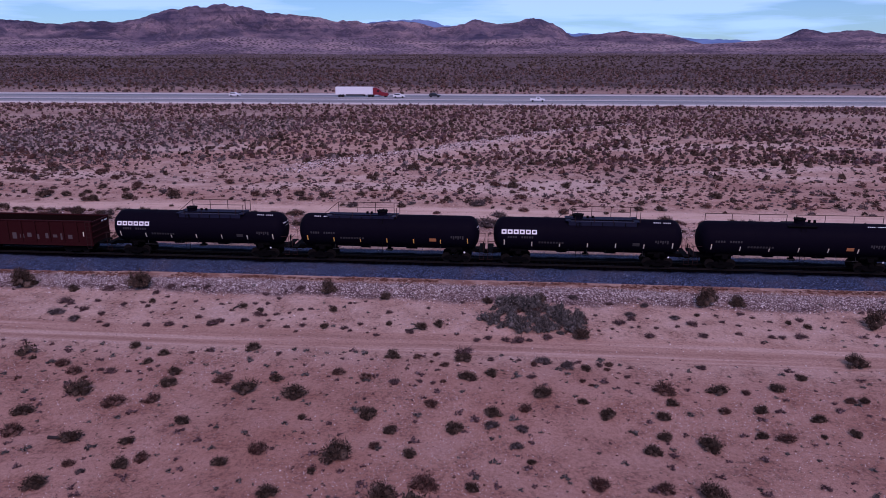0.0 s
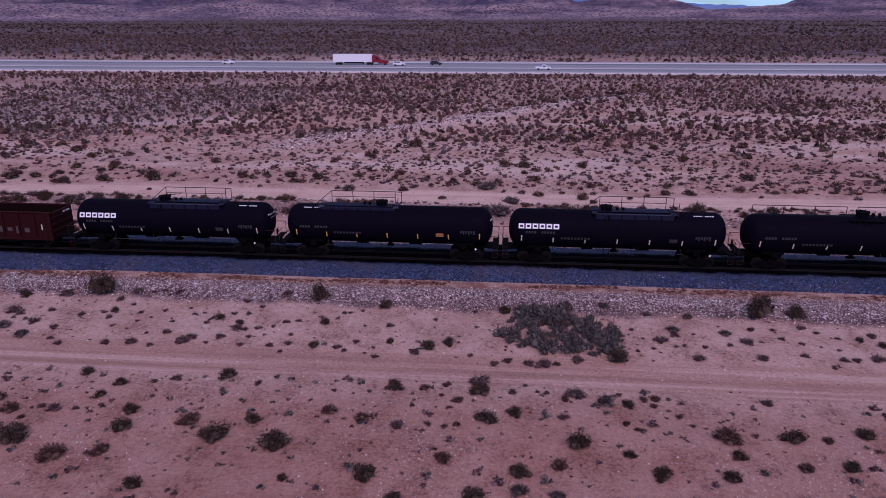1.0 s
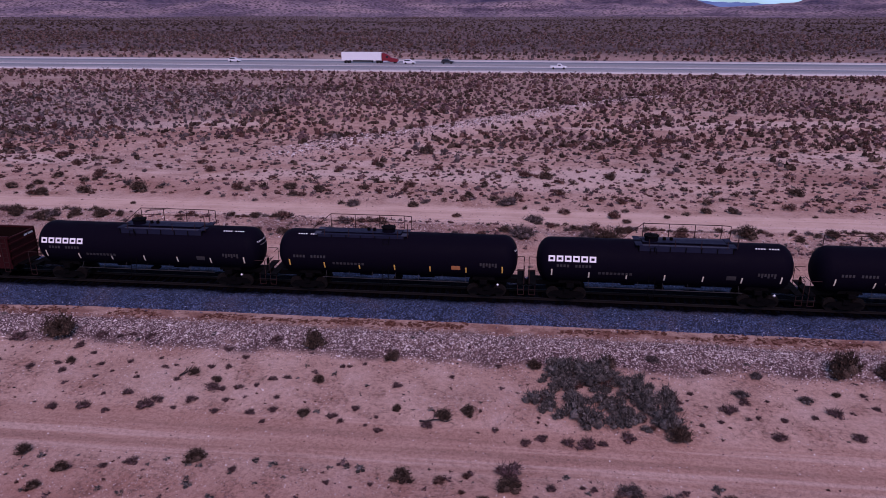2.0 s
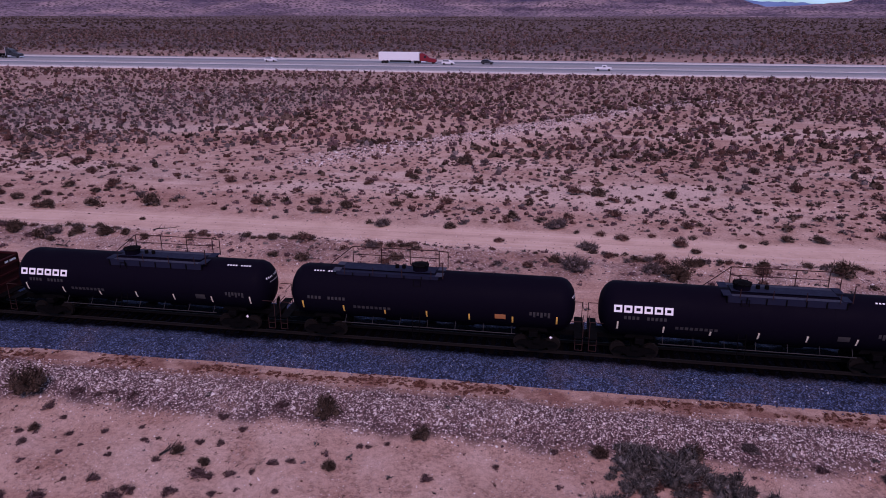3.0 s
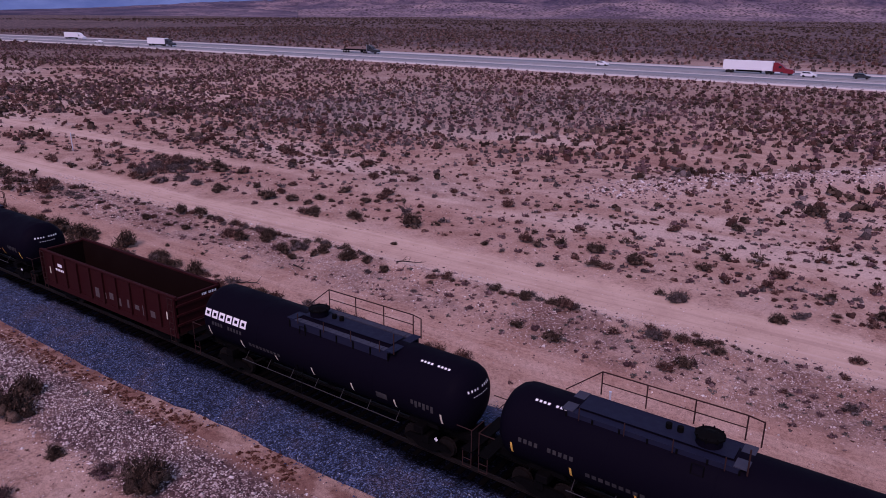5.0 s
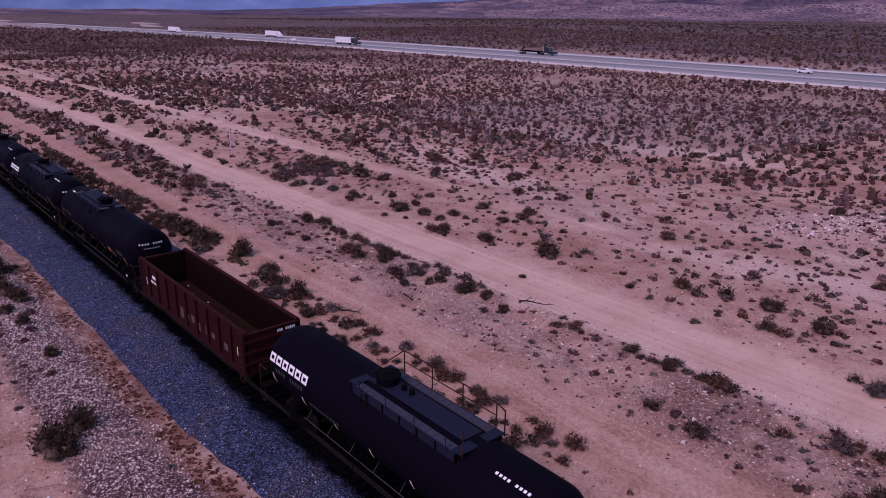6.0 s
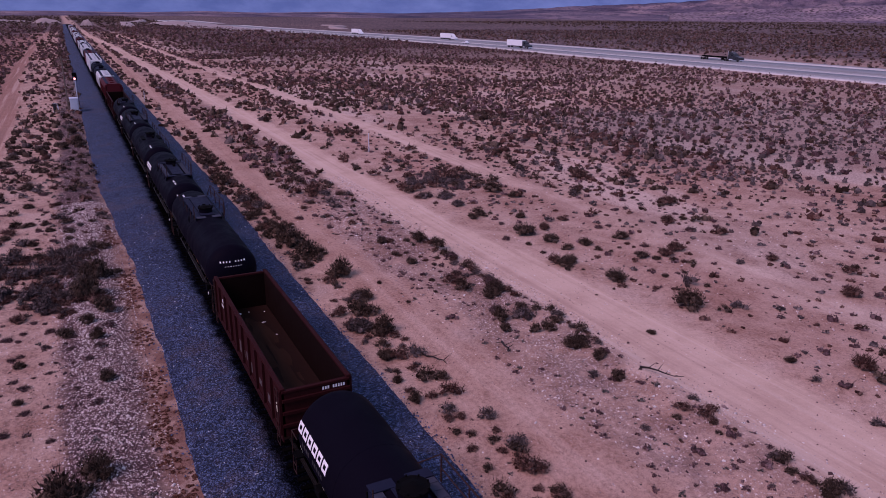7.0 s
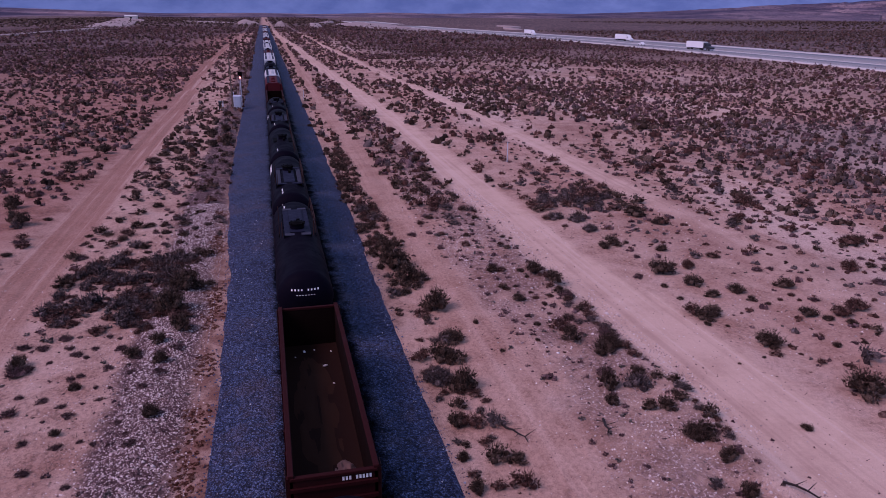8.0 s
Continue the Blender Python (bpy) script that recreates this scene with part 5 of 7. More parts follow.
VERGE = [(-36.4, -9.2, 1.3), (-31.7, -9.7, 0.54), (-26.4, -8.8, 1.35), (-10.6, -8.4, 0.95), (-5.6, -9.6, 0.65), (19.1, -8.9, 1.25), (21.6, -8.6, 0.8), (30, -12.2, 1.1),
         (-16.2, -12.4, 0.41), (-9.2, -12.4, 0.41), (-2.1, -15.4, 0.55), (-0.9, -15, 0.5), (-9, -15.8, 0.42), (-4.5, -14.9, 0.3), (6.4, -9.4, 0.74), (9.1, -16, 0.75),
         (2.4, -9.6, 0.6), (24.2, -11.9, 0.34), (18, -11, 0.31), (25.3, -12.5, 0.42), (-23.9, -11.7, 0.37), (-14.7, -13, 0.41), (-45.9, -7.2, 0.6), (-55.5, -6.8, 0.89)]
VERGE_WEST = [(-62, -7.1, 1.26), (-53.8, -7.8, 0.59), (-51.3, -7.4, 0.56), (-53, -14.7, 0.75), (-88, -24.9, 1.12), (-114.9, -21.9, 1.16), (-80.8, -22.4, 1.32),
              (-116.8, -8.6, 1.05), (-126.7, -9.5, 1.15), (-129.5, -7.5, 1.18), (-119.2, -6.9, 1.08), (-90.7, -14.6, 0.6), (-80.3, -14.4, 0.47), (-72.3, -11.2, 0.51),
              (-45.5, -11.1, 0.34), (-49.6, -11.2, 0.44), (-37.5, -8, 1.0), (-58.5, -7.7, 1.3), (-52.6, -9, 0.69)]
NORTH_MID = [(-40, 26, 1.24), (-36.9, 37.4, 0.77), (-43.9, 38.3, 0.57), (-49.9, 23.6, 0.79), (-60.2, 43.8, 0.78), (-55.3, 38.7, 0.66), (-50.5, 40.1, 0.81),
             (-48.3, 31.9, 0.74), (-29.8, 28.1, 0.81), (-31.8, 25, 0.42), (-24, 29.1, 0.94), (-20.5, 27.9, 0.8), (-11.1, 31.9, 0.89), (-9.4, 23.1, 0.68), (-21, 38.9, 0.7),
             (-47.2, 16.1, 0.82), (-38.4, 16.3, 0.7), (-23.5, 16.7, 0.53), (-16.7, 42.7, 0.65), (-16.3, 30.2, 0.44), (-12, 52.4, 1.11)]
NORTH_EAST = [(-4.1, 27.2, 0.65), (-1.4, 37.2, 0.6), (1.8, 37.9, 1), (4.3, 38, 1), (5.4, 29.4, 0.78), (5.6, 22.3, 0.71), (-4.7, 20, 0.54), (0, 15.6, 0.65), (-2, 13.8, 0.53),
              (8.8, 13.1, 1.22), (10.2, 21.1, 0.85), (11.2, 19.5, 0.52), (15.3, 15.4, 0.82), (20.9, 15.5, 1.09), (23.1, 51.6, 0.9), (15.3, 21.8, 0.42), (22.6, 62.6, 1.01),
              (15, 36.7, 0.52), (11.7, 37.6, 0.85), (11.5, 26.6, 0.68), (22, 24.5, 0.71), (30.4, 31.7, 0.89), (35.8, 52.6, 0.97), (39.5, 55.6, 0.77), (25.1, 42.2, 0.88),
              (19.4, 24.3, 0.65), (28.2, 16.4, 0.76), (25.3, 15.4, 0.47)]
NORTH_GREY = [(0.1, 24.8, 1.3), (2.7, 19.4, 0.94), (1.5, 14.1, 1.4), (7.3, 14.3, 0.96), (-15.5, 22.9, 0.91), (-43.3, 15.8, 0.9), (-77.7, 24.2, 1.14), (-72, 22.9, 0.94),
              (-70.6, 24.4, 0.93), (-67.7, 24.4, 0.74), (-46.3, 6.4, 0.92), (-76.2, 7.6, 0.95), (-79.3, 6.8, 0.99)]
NORTH_WEST = [(-78.5, 13.6, 1.5), (-77.8, 28.7, 1.45), (-71.2, 30.1, 1.22), (-68.3, 30.9, 0.72), (-63.6, 23.6, 0.6), (-72.6, 42.3, 1.3), (-66.9, 37.4, 0.72),
              (-70.5, 47.1, 1.28), (-60, 42.8, 0.89), (-54.9, 38.5, 0.76), (-57.4, 25, 1.08), (-61.9, 27.6, 0.59), (-58, 27.4, 0.6), (-50.1, 24.3, 0.72), (-54.9, 25.9, 0.8),
              (-45.8, 25, 0.85), (-48.8, 33.3, 0.84), (-48.7, 29.9, 0.65), (-53.1, 31.7, 0.71), (-38, 21.1, 0.34)]
ROADSIDE = [(-58.8, 16.1, 0.86), (-57, 16.8, 0.84), (-54.7, 13.5, 0.49), (-60.3, 13.5, 0.58), (-48.9, 14.6, 0.7), (-46.9, 15.7, 0.92), (-43.4, 14.2, 0.75), (-41.9, 13.6, 0.5),
            (-40.9, 15.9, 0.63), (-41, 15.1, 0.44), (-38.5, 15.8, 0.77), (-36.7, 16.3, 0.56), (-34.6, 15.8, 0.56), (-55.1, 8.2, 1.14), (-50.5, 8.2, 0.87), (-60.3, 8.2, 0.86),
            (-42.3, 6.3, 0.69), (-98.7, 6.6, 1.12), (-87.5, 6.2, 1.1), (-69.2, 5.9, 0.47), (-39.7, 5.9, 0.37), (-37.5, 5.9, 0.46), (-52.2, 10, 0.24), (-63.5, 7.2, 1.35), (-60.8, 7.5, 1.2), (-67, 7.1, 1.25), (-48.6, 7.1, 1.1), (-45.1, 7.3, 0.95)]
dark = "dark olive creosote bush with thin woody stems on bare soil"
for spots_ in (FIELD_WEST, FIELD_MID, FIELD_EAST, FIELD_FAR_EAST):
    bushes(GREEN + BROWN, "creosote_bush", dark, "bushes in the near field", spots_)
bushes(GREY, "sage_bush", "low grey sage bush on pale soil", "grey sage bushes", FIELD_GREY + NORTH_GREY)
for spots_ in (VERGE, VERGE_WEST, ROADSIDE):
    bushes(GREEN, "creosote_bush", "dense dark creosote bush beside the railway bank", "bushes beside the line", [(x, y, 0.88 * r) for x, y, r in spots_], 1.4)
for spots_ in (NORTH_MID, NORTH_EAST, NORTH_WEST):
    bushes(GREEN + BROWN, "creosote_bush", "dark creosote bush beyond the railway", "bushes beyond the line", spots_, 1.15)

VERGE_TUFTS_A = [(-56.3, -8.9, 0.23), (-56, -13.1, 0.47), (-55.8, -10.7, 0.29), (-55.4, -10.1, 0.19), (-55.3, -15, 0.5), (-54.9, -14, 0.46), (-54.7, -12.6, 0.36), (-54.4, -11.2, 0.32), (-54, -9.8, 0.44), (-53.7, -12, 0.47),
                 (-53.2, -11.4, 0.25), (-53.1, -13.2, 0.25), (-52.9, -6.7, 0.46), (-52.5, -14.1, 0.47), (-52.1, -14.5, 0.86), (-52.1, -8.6, 0.3), (-51.5, -10, 0.36), (-51.5, -9, 0.21), (-50.9, -11.2, 0.3), (-50.7, -11.6, 0.33),
                 (-50.5, -8.7, 0.32), (-50, -7.3, 0.43), (-49.4, -10.2, 0.2), (-49.3, -13.6, 0.29), (-49.2, -9.5, 0.17), (-48.8, -8.7, 0.17), (-48.7, -12.4, 0.37), (-48.7, -7.9, 0.31), (-48.2, -9.8, 0.25), (-48, -10.5, 0.17)]
VERGE_TUFTS_B = [(-47.9, -11.4, 0.31), (-47.8, -13.6, 0.5), (-47, -10.9, 0.38), (-46.7, -11.9, 0.16), (-45.7, -8.5, 0.26), (-44.9, -12.2, 0.32), (-44.7, -9.9, 0.23), (-44.6, -8, 0.23), (-44.4, -10.8, 0.36), (-44.3, -9.3, 0.25),
                 (-44, -8.6, 0.23), (-43.6, -7.7, 0.37), (-42.6, -11.6, 0.37), (-41.3, -9.7, 0.28), (-30.7, -12.5, 0.67), (-30, -12.8, 0.38), (-29, -9.2, 0.63), (-28.3, -13.9, 0.51), (-28.2, -12.1, 0.37), (-26.5, -14.6, 0.44),
                 (-25.8, -16, 0.28), (-25.8, -12.6, 0.33), (-24.9, -16.7, 0.37), (-24.5, -12, 0.25), (-24.4, -10, 0.41), (-23.8, -8.6, 0.47), (-23.7, -12.8, 0.35), (-23.1, -10.7, 0.25), (-22.7, -8.6, 0.37), (-22, -16.4, 0.41)]
VERGE_TUFTS_C = [(-22, -11.8, 0.27), (-22, -8.3, 0.34), (-21.5, -13.3, 0.21), (-20.9, -12.6, 0.17), (-20.9, -8.3, 0.46), (-20.5, -11.4, 0.25), (-20.4, -16.2, 0.49), (-20, -15, 0.2), (-19.2, -13.1, 0.24), (-19.1, -16.4, 0.29),
                 (-19, -10.7, 0.21), (-18.8, -14.8, 0.36), (-18.3, -11.7, 0.24), (-17.7, -11.5, 0.17), (-17.3, -15.8, 0.56), (-16.9, -15.2, 0.4), (-16.9, -13.1, 0.27), (-15.8, -15.8, 0.22), (-15.6, -11.6, 0.3), (-15.5, -9.4, 0.38),
                 (-15.2, -15.1, 0.4), (-14.6, -13.7, 0.48), (-14.6, -11.5, 0.3), (-14.1, -13.8, 0.32), (-14.1, -10.3, 0.27), (-13.6, -15.9, 0.31), (-13.4, -14.9, 0.28), (-13.3, -13.5, 0.32), (-13, -8.2, 0.49), (-12.4, -13.2, 0.22)]
VERGE_TUFTS_D = [(-11.8, -15.8, 0.33), (-11.7, -12.5, 0.29), (-11, -12.2, 0.29), (-10.9, -16.5, 0.24), (-10.9, -14.3, 0.22), (-10.7, -15.5, 0.33), (-8.3, -10.6, 0.23), (-7.9, -10.6, 0.25), (-7.6, -15.8, 0.36), (-7.1, -16.1, 0.26),
                 (-7.1, -10.3, 0.2), (-6.6, -15, 0.33), (-5.8, -16.3, 0.17), (-5.4, -15.6, 0.18), (-5.1, -16.7, 0.32), (-4.9, -12.6, 0.34), (-2.8, -16.1, 0.43), (-2.1, -11.1, 0.22), (-1.9, -8.8, 0.23), (-0.3, -16.4, 0.14),
                 (-0.3, -14.7, 0.15), (0.4, -9.5, 0.29), (0.5, -16.1, 0.26), (1.5, -12.5, 0.15), (1.9, -17, 0.35), (2.7, -16.6, 0.43), (3.9, -16.8, 0.42), (4.8, -16.9, 0.64), (5.5, -16.7, 0.35), (6.8, -16.1, 0.5)]
VERGE_TUFTS_E = [(9.3, -11.4, 0.32), (9.6, -12.7, 0.39), (10.4, -14.7, 0.21), (10.5, -11.6, 0.22), (11, -12.9, 0.16), (11.4, -14.3, 0.23), (11.8, -9.2, 0.43), (12, -13.3, 0.54), (12.8, -13.9, 0.22), (13, -12.4, 0.38),
                 (13.3, -13.7, 0.22), (13.8, -15.4, 0.45), (14.2, -12.1, 0.16), (14.5, -13.8, 0.28), (16.1, -13.4, 0.25), (17.2, -13, 0.56), (17.5, -15.1, 0.46), (19.4, -10.8, 0.24), (19.5, -12.2, 0.3), (20, -14.6, 0.32),
                 (20.5, -12.8, 0.26), (21.2, -15.8, 0.16), (21.3, -10.3, 0.38), (21.5, -13.1, 0.16), (22, -11, 0.27), (22.1, -14.8, 0.35), (22.4, -13.4, 0.2), (22.8, -14.8, 0.36), (23, -11.7, 0.24), (24.1, -14.5, 0.53)]
VERGE_TUFTS_F = [(25.3, -11, 0.42)]
FIELD_TUFTS_A = [(-22.5, -24.4, 0.55), (-21.5, -25, 0.26), (-21.1, -23.9, 0.32), (-20.4, -24.1, 0.46), (-19.3, -23.9, 0.25), (-18.7, -23.8, 0.17), (-18, -23.6, 0.2), (-16.6, -20.8, 0.26), (-15.5, -20.4, 0.4), (-10.8, -20.6, 0.3),
                 (-6.5, -21, 0.21), (-5.4, -21.2, 0.13), (-4.6, -20.9, 0.18), (-2.6, -24.3, 0.48), (-2.1, -22.3, 0.18), (-1.7, -20.5, 0.33), (-1.1, -24, 0.27), (-0.7, -21.2, 0.18), (-0.6, -20, 0.26), (-0.3, -24.2, 0.22),
                 (-0.2, -22.4, 0.23), (0.2, -21.7, 0.36), (0.3, -24, 0.24), (1.2, -19.6, 0.8), (3, -20.6, 0.31), (4.3, -20.3, 0.18), (4.8, -20.4, 0.24), (5.5, -22.8, 0.35), (5.7, -21, 0.28), (8.5, -23.1, 0.25)]
FIELD_TUFTS_B = [(9, -23.5, 0.2), (9.8, -20.4, 0.33), (10.2, -21, 0.26), (10.4, -20.3, 0.37), (11.3, -21.9, 0.29), (11.8, -22.7, 0.2), (12.4, -22.9, 0.13), (14.6, -19, 0.11), (16.1, -20.2, 0.36)]
WEST_BRUSH_A = [(-127.6, -30.9, 0.59), (-127.4, -34.6, 0.59), (-123.5, -25.8, 0.98), (-121.2, -30.8, 0.42), (-118.8, -28.9, 0.88), (-117.7, -11.7, 0.91), (-116.6, -33.2, 0.74), (-115.5, -26.5, 0.59), (-113.2, -30.6, 0.58), (-112.2, -28.2, 0.45),
                (-112, -14.4, 0.93), (-109.5, -23.1, 0.8), (-109, -30.1, 0.75), (-108.9, -12, 1.02), (-107.9, -24.5, 1.03), (-107.6, -15.2, 1.19), (-104.8, -31, 0.9), (-102.7, -25.8, 0.69), (-102.7, -13.8, 0.7), (-102, -20.9, 0.51),
                (-101.4, -24.3, 0.85), (-101.2, -15.1, 0.61), (-100.7, -9, 0.38), (-99.8, -22.1, 0.61), (-95.4, -9.3, 0.36), (-93.8, -12.2, 0.92), (-92.9, -24.2, 0.88), (-92.3, -13.4, 0.45), (-90.4, -10.7, 0.58), (-90, -20.9, 0.5)]
WEST_BRUSH_B = [(-86.4, -14.1, 0.28), (-85.9, -9.4, 0.46), (-85.7, -23.4, 0.33), (-85.7, -11.9, 0.64), (-85.1, -14.9, 0.32), (-83.3, -13.7, 0.36), (-83.1, -10.4, 0.4), (-82.5, -20.6, 0.45), (-78.4, -11.6, 0.58), (-78.3, -10.4, 0.46),
                (-76.8, -16.1, 0.41), (-76, -10, 0.56), (-75, -14.8, 0.32), (-74.9, -13.2, 0.6), (-74.9, -8.5, 0.55), (-74.8, -20.7, 0.73), (-74.3, -16.1, 0.32), (-73.5, -10.9, 0.27), (-72.8, -11.9, 0.54), (-72.7, -9.7, 0.46),
                (-72.2, -20.9, 0.51), (-72, -14.6, 0.27), (-71.2, -10.8, 0.37), (-70.6, -15.3, 0.56), (-70.1, -8.4, 0.55), (-69.9, -12.5, 0.37), (-69.4, -15.7, 0.26), (-68.6, -11.4, 0.36), (-68.6, -10.2, 0.5), (-68.5, -9.2, 0.43)]
WEST_BRUSH_C = [(-67.9, -14, 0.71)]
NORTH_BRUSH_A = [(-73.5, 11.1, 0.43), (-70.5, 9.8, 0.52), (-69.1, 8.7, 0.29), (-68.6, 12.5, 0.18), (-68.5, 13.9, 0.33), (-68.4, 39, 0.66), (-67.5, 17.3, 0.22), (-66.3, 11.2, 0.38), (-65.6, 15.8, 0.32), (-65.6, 42.3, 0.27),
                 (-65.3, 8.9, 0.2), (-65.1, 40.7, 0.35), (-65, 46.6, 0.55), (-64.2, 11.1, 0.23), (-62.9, 13.6, 0.2), (-62.8, 41.4, 0.34), (-61.3, 45.4, 0.3), (-61.2, 13.8, 0.45), (-61.1, 16.6, 0.39), (-61, 46.6, 0.53),
                 (-60.9, 25, 0.39), (-60.3, 35.3, 0.23), (-60.2, 14.1, 0.41), (-60.1, 38.1, 0.4), (-59.9, 17.1, 0.45), (-59.7, 15.4, 0.38), (-59.7, 30.5, 0.59), (-59.5, 30.9, 0.3), (-58.7, 26.7, 0.35), (-58.6, 15.5, 0.25)]
NORTH_BRUSH_B = [(-58.5, 27.8, 0.46), (-57.1, 34.9, 0.19), (-57, 14.1, 0.21), (-57, 23.1, 0.46), (-56.6, 13.4, 0.3), (-56.6, 40.9, 0.36), (-56.3, 31.9, 0.46), (-56.2, 32.9, 0.36), (-55.7, 14.7, 0.23), (-55.3, 16.5, 0.41),
                 (-55.3, 35.2, 0.18), (-55, 40.3, 0.46), (-54.9, 23.8, 0.32), (-54.7, 14.7, 0.26), (-54.7, 15.7, 0.26), (-54.3, 16.6, 0.52), (-53.9, 17.6, 0.2), (-53.7, 14.9, 0.25), (-53.1, 28, 0.65), (-52.9, 17.7, 0.2),
                 (-52.7, 16.9, 0.25), (-52.7, 26, 0.57), (-52.4, 14.7, 0.25), (-52.1, 38.2, 0.55), (-51.7, 31.1, 0.33), (-51.6, 15.6, 0.58), (-51.6, 28.1, 0.38), (-51.2, 29.9, 0.23), (-51.1, 13.4, 0.27), (-50.8, 28.7, 0.25)]
NORTH_BRUSH_C = [(-50.8, 31, 0.23), (-50.5, 31.9, 0.46), (-49.9, 14.9, 0.55), (-49.9, 26.6, 0.15), (-49.7, 25.5, 0.15), (-49.4, 15.5, 0.24), (-49.1, 12.7, 0.2), (-48.9, 23.2, 0.32), (-48.7, 9.9, 0.12), (-48.4, 24.2, 0.17),
                 (-48.3, 10.4, 0.2), (-48.2, 16.4, 0.71), (-47.9, 30.7, 0.44), (-47.6, 12.7, 0.17), (-47.4, 13.6, 0.12), (-47.2, 6.4, 0.64), (-47, 31.5, 0.41), (-46.5, 14.1, 0.17), (-46.4, 32, 0.34), (-46, 28.2, 0.27),
                 (-45.4, 31.8, 0.19), (-45.1, 11.5, 0.16), (-44.7, 14.7, 0.65), (-44.6, 28.4, 0.35), (-44.6, 29.6, 0.24), (-44.5, 30.1, 0.24), (-44.4, 23.7, 0.14), (-44.3, 25.9, 0.17), (-44.2, 16.2, 0.53), (-44.1, 22, 0.13)]
NORTH_BRUSH_D = [(-43.1, 29.7, 0.17)]
for spots_ in (VERGE_TUFTS_A, VERGE_TUFTS_B, VERGE_TUFTS_C, VERGE_TUFTS_D, VERGE_TUFTS_E, VERGE_TUFTS_F):
    bushes(TUFT, "dry_tuft", "small rounded mauve-brown dry tuft on pale soil", "tufts on the verge", spots_)
for spots_ in (FIELD_TUFTS_A, FIELD_TUFTS_B):
    bushes(TUFT + BROWN, "dry_tuft", "dry brown tuft on dusky soil beside the track", "tufts in the near field", spots_)
for spots_ in (WEST_BRUSH_A, WEST_BRUSH_B, WEST_BRUSH_C):
    bushes(TUFT + GREEN, "low_brush", "low dark brush beside the red dirt track", "brush by the red track", spots_, 0.8)
for spots_ in (NORTH_BRUSH_A, NORTH_BRUSH_B, NORTH_BRUSH_C, NORTH_BRUSH_D):
    bushes(GREEN + BROWN + TUFT, "low_brush", "low dark brush beside the pale dirt road", "brush by the pale road", spots_)


def spread(x0, x1, y0, y1, cell, r0, r1, keep=1.0, gen=rng):
    """Jittered spots with a radius each, thinned by noise."""
    gx, gy = np.meshgrid(np.arange(x0, x1, cell), np.arange(y0, y1, cell))
    n = gx.size
    x, y = gx.ravel() + gen.uniform(0, cell, n), gy.ravel() + gen.uniform(0, cell, n)
    r = r0 + (r1 - r0) * gen.uniform(0, 1, n) ** 1.8
    thin = gen.uniform(0, 1, n) < keep * (0.74 + 0.5 * vnoise(x, y, 14, 41) + 0.45 * vnoise(x, y, 45, 42))
    ay = np.abs(y)
    bare = (ay < 5.6) | (np.abs(y - road_mid(x)) < 2.6 - 0.6 * ease(-x, 45, 75)) | (np.abs(y - south_mid(x)) < 1.7) | ((y > 8.2) & (y < 10.6)) | (np.abs(y - highway_mid(x)) < 33)
    bare |= (np.abs(y - track_mid(x)) < 1.4) & (x < -60)
    diag = 0.808 * x + 0.589 * y
    bare |= (diag > -63.2) & (diag < -61.8) & (y > 58)
    bare |= (np.abs(x - 0.95 * y + 329) < 2.5) & (y > 35)
    crest = np.abs(0.785 * x - 0.62 * y + 53.4)
    bare |= (crest < 4) & (y > 45) & (y < 125) & (gen.uniform(0, 1, n) < 0.45)
    ok = thin & ~bare
    return np.stack([x[ok], y[ok], r[ok]], 1)


def merged(name, label, spots, clouds, material, squash=(0.85, 1.15), sink=0.03):
    """Many plants as one mesh."""
    vs, fs, base = [], [], 0
    pick = rng.integers(0, len(clouds), len(spots))
    for k, (v, f) in enumerate(clouds):
        s = spots[pick == k]
        if not len(s):
            continue
        a = rng.uniform(0, 6.28, len(s))
        ca, sa, r = np.cos(a)[:, None], np.sin(a)[:, None], s[:, 2:3]
        x, y = v[None, :, 0] * r, v[None, :, 1] * r
        z = v[None, :, 2] * r * rng.uniform(*squash, (len(s), 1)) + surface(s[:, 0], s[:, 1])[:, None] - sink
        w = np.stack([x * ca - y * sa + s[:, 0:1], x * sa + y * ca + s[:, 1:2], z], 2)
        vs.append(w.reshape(-1, 3))
        fs.append((f[None] + (np.arange(len(s)) * len(v))[:, None, None]).reshape(-1, 3) + base)
        base += len(s) * len(v)
    return tagged(new(name, mesh_of(name, np.concatenate(vs), np.concatenate(fs), material)), label, "plants", kind="stuff")


fine = [leaf_cloud(80, 0.15, 1.05, rng, 5, 0.75, 4, 0.3) for _ in range(8)]
close = [leaf_cloud(300, 0.10, 0.95, rng, 7, 0.62, 4, 0.4) for _ in range(8)]
mid = [leaf_cloud(10, 0.33, 1.15, rng, 2, 1.05, 4) for _ in range(10)]
haze = [leaf_cloud(2, 0.5, 0.8, rng, 1, 1.0, 3) for _ in range(5)]
dense = [leaf_cloud(270, 0.13, 1.05, rng, 6, 0.74, 5, 0.4) for _ in range(9)]
coarse = [leaf_cloud(5, 0.38, 1.2, rng, 1, 0.95, 4) for _ in range(10)]
low = [leaf_cloud(42, 0.17, 0.75, rng, 4, 0.8, 4, 0.3) for _ in range(8)]
bit = [leaf_cloud(14, 0.25, 0.9, rng, 3, 1.0, 4, 0.1) for _ in range(6)]


def thinned(s, x0, x1, y0, y1, share):
    """Keeps only a share of the spots inside a rectangle."""
    inside = (s[:, 0] > x0) & (s[:, 0] < x1) & (s[:, 1] > y0) & (s[:, 1] < y1)
    return s[~inside | (rng.uniform(0, 1, len(s)) < share)]


def split(s, share):
    m = rng.uniform(0, 1, len(s)) < share
    return s[m], s[~m]


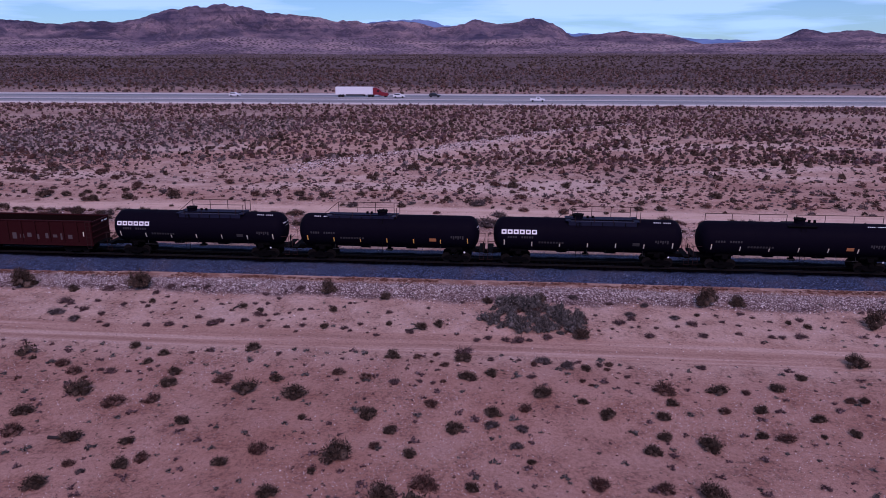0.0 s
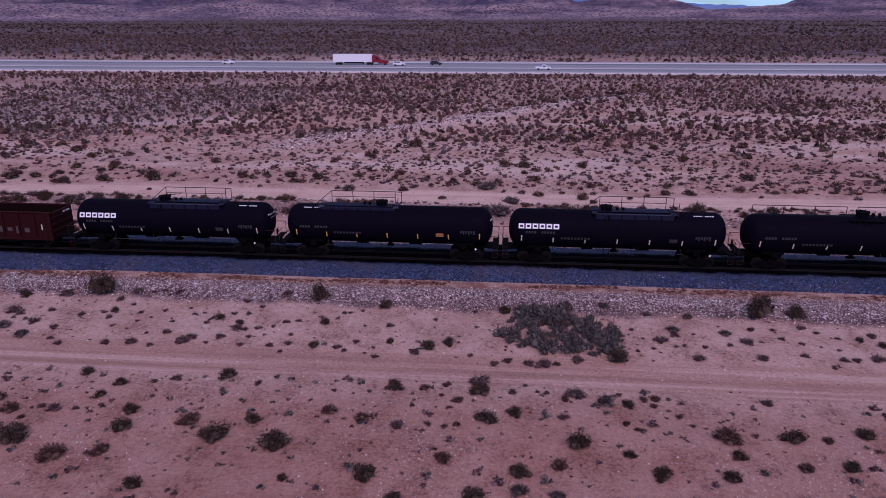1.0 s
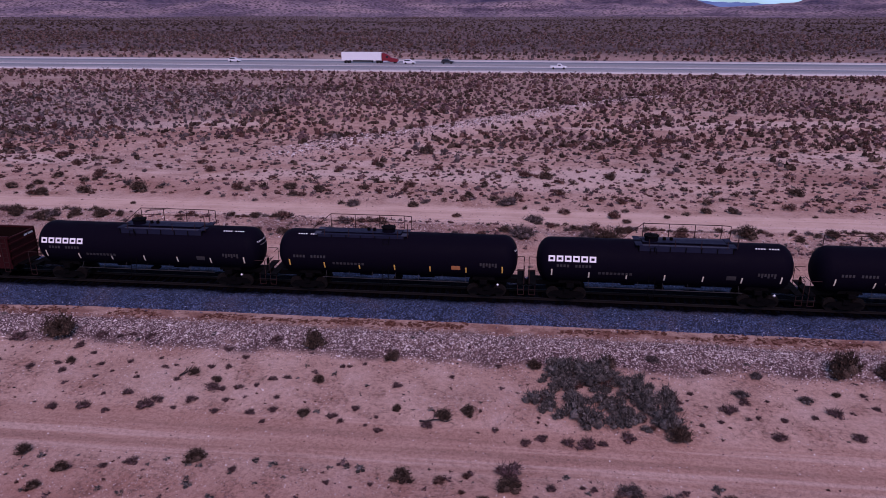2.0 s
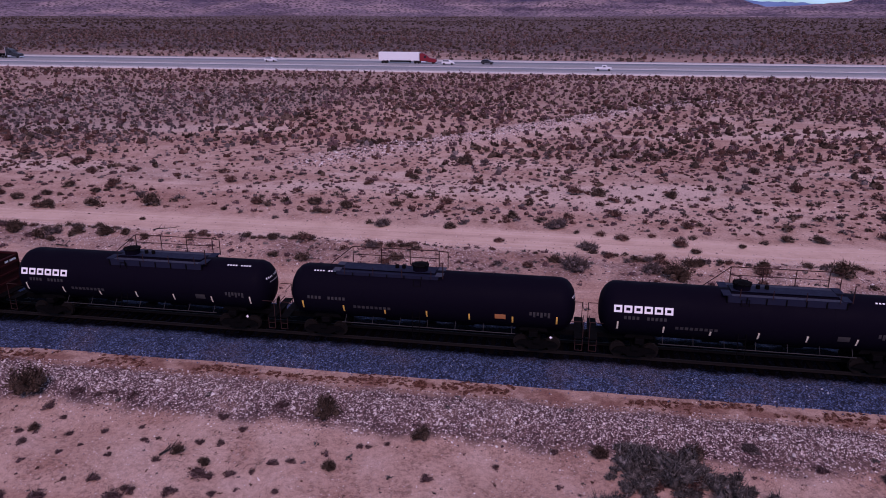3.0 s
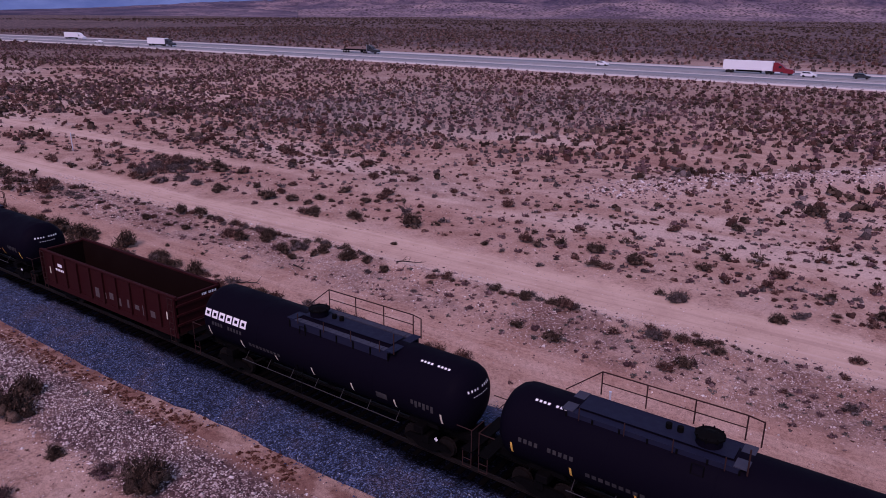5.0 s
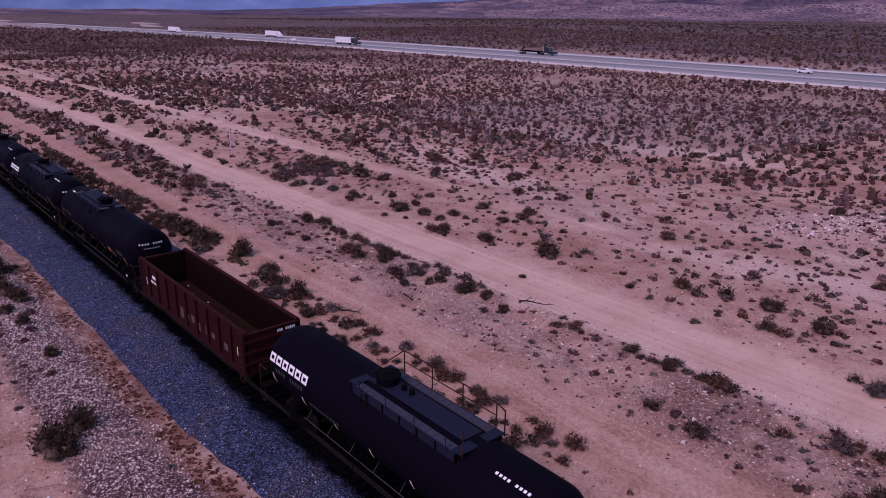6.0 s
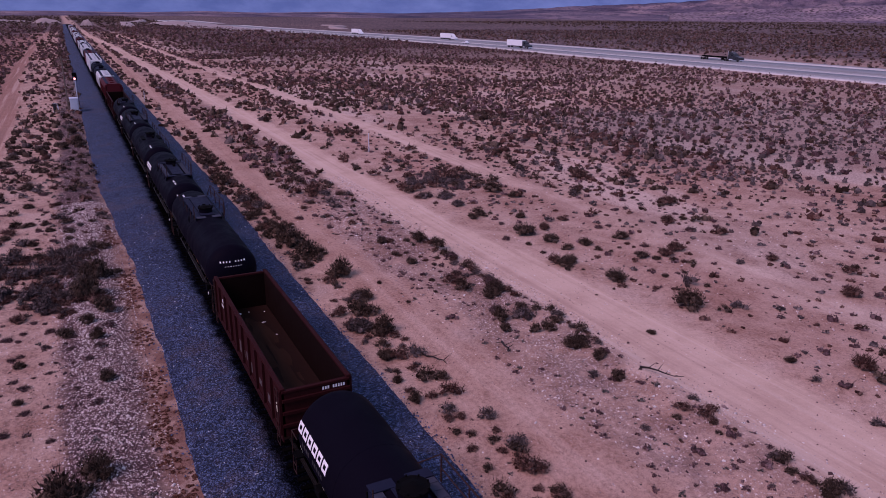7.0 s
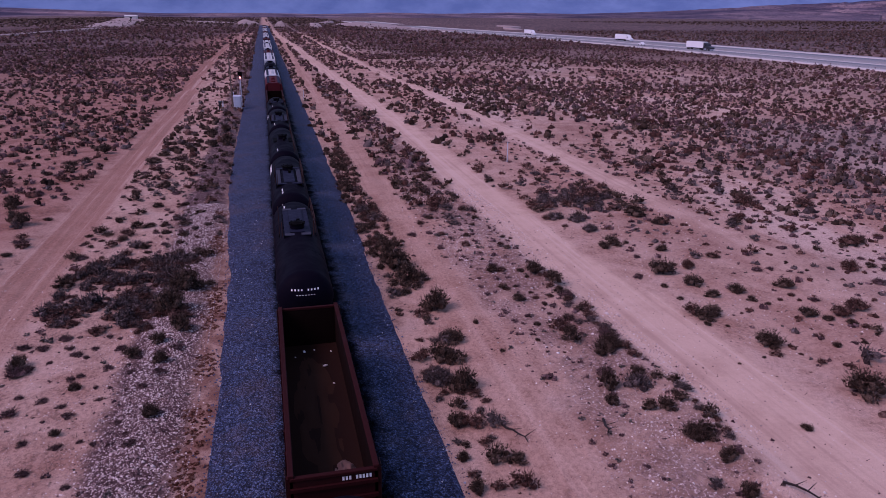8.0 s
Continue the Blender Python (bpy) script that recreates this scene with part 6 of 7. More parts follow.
# small tufts close to the line
near = np.concatenate([spread(-75, 45, -44, 20, 1.25, 0.07, 0.30, 0.8), spread(-30, 34, -38, -20, 1.6, 0.12, 0.42, 1.0),
                       spread(-110, -56, -15.8, -8.2, 1.1, 0.14, 0.5, 0.9), spread(-80, 36, 11.2, 18.8, 0.95, 0.08, 0.36, 0.9), spread(26, 45, -15.8, -8.6, 1.2, 0.14, 0.42, 1.0)])
near = thinned(near, -56, 26, -16, -8.5, 0.3)
brown, grey = split(near, 0.55)
merged("dry_tufts", "small dry mauve tufts on the soil", brown, low, TUFTLEAF)
merged("grey_tufts", "small grey tufts on the soil", grey, low, GREYSAGE)
beyond = spread(-120, 60, 25, 64, 1.15, 0.1, 0.42, 0.9)
brown, grey = split(beyond, 0.5)
merged("dry_tufts", "dry brown tufts past the dirt road", brown, bit, BROWNLEAF)
merged("grey_tufts", "grey tufts past the dirt road", grey, bit, SAGE)
merged("dark_tufts", "small mauve brush scattered past the railway", np.concatenate([spread(-115, 45, 25, 64, 2.0, 0.16, 0.5, 1.0), spread(-80, 40, 11, 19, 1.8, 0.14, 0.4, 1.0)]), bit, TUFTLEAF)
speck = [leaf_cloud(9, 0.4, 0.5, rng, 1, 0.9, 4) for _ in range(6)]
tiny = spread(-72, 40, -42, 36, 0.85, 0.04, 0.15, 0.8)
brown, grey = split(tiny, 0.6)
merged("dry_tufts", "tiny dry sprigs dotted over the soil", brown, speck, BROWNLEAF)
merged("grey_tufts", "tiny grey sprigs dotted over the soil", grey, speck, SAGE)
# middle-sized bushes
wx = np.arange(-90, 34, 0.42) + rng.uniform(-0.3, 0.3, 296)
WINDROW = np.stack([wx, road_mid(wx) - 3.3 + 0.4 * vnoise(wx, wx * 0, 7, 8) + rng.normal(0, 0.32, 296), rng.uniform(0.15, 0.6, 296)], 1)
WINDROW = WINDROW[vnoise(wx, wx * 0 + 3, 4.5, 23) + 0.6 * vnoise(wx, wx * 0, 1.6, 24) > -0.25]
side = np.concatenate([spread(-75, 45, 12, 64, 2.7, 0.28, 0.85, 0.75), spread(-112, -22, 5.9, 8.0, 0.85, 0.3, 0.75, 1.0), WINDROW, spread(-200, -25, -60, -20, 2.5, 0.3, 1.0, 0.9), spread(28, 70, -60, -20, 3.0, 0.3, 0.9, 0.8),
                       spread(-25, 28, -60, -37, 3.0, 0.3, 0.9, 0.8), spread(-190, -75, 5, 62, 2.0, 0.3, 1.05, 1.0), spread(-200, -62, -16, -5.5, 1.6, 0.2, 0.9, 0.95),
                       spread(45, 110, 5, 62, 3.0, 0.3, 0.9, 0.8)])
by_line = (side[:, 0] > -78) & (side[:, 0] < 34) & (side[:, 1] > -20) & (side[:, 1] < 27)
middle = ~by_line & (side[:, 1] < 42) & (side[:, 0] > -110)
for some, clouds_, where in ((side[by_line], close, "beside the line"), (side[middle], fine, "over the desert"), (side[~by_line & ~middle], mid, "farther out")):
    green, rest_ = split(some, 0.45)
    brown, grey = split(rest_, 0.65)
    merged("scrub", "scattered dark creosote scrub " + where, green, clouds_, LEAF)
    merged("scrub", "scattered brown dry scrub " + where, brown, clouds_, BROWNLEAF)
    merged("scrub", "scattered grey sage scrub " + where, grey, clouds_, SAGE)
gx = rng.uniform(-85, 40, 4200)
grass = np.stack([gx, -bed_edge(gx) - 0.85 + 0.33 * rng.normal(size=4200), rng.uniform(0.06, 0.19, 4200)], 1)
grass = grass[vnoise(grass[:, 0], grass[:, 1], 3.0, 77) > -0.05]
merged("dry_grass", "reddish dry grass at the toe of the ballast", grass, bit, WEED, (0.5, 0.8))
# verge clumps: two dense grey sage patches
patch = spread(2.2, 10.6, -15.9, -7.6, 0.70, 0.3, 0.95, 9.0)
wave = 0.5 * vnoise(patch[:, 0], patch[:, 1], 2, 4)
patch = patch[(patch[:, 1] < -8.6 - 0.3 * (patch[:, 0] - 2.4) + wave) & (patch[:, 1] > -15.3 + wave) & (patch[:, 0] > 2.7 + wave) & (patch[:, 0] < 9.9 + wave)]
west = np.stack([rng.uniform(-69, -56, 150), rng.uniform(-15.5, -6.8, 150), rng.uniform(0.25, 0.85, 150)], 1)
west = west[west[:, 1] < -6.5 - 0.05 * (west[:, 0] + 69)]
north = np.stack([rng.normal(-77, 2.9, 44), rng.normal(27.6, 1.9, 44), rng.uniform(0.25, 0.75, 44)], 1)
merged("sage_patch", "dense patch of grey-green sage brush", patch, dense, GREYSAGE, (0.6, 1.7))
merged("sage_patch", "grey and mauve brush in loose patches", np.concatenate([west[::2], north]), dense, SAGE, (0.7, 1.4))
merged("sage_patch", "dark low brush among the sage", np.concatenate([patch[::7] * (1, 1, 0.8) + (0.3, 0.2, 0), west * (1, 1, 0.85) + (0.2, 0.3, 0)]), dense, BROWNLEAF, (0.6, 0.9))
grey = np.concatenate([spread(-190, 120, 62, 120, 2.4, 0.15, 0.5, 0.9), spread(-122, -46, 50, 146, 1.6, 0.2, 0.6, 0.95)])
merged("grey_tufts", "grey tufts among the far scrub", grey, coarse, SAGE)
# the wide scrub up to the highway
scrub = np.concatenate([spread(-200, -85, 11, 19, 1.3, 0.25, 0.75, 1.0), spread(-200, -110, 26, 62, 1.8, 0.25, 0.75, 1.0), spread(-260, -88, -70, -21, 1.7, 0.3, 0.8, 1.0),
                        spread(-190, 100, 58, 120, 1.55, 0.32, 0.88, 1.05), spread(-420, -190, -150, 120, 2.15, 0.4, 1.0, 1.1)])
hole = ((scrub[:, 0] + 84) / 38) ** 2 + ((scrub[:, 1] - 98) / 48) ** 2 < 0.9
scrub = scrub[~hole | (rng.uniform(0, 1, len(scrub)) < 0.4)]
green, rest_ = split(scrub, 0.42)
brown, grey = split(rest_, 0.5)
merged("scrub", "wide desert scrub of dark creosote", green, mid, LEAF)
merged("scrub", "wide desert scrub of mauve dry bushes", grey, mid, TUFTLEAF)
merged("scrub", "wide desert scrub of dry brown bushes", brown, mid, BROWNLEAF)
scrub = np.concatenate([spread(-420, 200, 120, 198, 1.8, 0.32, 0.9, 1.1), spread(-900, -420, -220, 190, 3.9, 0.7, 1.6, 1.1), spread(-420, -60, -220, -60, 4.0, 0.6, 1.3, 0.9)])
green, rest_ = split(scrub, 0.4)
brown, grey = split(rest_, 0.5)
merged("scrub", "distant dark creosote scrub", green, coarse, LEAF)
merged("scrub", "distant mauve dry scrub", grey, coarse, TUFTLEAF)
merged("scrub", "distant dry brown scrub", brown, coarse, BROWNLEAF)
far_plain = spread(-1500, 1100, 620, 2500, 12.0, 1.2, 2.8, 1.0)
far_plain = far_plain[rng.uniform(0, 1, len(far_plain)) > 0.92 * ease(far_plain[:, 1], 700, 2300)]
merged("scrub", "far creosote plain below the mountains", far_plain, haze, LEAF)
merged("scrub", "dark scrub on the western plain", spread(-2000, -900, -420, 150, 9.0, 1.2, 2.8, 1.0), haze, LEAF)
plain_scrub = spread(-700, 400, 256, 620, 3.9, 0.6, 1.4, 1.1)
green, rest_ = split(plain_scrub, 0.45)
brown, grey = split(rest_, 0.5)
merged("scrub", "dark creosote plain past the highway", green, coarse, LEAF)
merged("scrub", "dry brown scrub past the highway", brown, coarse, BROWNLEAF)
merged("scrub", "grey sage scrub past the highway", grey, coarse, SAGE)


def stone_mesh(gen):
    v = np.array([(1, 0, 0), (-1, 0, 0), (0, 1, 0), (0, -1, 0), (0, 0, 1), (0, 0, -1)], float) * gen.uniform(0.6, 1.2, (6, 1)) + gen.uniform(-0.25, 0.25, (6, 3))
    f = np.array([(0, 2, 4), (2, 1, 4), (1, 3, 4), (3, 0, 4), (2, 0, 5), (1, 2, 5), (3, 1, 5), (0, 3, 5)])
    return v * (1, 0.8, 0.65), f


def chip_mesh(gen):
    v = np.array([(1, 0, -0.4), (-0.6, 0.9, -0.4), (-0.6, -0.9, -0.4), (0, 0, 0.7)]) * gen.uniform(0.7, 1.2, (4, 1))
    return v, np.array([(0, 1, 3), (1, 2, 3), (2, 0, 3)])


def stones(name, label, spots, material, shape=stone_mesh):
    kinds = [shape(rng) for _ in range(8)]
    ob = merged(name, label, spots, kinds, material, sink=-0.006)
    ob["category"] = "stones"
    return ob


n = 15000
y = np.where(rng.uniform(0, 1, n) < 0.72, rng.normal(-7.6, 0.95, n), rng.normal(14.5, 2.2, n))
y = np.where((np.abs(y) < 5.3), -7.4, y)
stones("loose_stones", "pale and brown loose stones along the bank", np.stack([rng.uniform(-85, 42, n), y, 0.032 + 0.10 * rng.uniform(0, 1, n) ** 3.5], 1), STONE)
n = 900
y = np.where(rng.uniform(0, 1, n) < 0.5, rng.normal(-7.9, 0.9, n), rng.uniform(11.5, 18.8, n))
stones("loose_stones", "larger pale rocks lying along the line", np.stack([rng.uniform(-85, 42, n), y, 0.07 + 0.12 * rng.uniform(0, 1, n) ** 3], 1), STONE)
n = 44000
y = rng.uniform(11.2, 19.0, n)
x = rng.uniform(-85, 42, n)
keep = vnoise(x, y, 5, 31) + 0.5 * vnoise(x, y, 1.8, 32) + rng.uniform(-0.5, 0.5, n) > 0.0
stones("loose_stones", "pale gravel strewn south of the dirt road", np.stack([x, y, 0.028 + 0.065 * rng.uniform(0, 1, n) ** 3], 1)[keep], PALESTONE, chip_mesh)
n = 5200
y = rng.uniform(46, 128, n)
x = (0.62 * y - 53.4) / 0.785 + rng.normal(0, 2.6, n)
stones("loose_stones", "pale broken rock heaped along a low ridge", np.stack([x, y, 0.08 + 0.24 * rng.uniform(0, 1, n) ** 2.5], 1), STONE)
n = 72000
stones("loose_stones", "fine broken stone along the bank", np.stack([rng.uniform(-85, 42, n), np.minimum(rng.normal(-7.3, 1.05, n), -5.2), 0.034 + 0.062 * rng.uniform(0, 1, n) ** 2], 1), STONE, chip_mesh)
n = 95000
x, y = rng.uniform(-58, 40, n), rng.uniform(-41, -9.5, n)
keep = vnoise(x, y, 4.5, 35) + 0.7 * vnoise(x, y, 1.5, 36) + rng.uniform(-0.7, 0.7, n) > 0.25
keep &= np.abs(y - south_mid(x)) > 1.7
stones("loose_stones", "pale grit strewn in patches over the soil", np.stack([x, y, 0.022 + 0.04 * rng.uniform(0, 1, n) ** 2.5], 1)[keep], PALESTONE, chip_mesh)
blade = [leaf_cloud(7, 0.5, 0.8, rng, 1, 0.3, 4, 0.9) for _ in range(6)]
x, y = rng.uniform(-50, 36, 9000), rng.uniform(-41, -10, 9000)
keep = (vnoise(x, y, 5, 37) + rng.uniform(-0.6, 0.6, 9000) > 0.2) & (np.abs(y - south_mid(x)) > 1.8)
merged("dry_grass", "short pale dry stubble between the bushes", np.stack([x, y, rng.uniform(0.05, 0.13, 9000)], 1)[keep], blade, STRAW)
n = 24000
x, y = rng.uniform(-85, 42, n), rng.uniform(23.5, 60, n)
keep = vnoise(x, y, 7, 38) + 0.6 * vnoise(x, y, 2.2, 39) + rng.uniform(-0.6, 0.6, n) > 0.3
stones("loose_stones", "pale stones strewn past the dirt road", np.stack([x, y, 0.035 + 0.10 * rng.uniform(0, 1, n) ** 3], 1)[keep], PALESTONE, chip_mesh)
n = 26000
stones("loose_stones", "small pebbles strewn over the soil", np.stack([rng.uniform(-70, 40, n), rng.uniform(-40, 34, n), 0.026 + 0.065 * rng.uniform(0, 1, n) ** 4], 1), STONE, chip_mesh)


def ballast_stones():
    n = 42000
    x, u = rng.uniform(-80, 36, n), rng.uniform(-1, 1, n)
    y = np.where(rng.uniform(0, 1, n) < 0.12, np.where(u < 0, -bed_edge(x), bed_edge_north(x)) + 0.3 * rng.normal(size=n), u * 5.6)
    a = np.abs(y)
    edge = np.where(y < 0, bed_edge(x), bed_edge_north(x))
    keep = ((y < TRACK_Y - 2.1) | (y > TRACK_Y + 3.1)) & (a < edge + 0.9 * rng.uniform(0, 1, n) ** 4)
    x, y, a, edge = x[keep], y[keep], a[keep], edge[keep]
    kinds = [chip_mesh(rng) for _ in range(6)]
    z = 0.70 - 0.32 * np.clip((a - 2.3) / (edge - 2.3), 0, 1.1)
    pick = rng.integers(0, 6, len(x))
    r = 0.03 + 0.04 * rng.uniform(0, 1, len(x)) ** 2
    vs, fs, base = [], [], 0
    for k, (v, f) in enumerate(kinds):
        m = pick == k
        w = v[None] * r[m][:, None, None] + np.stack([x[m], y[m], z[m] + 0.02], 1)[:, None]
        vs.append(w.reshape(-1, 3))
        fs.append((f[None] + (np.arange(m.sum()) * 4)[:, None, None]).reshape(-1, 3) + base)
        base += m.sum() * 4
    tagged(new("ballast_stones", mesh_of("ballast_stones", np.concatenate(vs), np.concatenate(fs), GRAVEL)), "blue-grey crushed ballast stones", "stones", kind="stuff")


ballast_stones()


def dead_branch(x, y, length, turn_, wood=CHARRED, thick=1.2):
    """A grey fallen branch with a few side twigs."""
    rnd = random.Random(int(x * 10))
    bm = bmnew()
    prev = Vector((0, 0, 0.06))
    for k in range(1, 6):
        nxt = Vector((length * k / 5, rnd.uniform(-0.12, 0.12), 0.06 + rnd.uniform(0, 0.12)))
        rod(bm, prev, nxt, thick * (0.06 - 0.008 * k), 6, thick * (0.052 - 0.008 * k))
        if k > 1:
            rod(bm, prev, prev + Vector((rnd.uniform(0.1, 0.4), rnd.uniform(-0.5, 0.5), rnd.uniform(0.1, 0.4))), 0.025, 5, 0.008)
        prev = nxt
    ob = part("dead_branch", bm, wood)
    ob.matrix_world = pose(x, y, float(land(x, y)), 0, 0, turn_)
    return tagged(ob, "dry grey fallen branch lying on soil", "branch")


for spot in ((-19.5, -31.6, 1.9, -5, CHARRED, 2.2), (-41.6, 8.2, 1.8, 20), (-40.6, 12.6, 1.5, -15), (-34.6, 17.2, 2.2, 30), (-3.2, -15.8, 1.6, 4), (-16.9, -12.8, 0.8, 60)):
    dead_branch(*spot)


# ---- vehicles on the highway ----
def wheel(thing, x, y, r=0.5, w=0.28):
    tyre = part("wheel", rod(bmnew(), (x, y - w / 2, r), (x, y + w / 2, r), r, 18), RUBBER, thing)
    part("rim", rod(bmnew(), (x, y - w / 2 - 0.01, r), (x, y + w / 2 + 0.01, r), r * 0.55, 12), WHEEL, tyre)


def tractor(thing, paint, x):
    """A long-nosed tractor unit whose nose ends at x."""
    bm = prism(bmnew(), [(x - 6.2, 1.0), (x - 6.2, 3.7), (x - 5.2, 3.85), (x - 3.6, 3.1), (x - 2.6, 2.1), (x - 0.3, 1.75), (x, 1.5), (x, 0.6), (x - 3.0, 0.6), (x - 3.2, 1.0)], -1.2, 1.2)
    cab = part("cab", bm, paint, thing)
    bm = cuboid(bmnew(), x - 3.55, x - 3.5, -1.05, 1.05, 2.2, 2.95)
    cuboid(bm, x - 4.6, x - 3.7, -1.215, -1.2, 2.1, 2.8)
    cuboid(bm, x - 4.6, x - 3.7, 1.2, 1.215, 2.1, 2.8)
    part("window", bm, GLASS, cab)
    part("bumper", cuboid(bmnew(), x - 0.2, x + 0.12, -1.2, 1.2, 0.35, 0.75, 0.05), CABINET, cab)
    for s in (-1, 1):
        part("exhaust_stack", rod(bmnew(), (x - 6.4, s * 1.0, 1.0), (x - 6.4, s * 1.0, 4.1), 0.09, 8), CABINET, cab)
        part("fuel_tank", rod(bmnew(), (x - 5.6, s * 0.95, 0.75), (x - 4.0, s * 0.95, 0.75), 0.32, 12), CABINET, cab)
    part("chassis", cuboid(bmnew(), x - 8.6, x - 3, -0.45, 0.45, 0.75, 1.0), FRAME, thing)
    for s in (-1, 1):
        for dx in (1.2, 6.6, 7.9):
            wheel(thing, x - dx, s * 1.0)


def semi(label, paint, m, box=True):
    thing = empty("semi_truck", label, "truck", "highway traffic")
    tractor(thing, paint, 11.0)
    if box:
        bm = cuboid(bmnew(), -10.8, 4.6, -1.28, 1.28, 1.15, 4.1, 0.04)
        box_ = part("trailer_box", bm, TRAILER, thing, "plain white box trailer")
        part("rear_door", cuboid(bmnew(), -10.86, -10.8, -1.2, 1.2, 1.25, 4.0), TRAILER, box_)
        part("side_skirt", cuboid(bmnew(), -6.5, 1.0, -1.2, -1.16, 0.6, 1.15), FRAME, box_)
    else:
        part("flat_deck", cuboid(bmnew(), -10.8, 4.6, -1.28, 1.28, 1.15, 1.4, 0.03), FRAME, thing, "dark flat deck")
        for k in range(3):
            x = -9.5 + 4.6 * k
            part("load", cuboid(bmnew(), x, x + 3.8, -1.1, 1.1, 1.4, 1.75, 0.05), FRAME, thing)
    part("landing_gear", cuboid(bmnew(), 0.9, 1.1, -0.9, 0.9, 0.3, 1.2), FRAME, thing)
    for s in (-1, 1):
        for dx in (-9.4, -8.1):
            wheel(thing, dx, s * 1.0)
    thing.matrix_world = m
    return thing


def car(label, paint, m, pickup=False):
    name = "pickup_truck" if pickup else "car"
    thing = empty(name, label, "pickup" if pickup else "car", "highway traffic")
    if pickup:
        out = [(-2.8, 0.5), (-2.8, 1.15), (-0.6, 1.15), (-0.35, 1.85), (0.75, 1.85), (1.35, 1.2), (2.7, 1.05), (2.85, 0.5)]
    else:
        out = [(-2.3, 0.4), (-2.3, 1.0), (-2.0, 1.55), (-1.4, 1.72), (0.3, 1.7), (1.1, 1.1), (2.2, 0.9), (2.35, 0.4)]
    body = part("body", prism(bmnew(), out, -0.92, 0.92), paint, thing)
    wx = (-0.3, 0.85) if pickup else (-1.9, 0.55)
    bm = prism(bmnew(), [(wx[0], 1.2), (wx[0] + 0.15, 1.6), (wx[1] - 0.4, 1.6), (wx[1], 1.2)], -0.935, 0.935)
    part("window", bm, GLASS, body)
    for s in (-1, 1):
        part("headlight", cuboid(bmnew(), 2.3, 2.42 if not pickup else 2.88, s * 0.8, s * 0.5, 0.68, 0.85), GLASS, body)
        for dx in ((-1.8, 1.8) if pickup else (-1.45, 1.45)):
            wheel(thing, dx, s * 0.85, 0.36, 0.22)
    thing.matrix_world = m
    return thing


def on_road(x, y):
    return pose(x, y, 0.30 if y > highway_mid(x) else 0.26)


semi("red long-nosed truck pulling a white box trailer", REDPAINT, on_road(-58, 234))
semi("dark flatbed truck on the highway", CARBLACK, on_road(-232, 236), box=False)
semi("dark truck with a white box trailer", CARBLACK, on_road(-352, 214))
semi("white truck far along the highway", CARWHITE, on_road(-470, 232))
semi("white truck near the bend of the highway", CARWHITE, on_road(-596, 212))
car("black sport utility car on the highway", CARBLACK, on_road(-28, 234))
car("small white car on the highway", CARWHITE, on_road(-42, 230))
car("white car following the red truck", CARWHITE, on_road(-112, 234))
car("white pickup truck parked at the roadside", CARWHITE, pose(12.9, 212, 0.26), pickup=True)
car("white pickup truck on the near lanes", CARWHITE, on_road(-405, 210), pickup=True)


# ---- lineside equipment ----
def signal_mast(x, y):
    z = float(land(x, y))
    thing = empty("signal_mast", "railway signal mast with a lit lamp and ladder", "railway signal", m=pose(x, y, z))
    part("mast", rod(bmnew(), (0, 0, -0.2), (0, 0, 6.4), 0.09, 10), CABINET, thing)
    head = part("signal_head", cuboid(bmnew(), 0.1, 0.2, -0.4, 0.4, 5.2, 6.6, 0.04), FRAME, thing, "black target board")
    n_ = Nodes("signal_lamp")
    n_.bsdf.inputs["Emission Color"].default_value, n_.bsdf.inputs["Emission Strength"].default_value = (1, 0.25, 0.2, 1), 9
    part("lamp", rod(bmnew(), (0.2, 0, 5.5), (0.3, 0, 5.5), 0.16, 12), n_.done((0.8, 0.3, 0.3), 0.3), head, "lit reddish lamp")
    bm = bmnew()
    ladder(bm, 0, -1, 0.2, 6.0, 0.35, 0.2)
    part("ladder", bm, CABINET, thing)
    return thing


def cabinet(x, y, w, h, material, label):
    z = float(land(x, y))
    thing = empty("equipment_cabinet", label, "cabinet", m=pose(x, y, z))
    part("body", cuboid(bmnew(), -w, w, -0.6 * w, 0.6 * w, 0.15, h, 0.04), material, thing)
    part("plinth", cuboid(bmnew(), -w - 0.1, w + 0.1, -0.6 * w - 0.1, 0.6 * w + 0.1, -0.2, 0.15), SHOULDER, thing)
    part("roof", cuboid(bmnew(), -w - 0.06, w + 0.06, -0.6 * w - 0.06, 0.6 * w + 0.06, h, h + 0.07, 0.02), material, thing)
    part("door", cuboid(bmnew(), w, w + 0.03, -0.5 * w, 0.5 * w, 0.3, h - 0.1), material, thing)


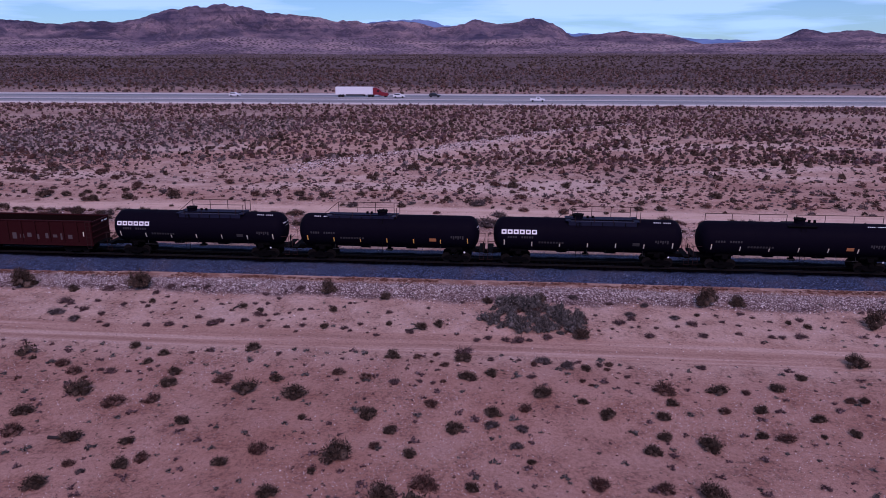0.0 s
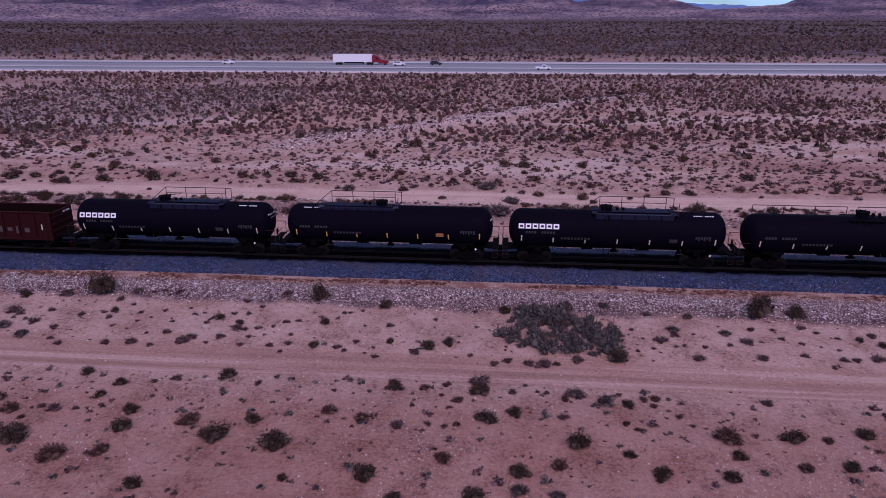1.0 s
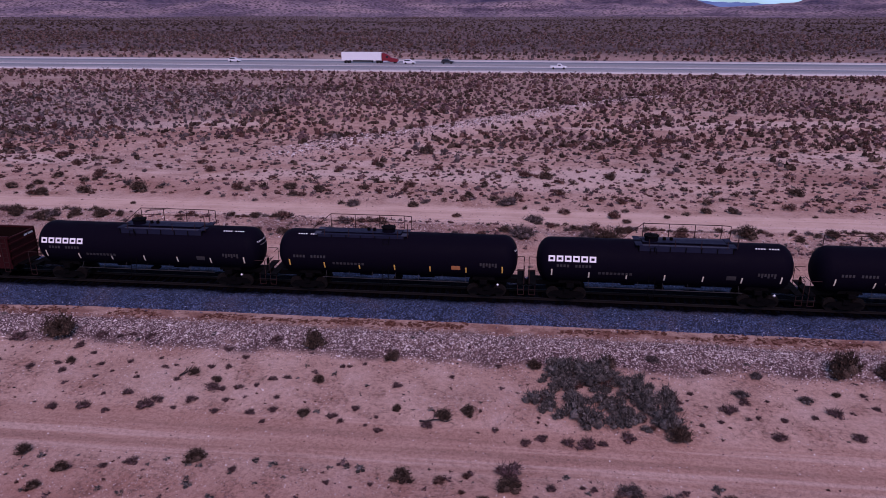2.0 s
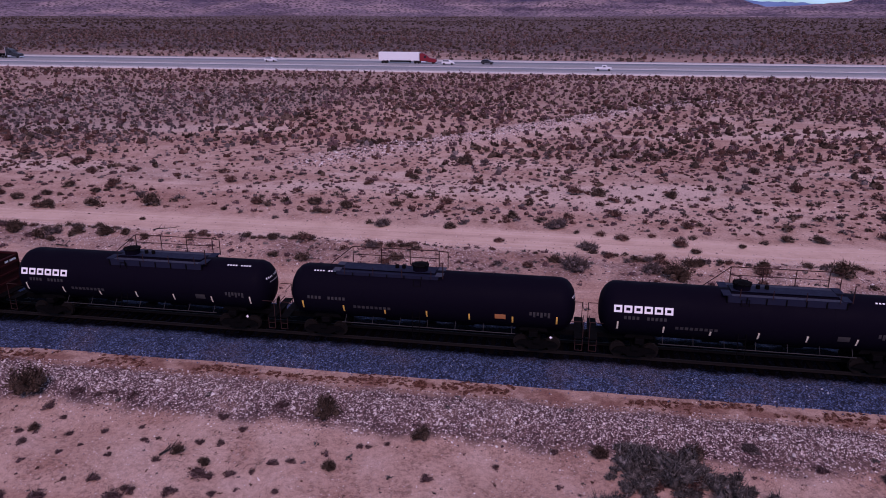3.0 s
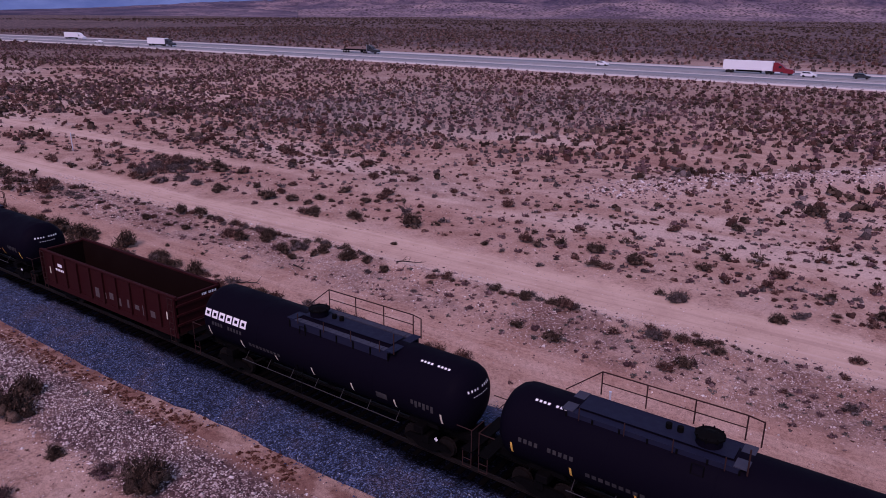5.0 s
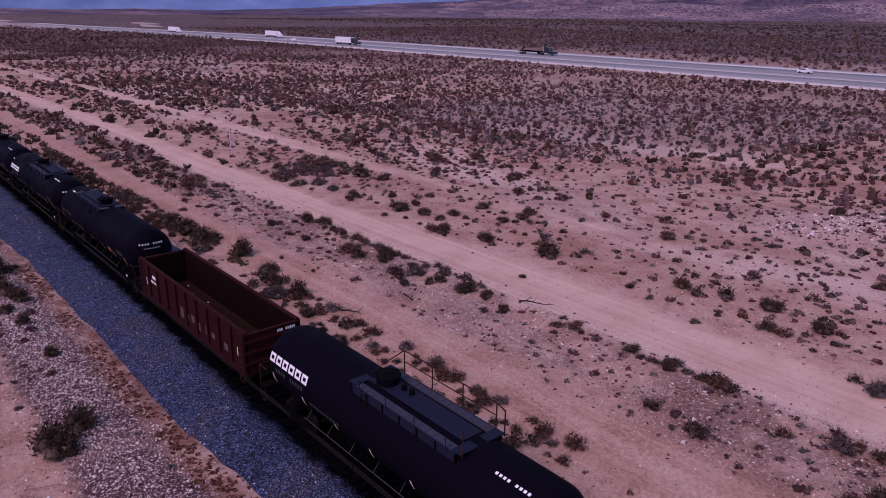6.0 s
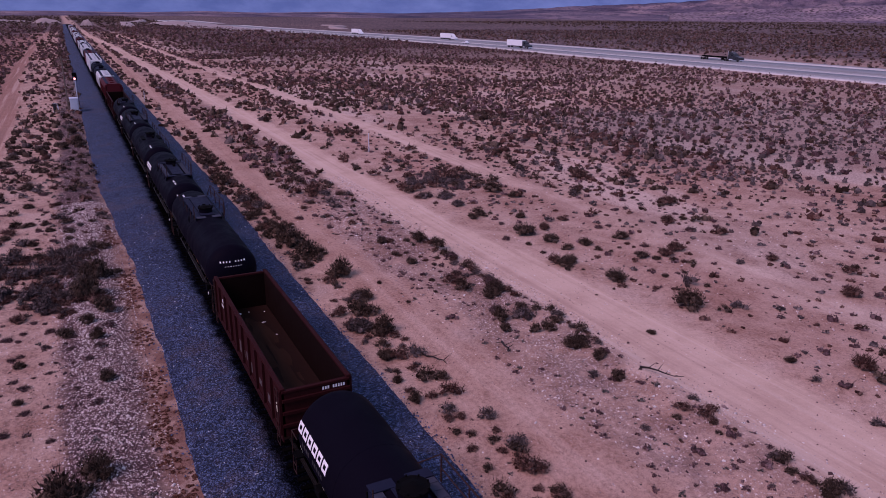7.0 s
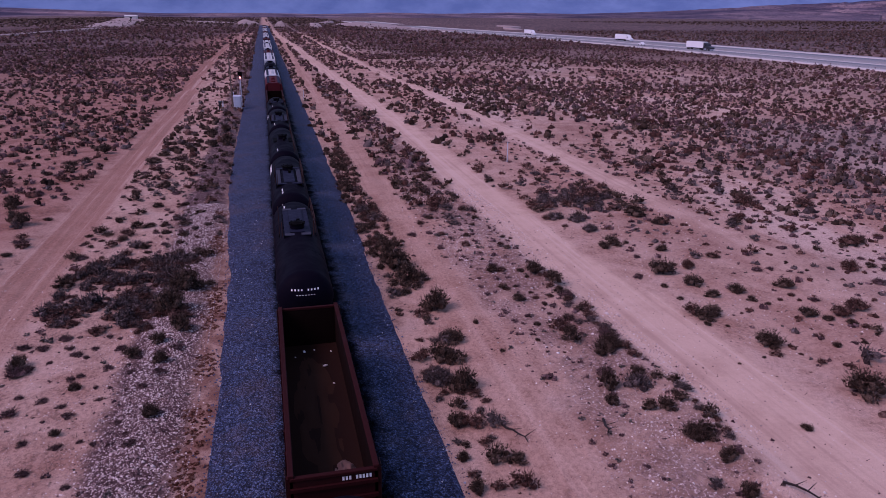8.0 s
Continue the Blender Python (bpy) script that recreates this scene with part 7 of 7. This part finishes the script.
signal_mast(-160.8, -5.9)
cabinet(-157, -6.6, 1.1, 2.3, CABINET, "silver signalling cabinet beside the track")
cabinet(-163, -6.8, 0.6, 1.6, CABINET, "small silver signalling cabinet")
cabinet(-157.3, -9.8, 0.4, 1.5, CARBLACK, "small dark equipment cabinet by a fence")


def pole(x, y, h, label, material=POLEWOOD, arm=True):
    thing = empty("utility_pole" if arm else "marker_post", label, "pole" if arm else "post", m=pose(x, y, float(land(x, y))))
    part("shaft", rod(bmnew(), (0, 0, -0.3), (0, 0, h), 0.14 if arm else 0.06, 8, 0.1 if arm else 0.055), material, thing)
    if arm:
        part("crossarm", cuboid(bmnew(), -0.06, 0.06, -0.9, 0.9, h - 0.6, h - 0.45), material, thing)
    else:
        part("cap", rod(bmnew(), (0, 0, h), (0, 0, h + 0.03), 0.07, 8), material, thing)


pole(-158.4, -7.6, 9.5, "tall thin weathered wooden utility pole")
for x, y, h in ((-97.0, 26.8, 2.4), (-165.9, -7.6, 2.2), (-167.5, 6.2, 2.2), (-13.5, 6.7, 1.6), (-160, -9.4, 1.3), (-155, -9.2, 1.3)):
    pole(x, y, h, "white marker post beside the track", CABINET, arm=False)


def tower(x, y, h=26):
    thing = empty("power_tower", "thin steel power line tower on the plain", "tower", "power line towers", pose(x, y, float(land(x, y)) - 0.5))
    bm = bmnew()
    for s in (-1, 1):
        for q in (-1, 1):
            rod(bm, (s * 2.4, q * 2.4, 0), (s * 0.5, q * 0.5, h), 0.13, 4)
    for k in range(6):
        z, w = h * k / 6, 2.4 - 1.9 * k / 6
        z2, w2 = h * (k + 1) / 6, 2.4 - 1.9 * (k + 1) / 6
        for s in (-1, 1):
            rod(bm, (-w, s * w, z), (w2, s * w2, z2), 0.06, 4)
            rod(bm, (s * w, w, z), (s * w2, -w2, z2), 0.06, 4)
    part("lattice", bm, GREYSTEEL, thing)
    for z in (h * 0.72, h * 0.86, h * 0.98):
        part("arm", cuboid(bmnew(), -5, 5, -0.12, 0.12, z, z + 0.2), GREYSTEEL, thing)


for k in range(8):
    tower(-1750 + 420 * k, 1650 + 60 * (k % 2))
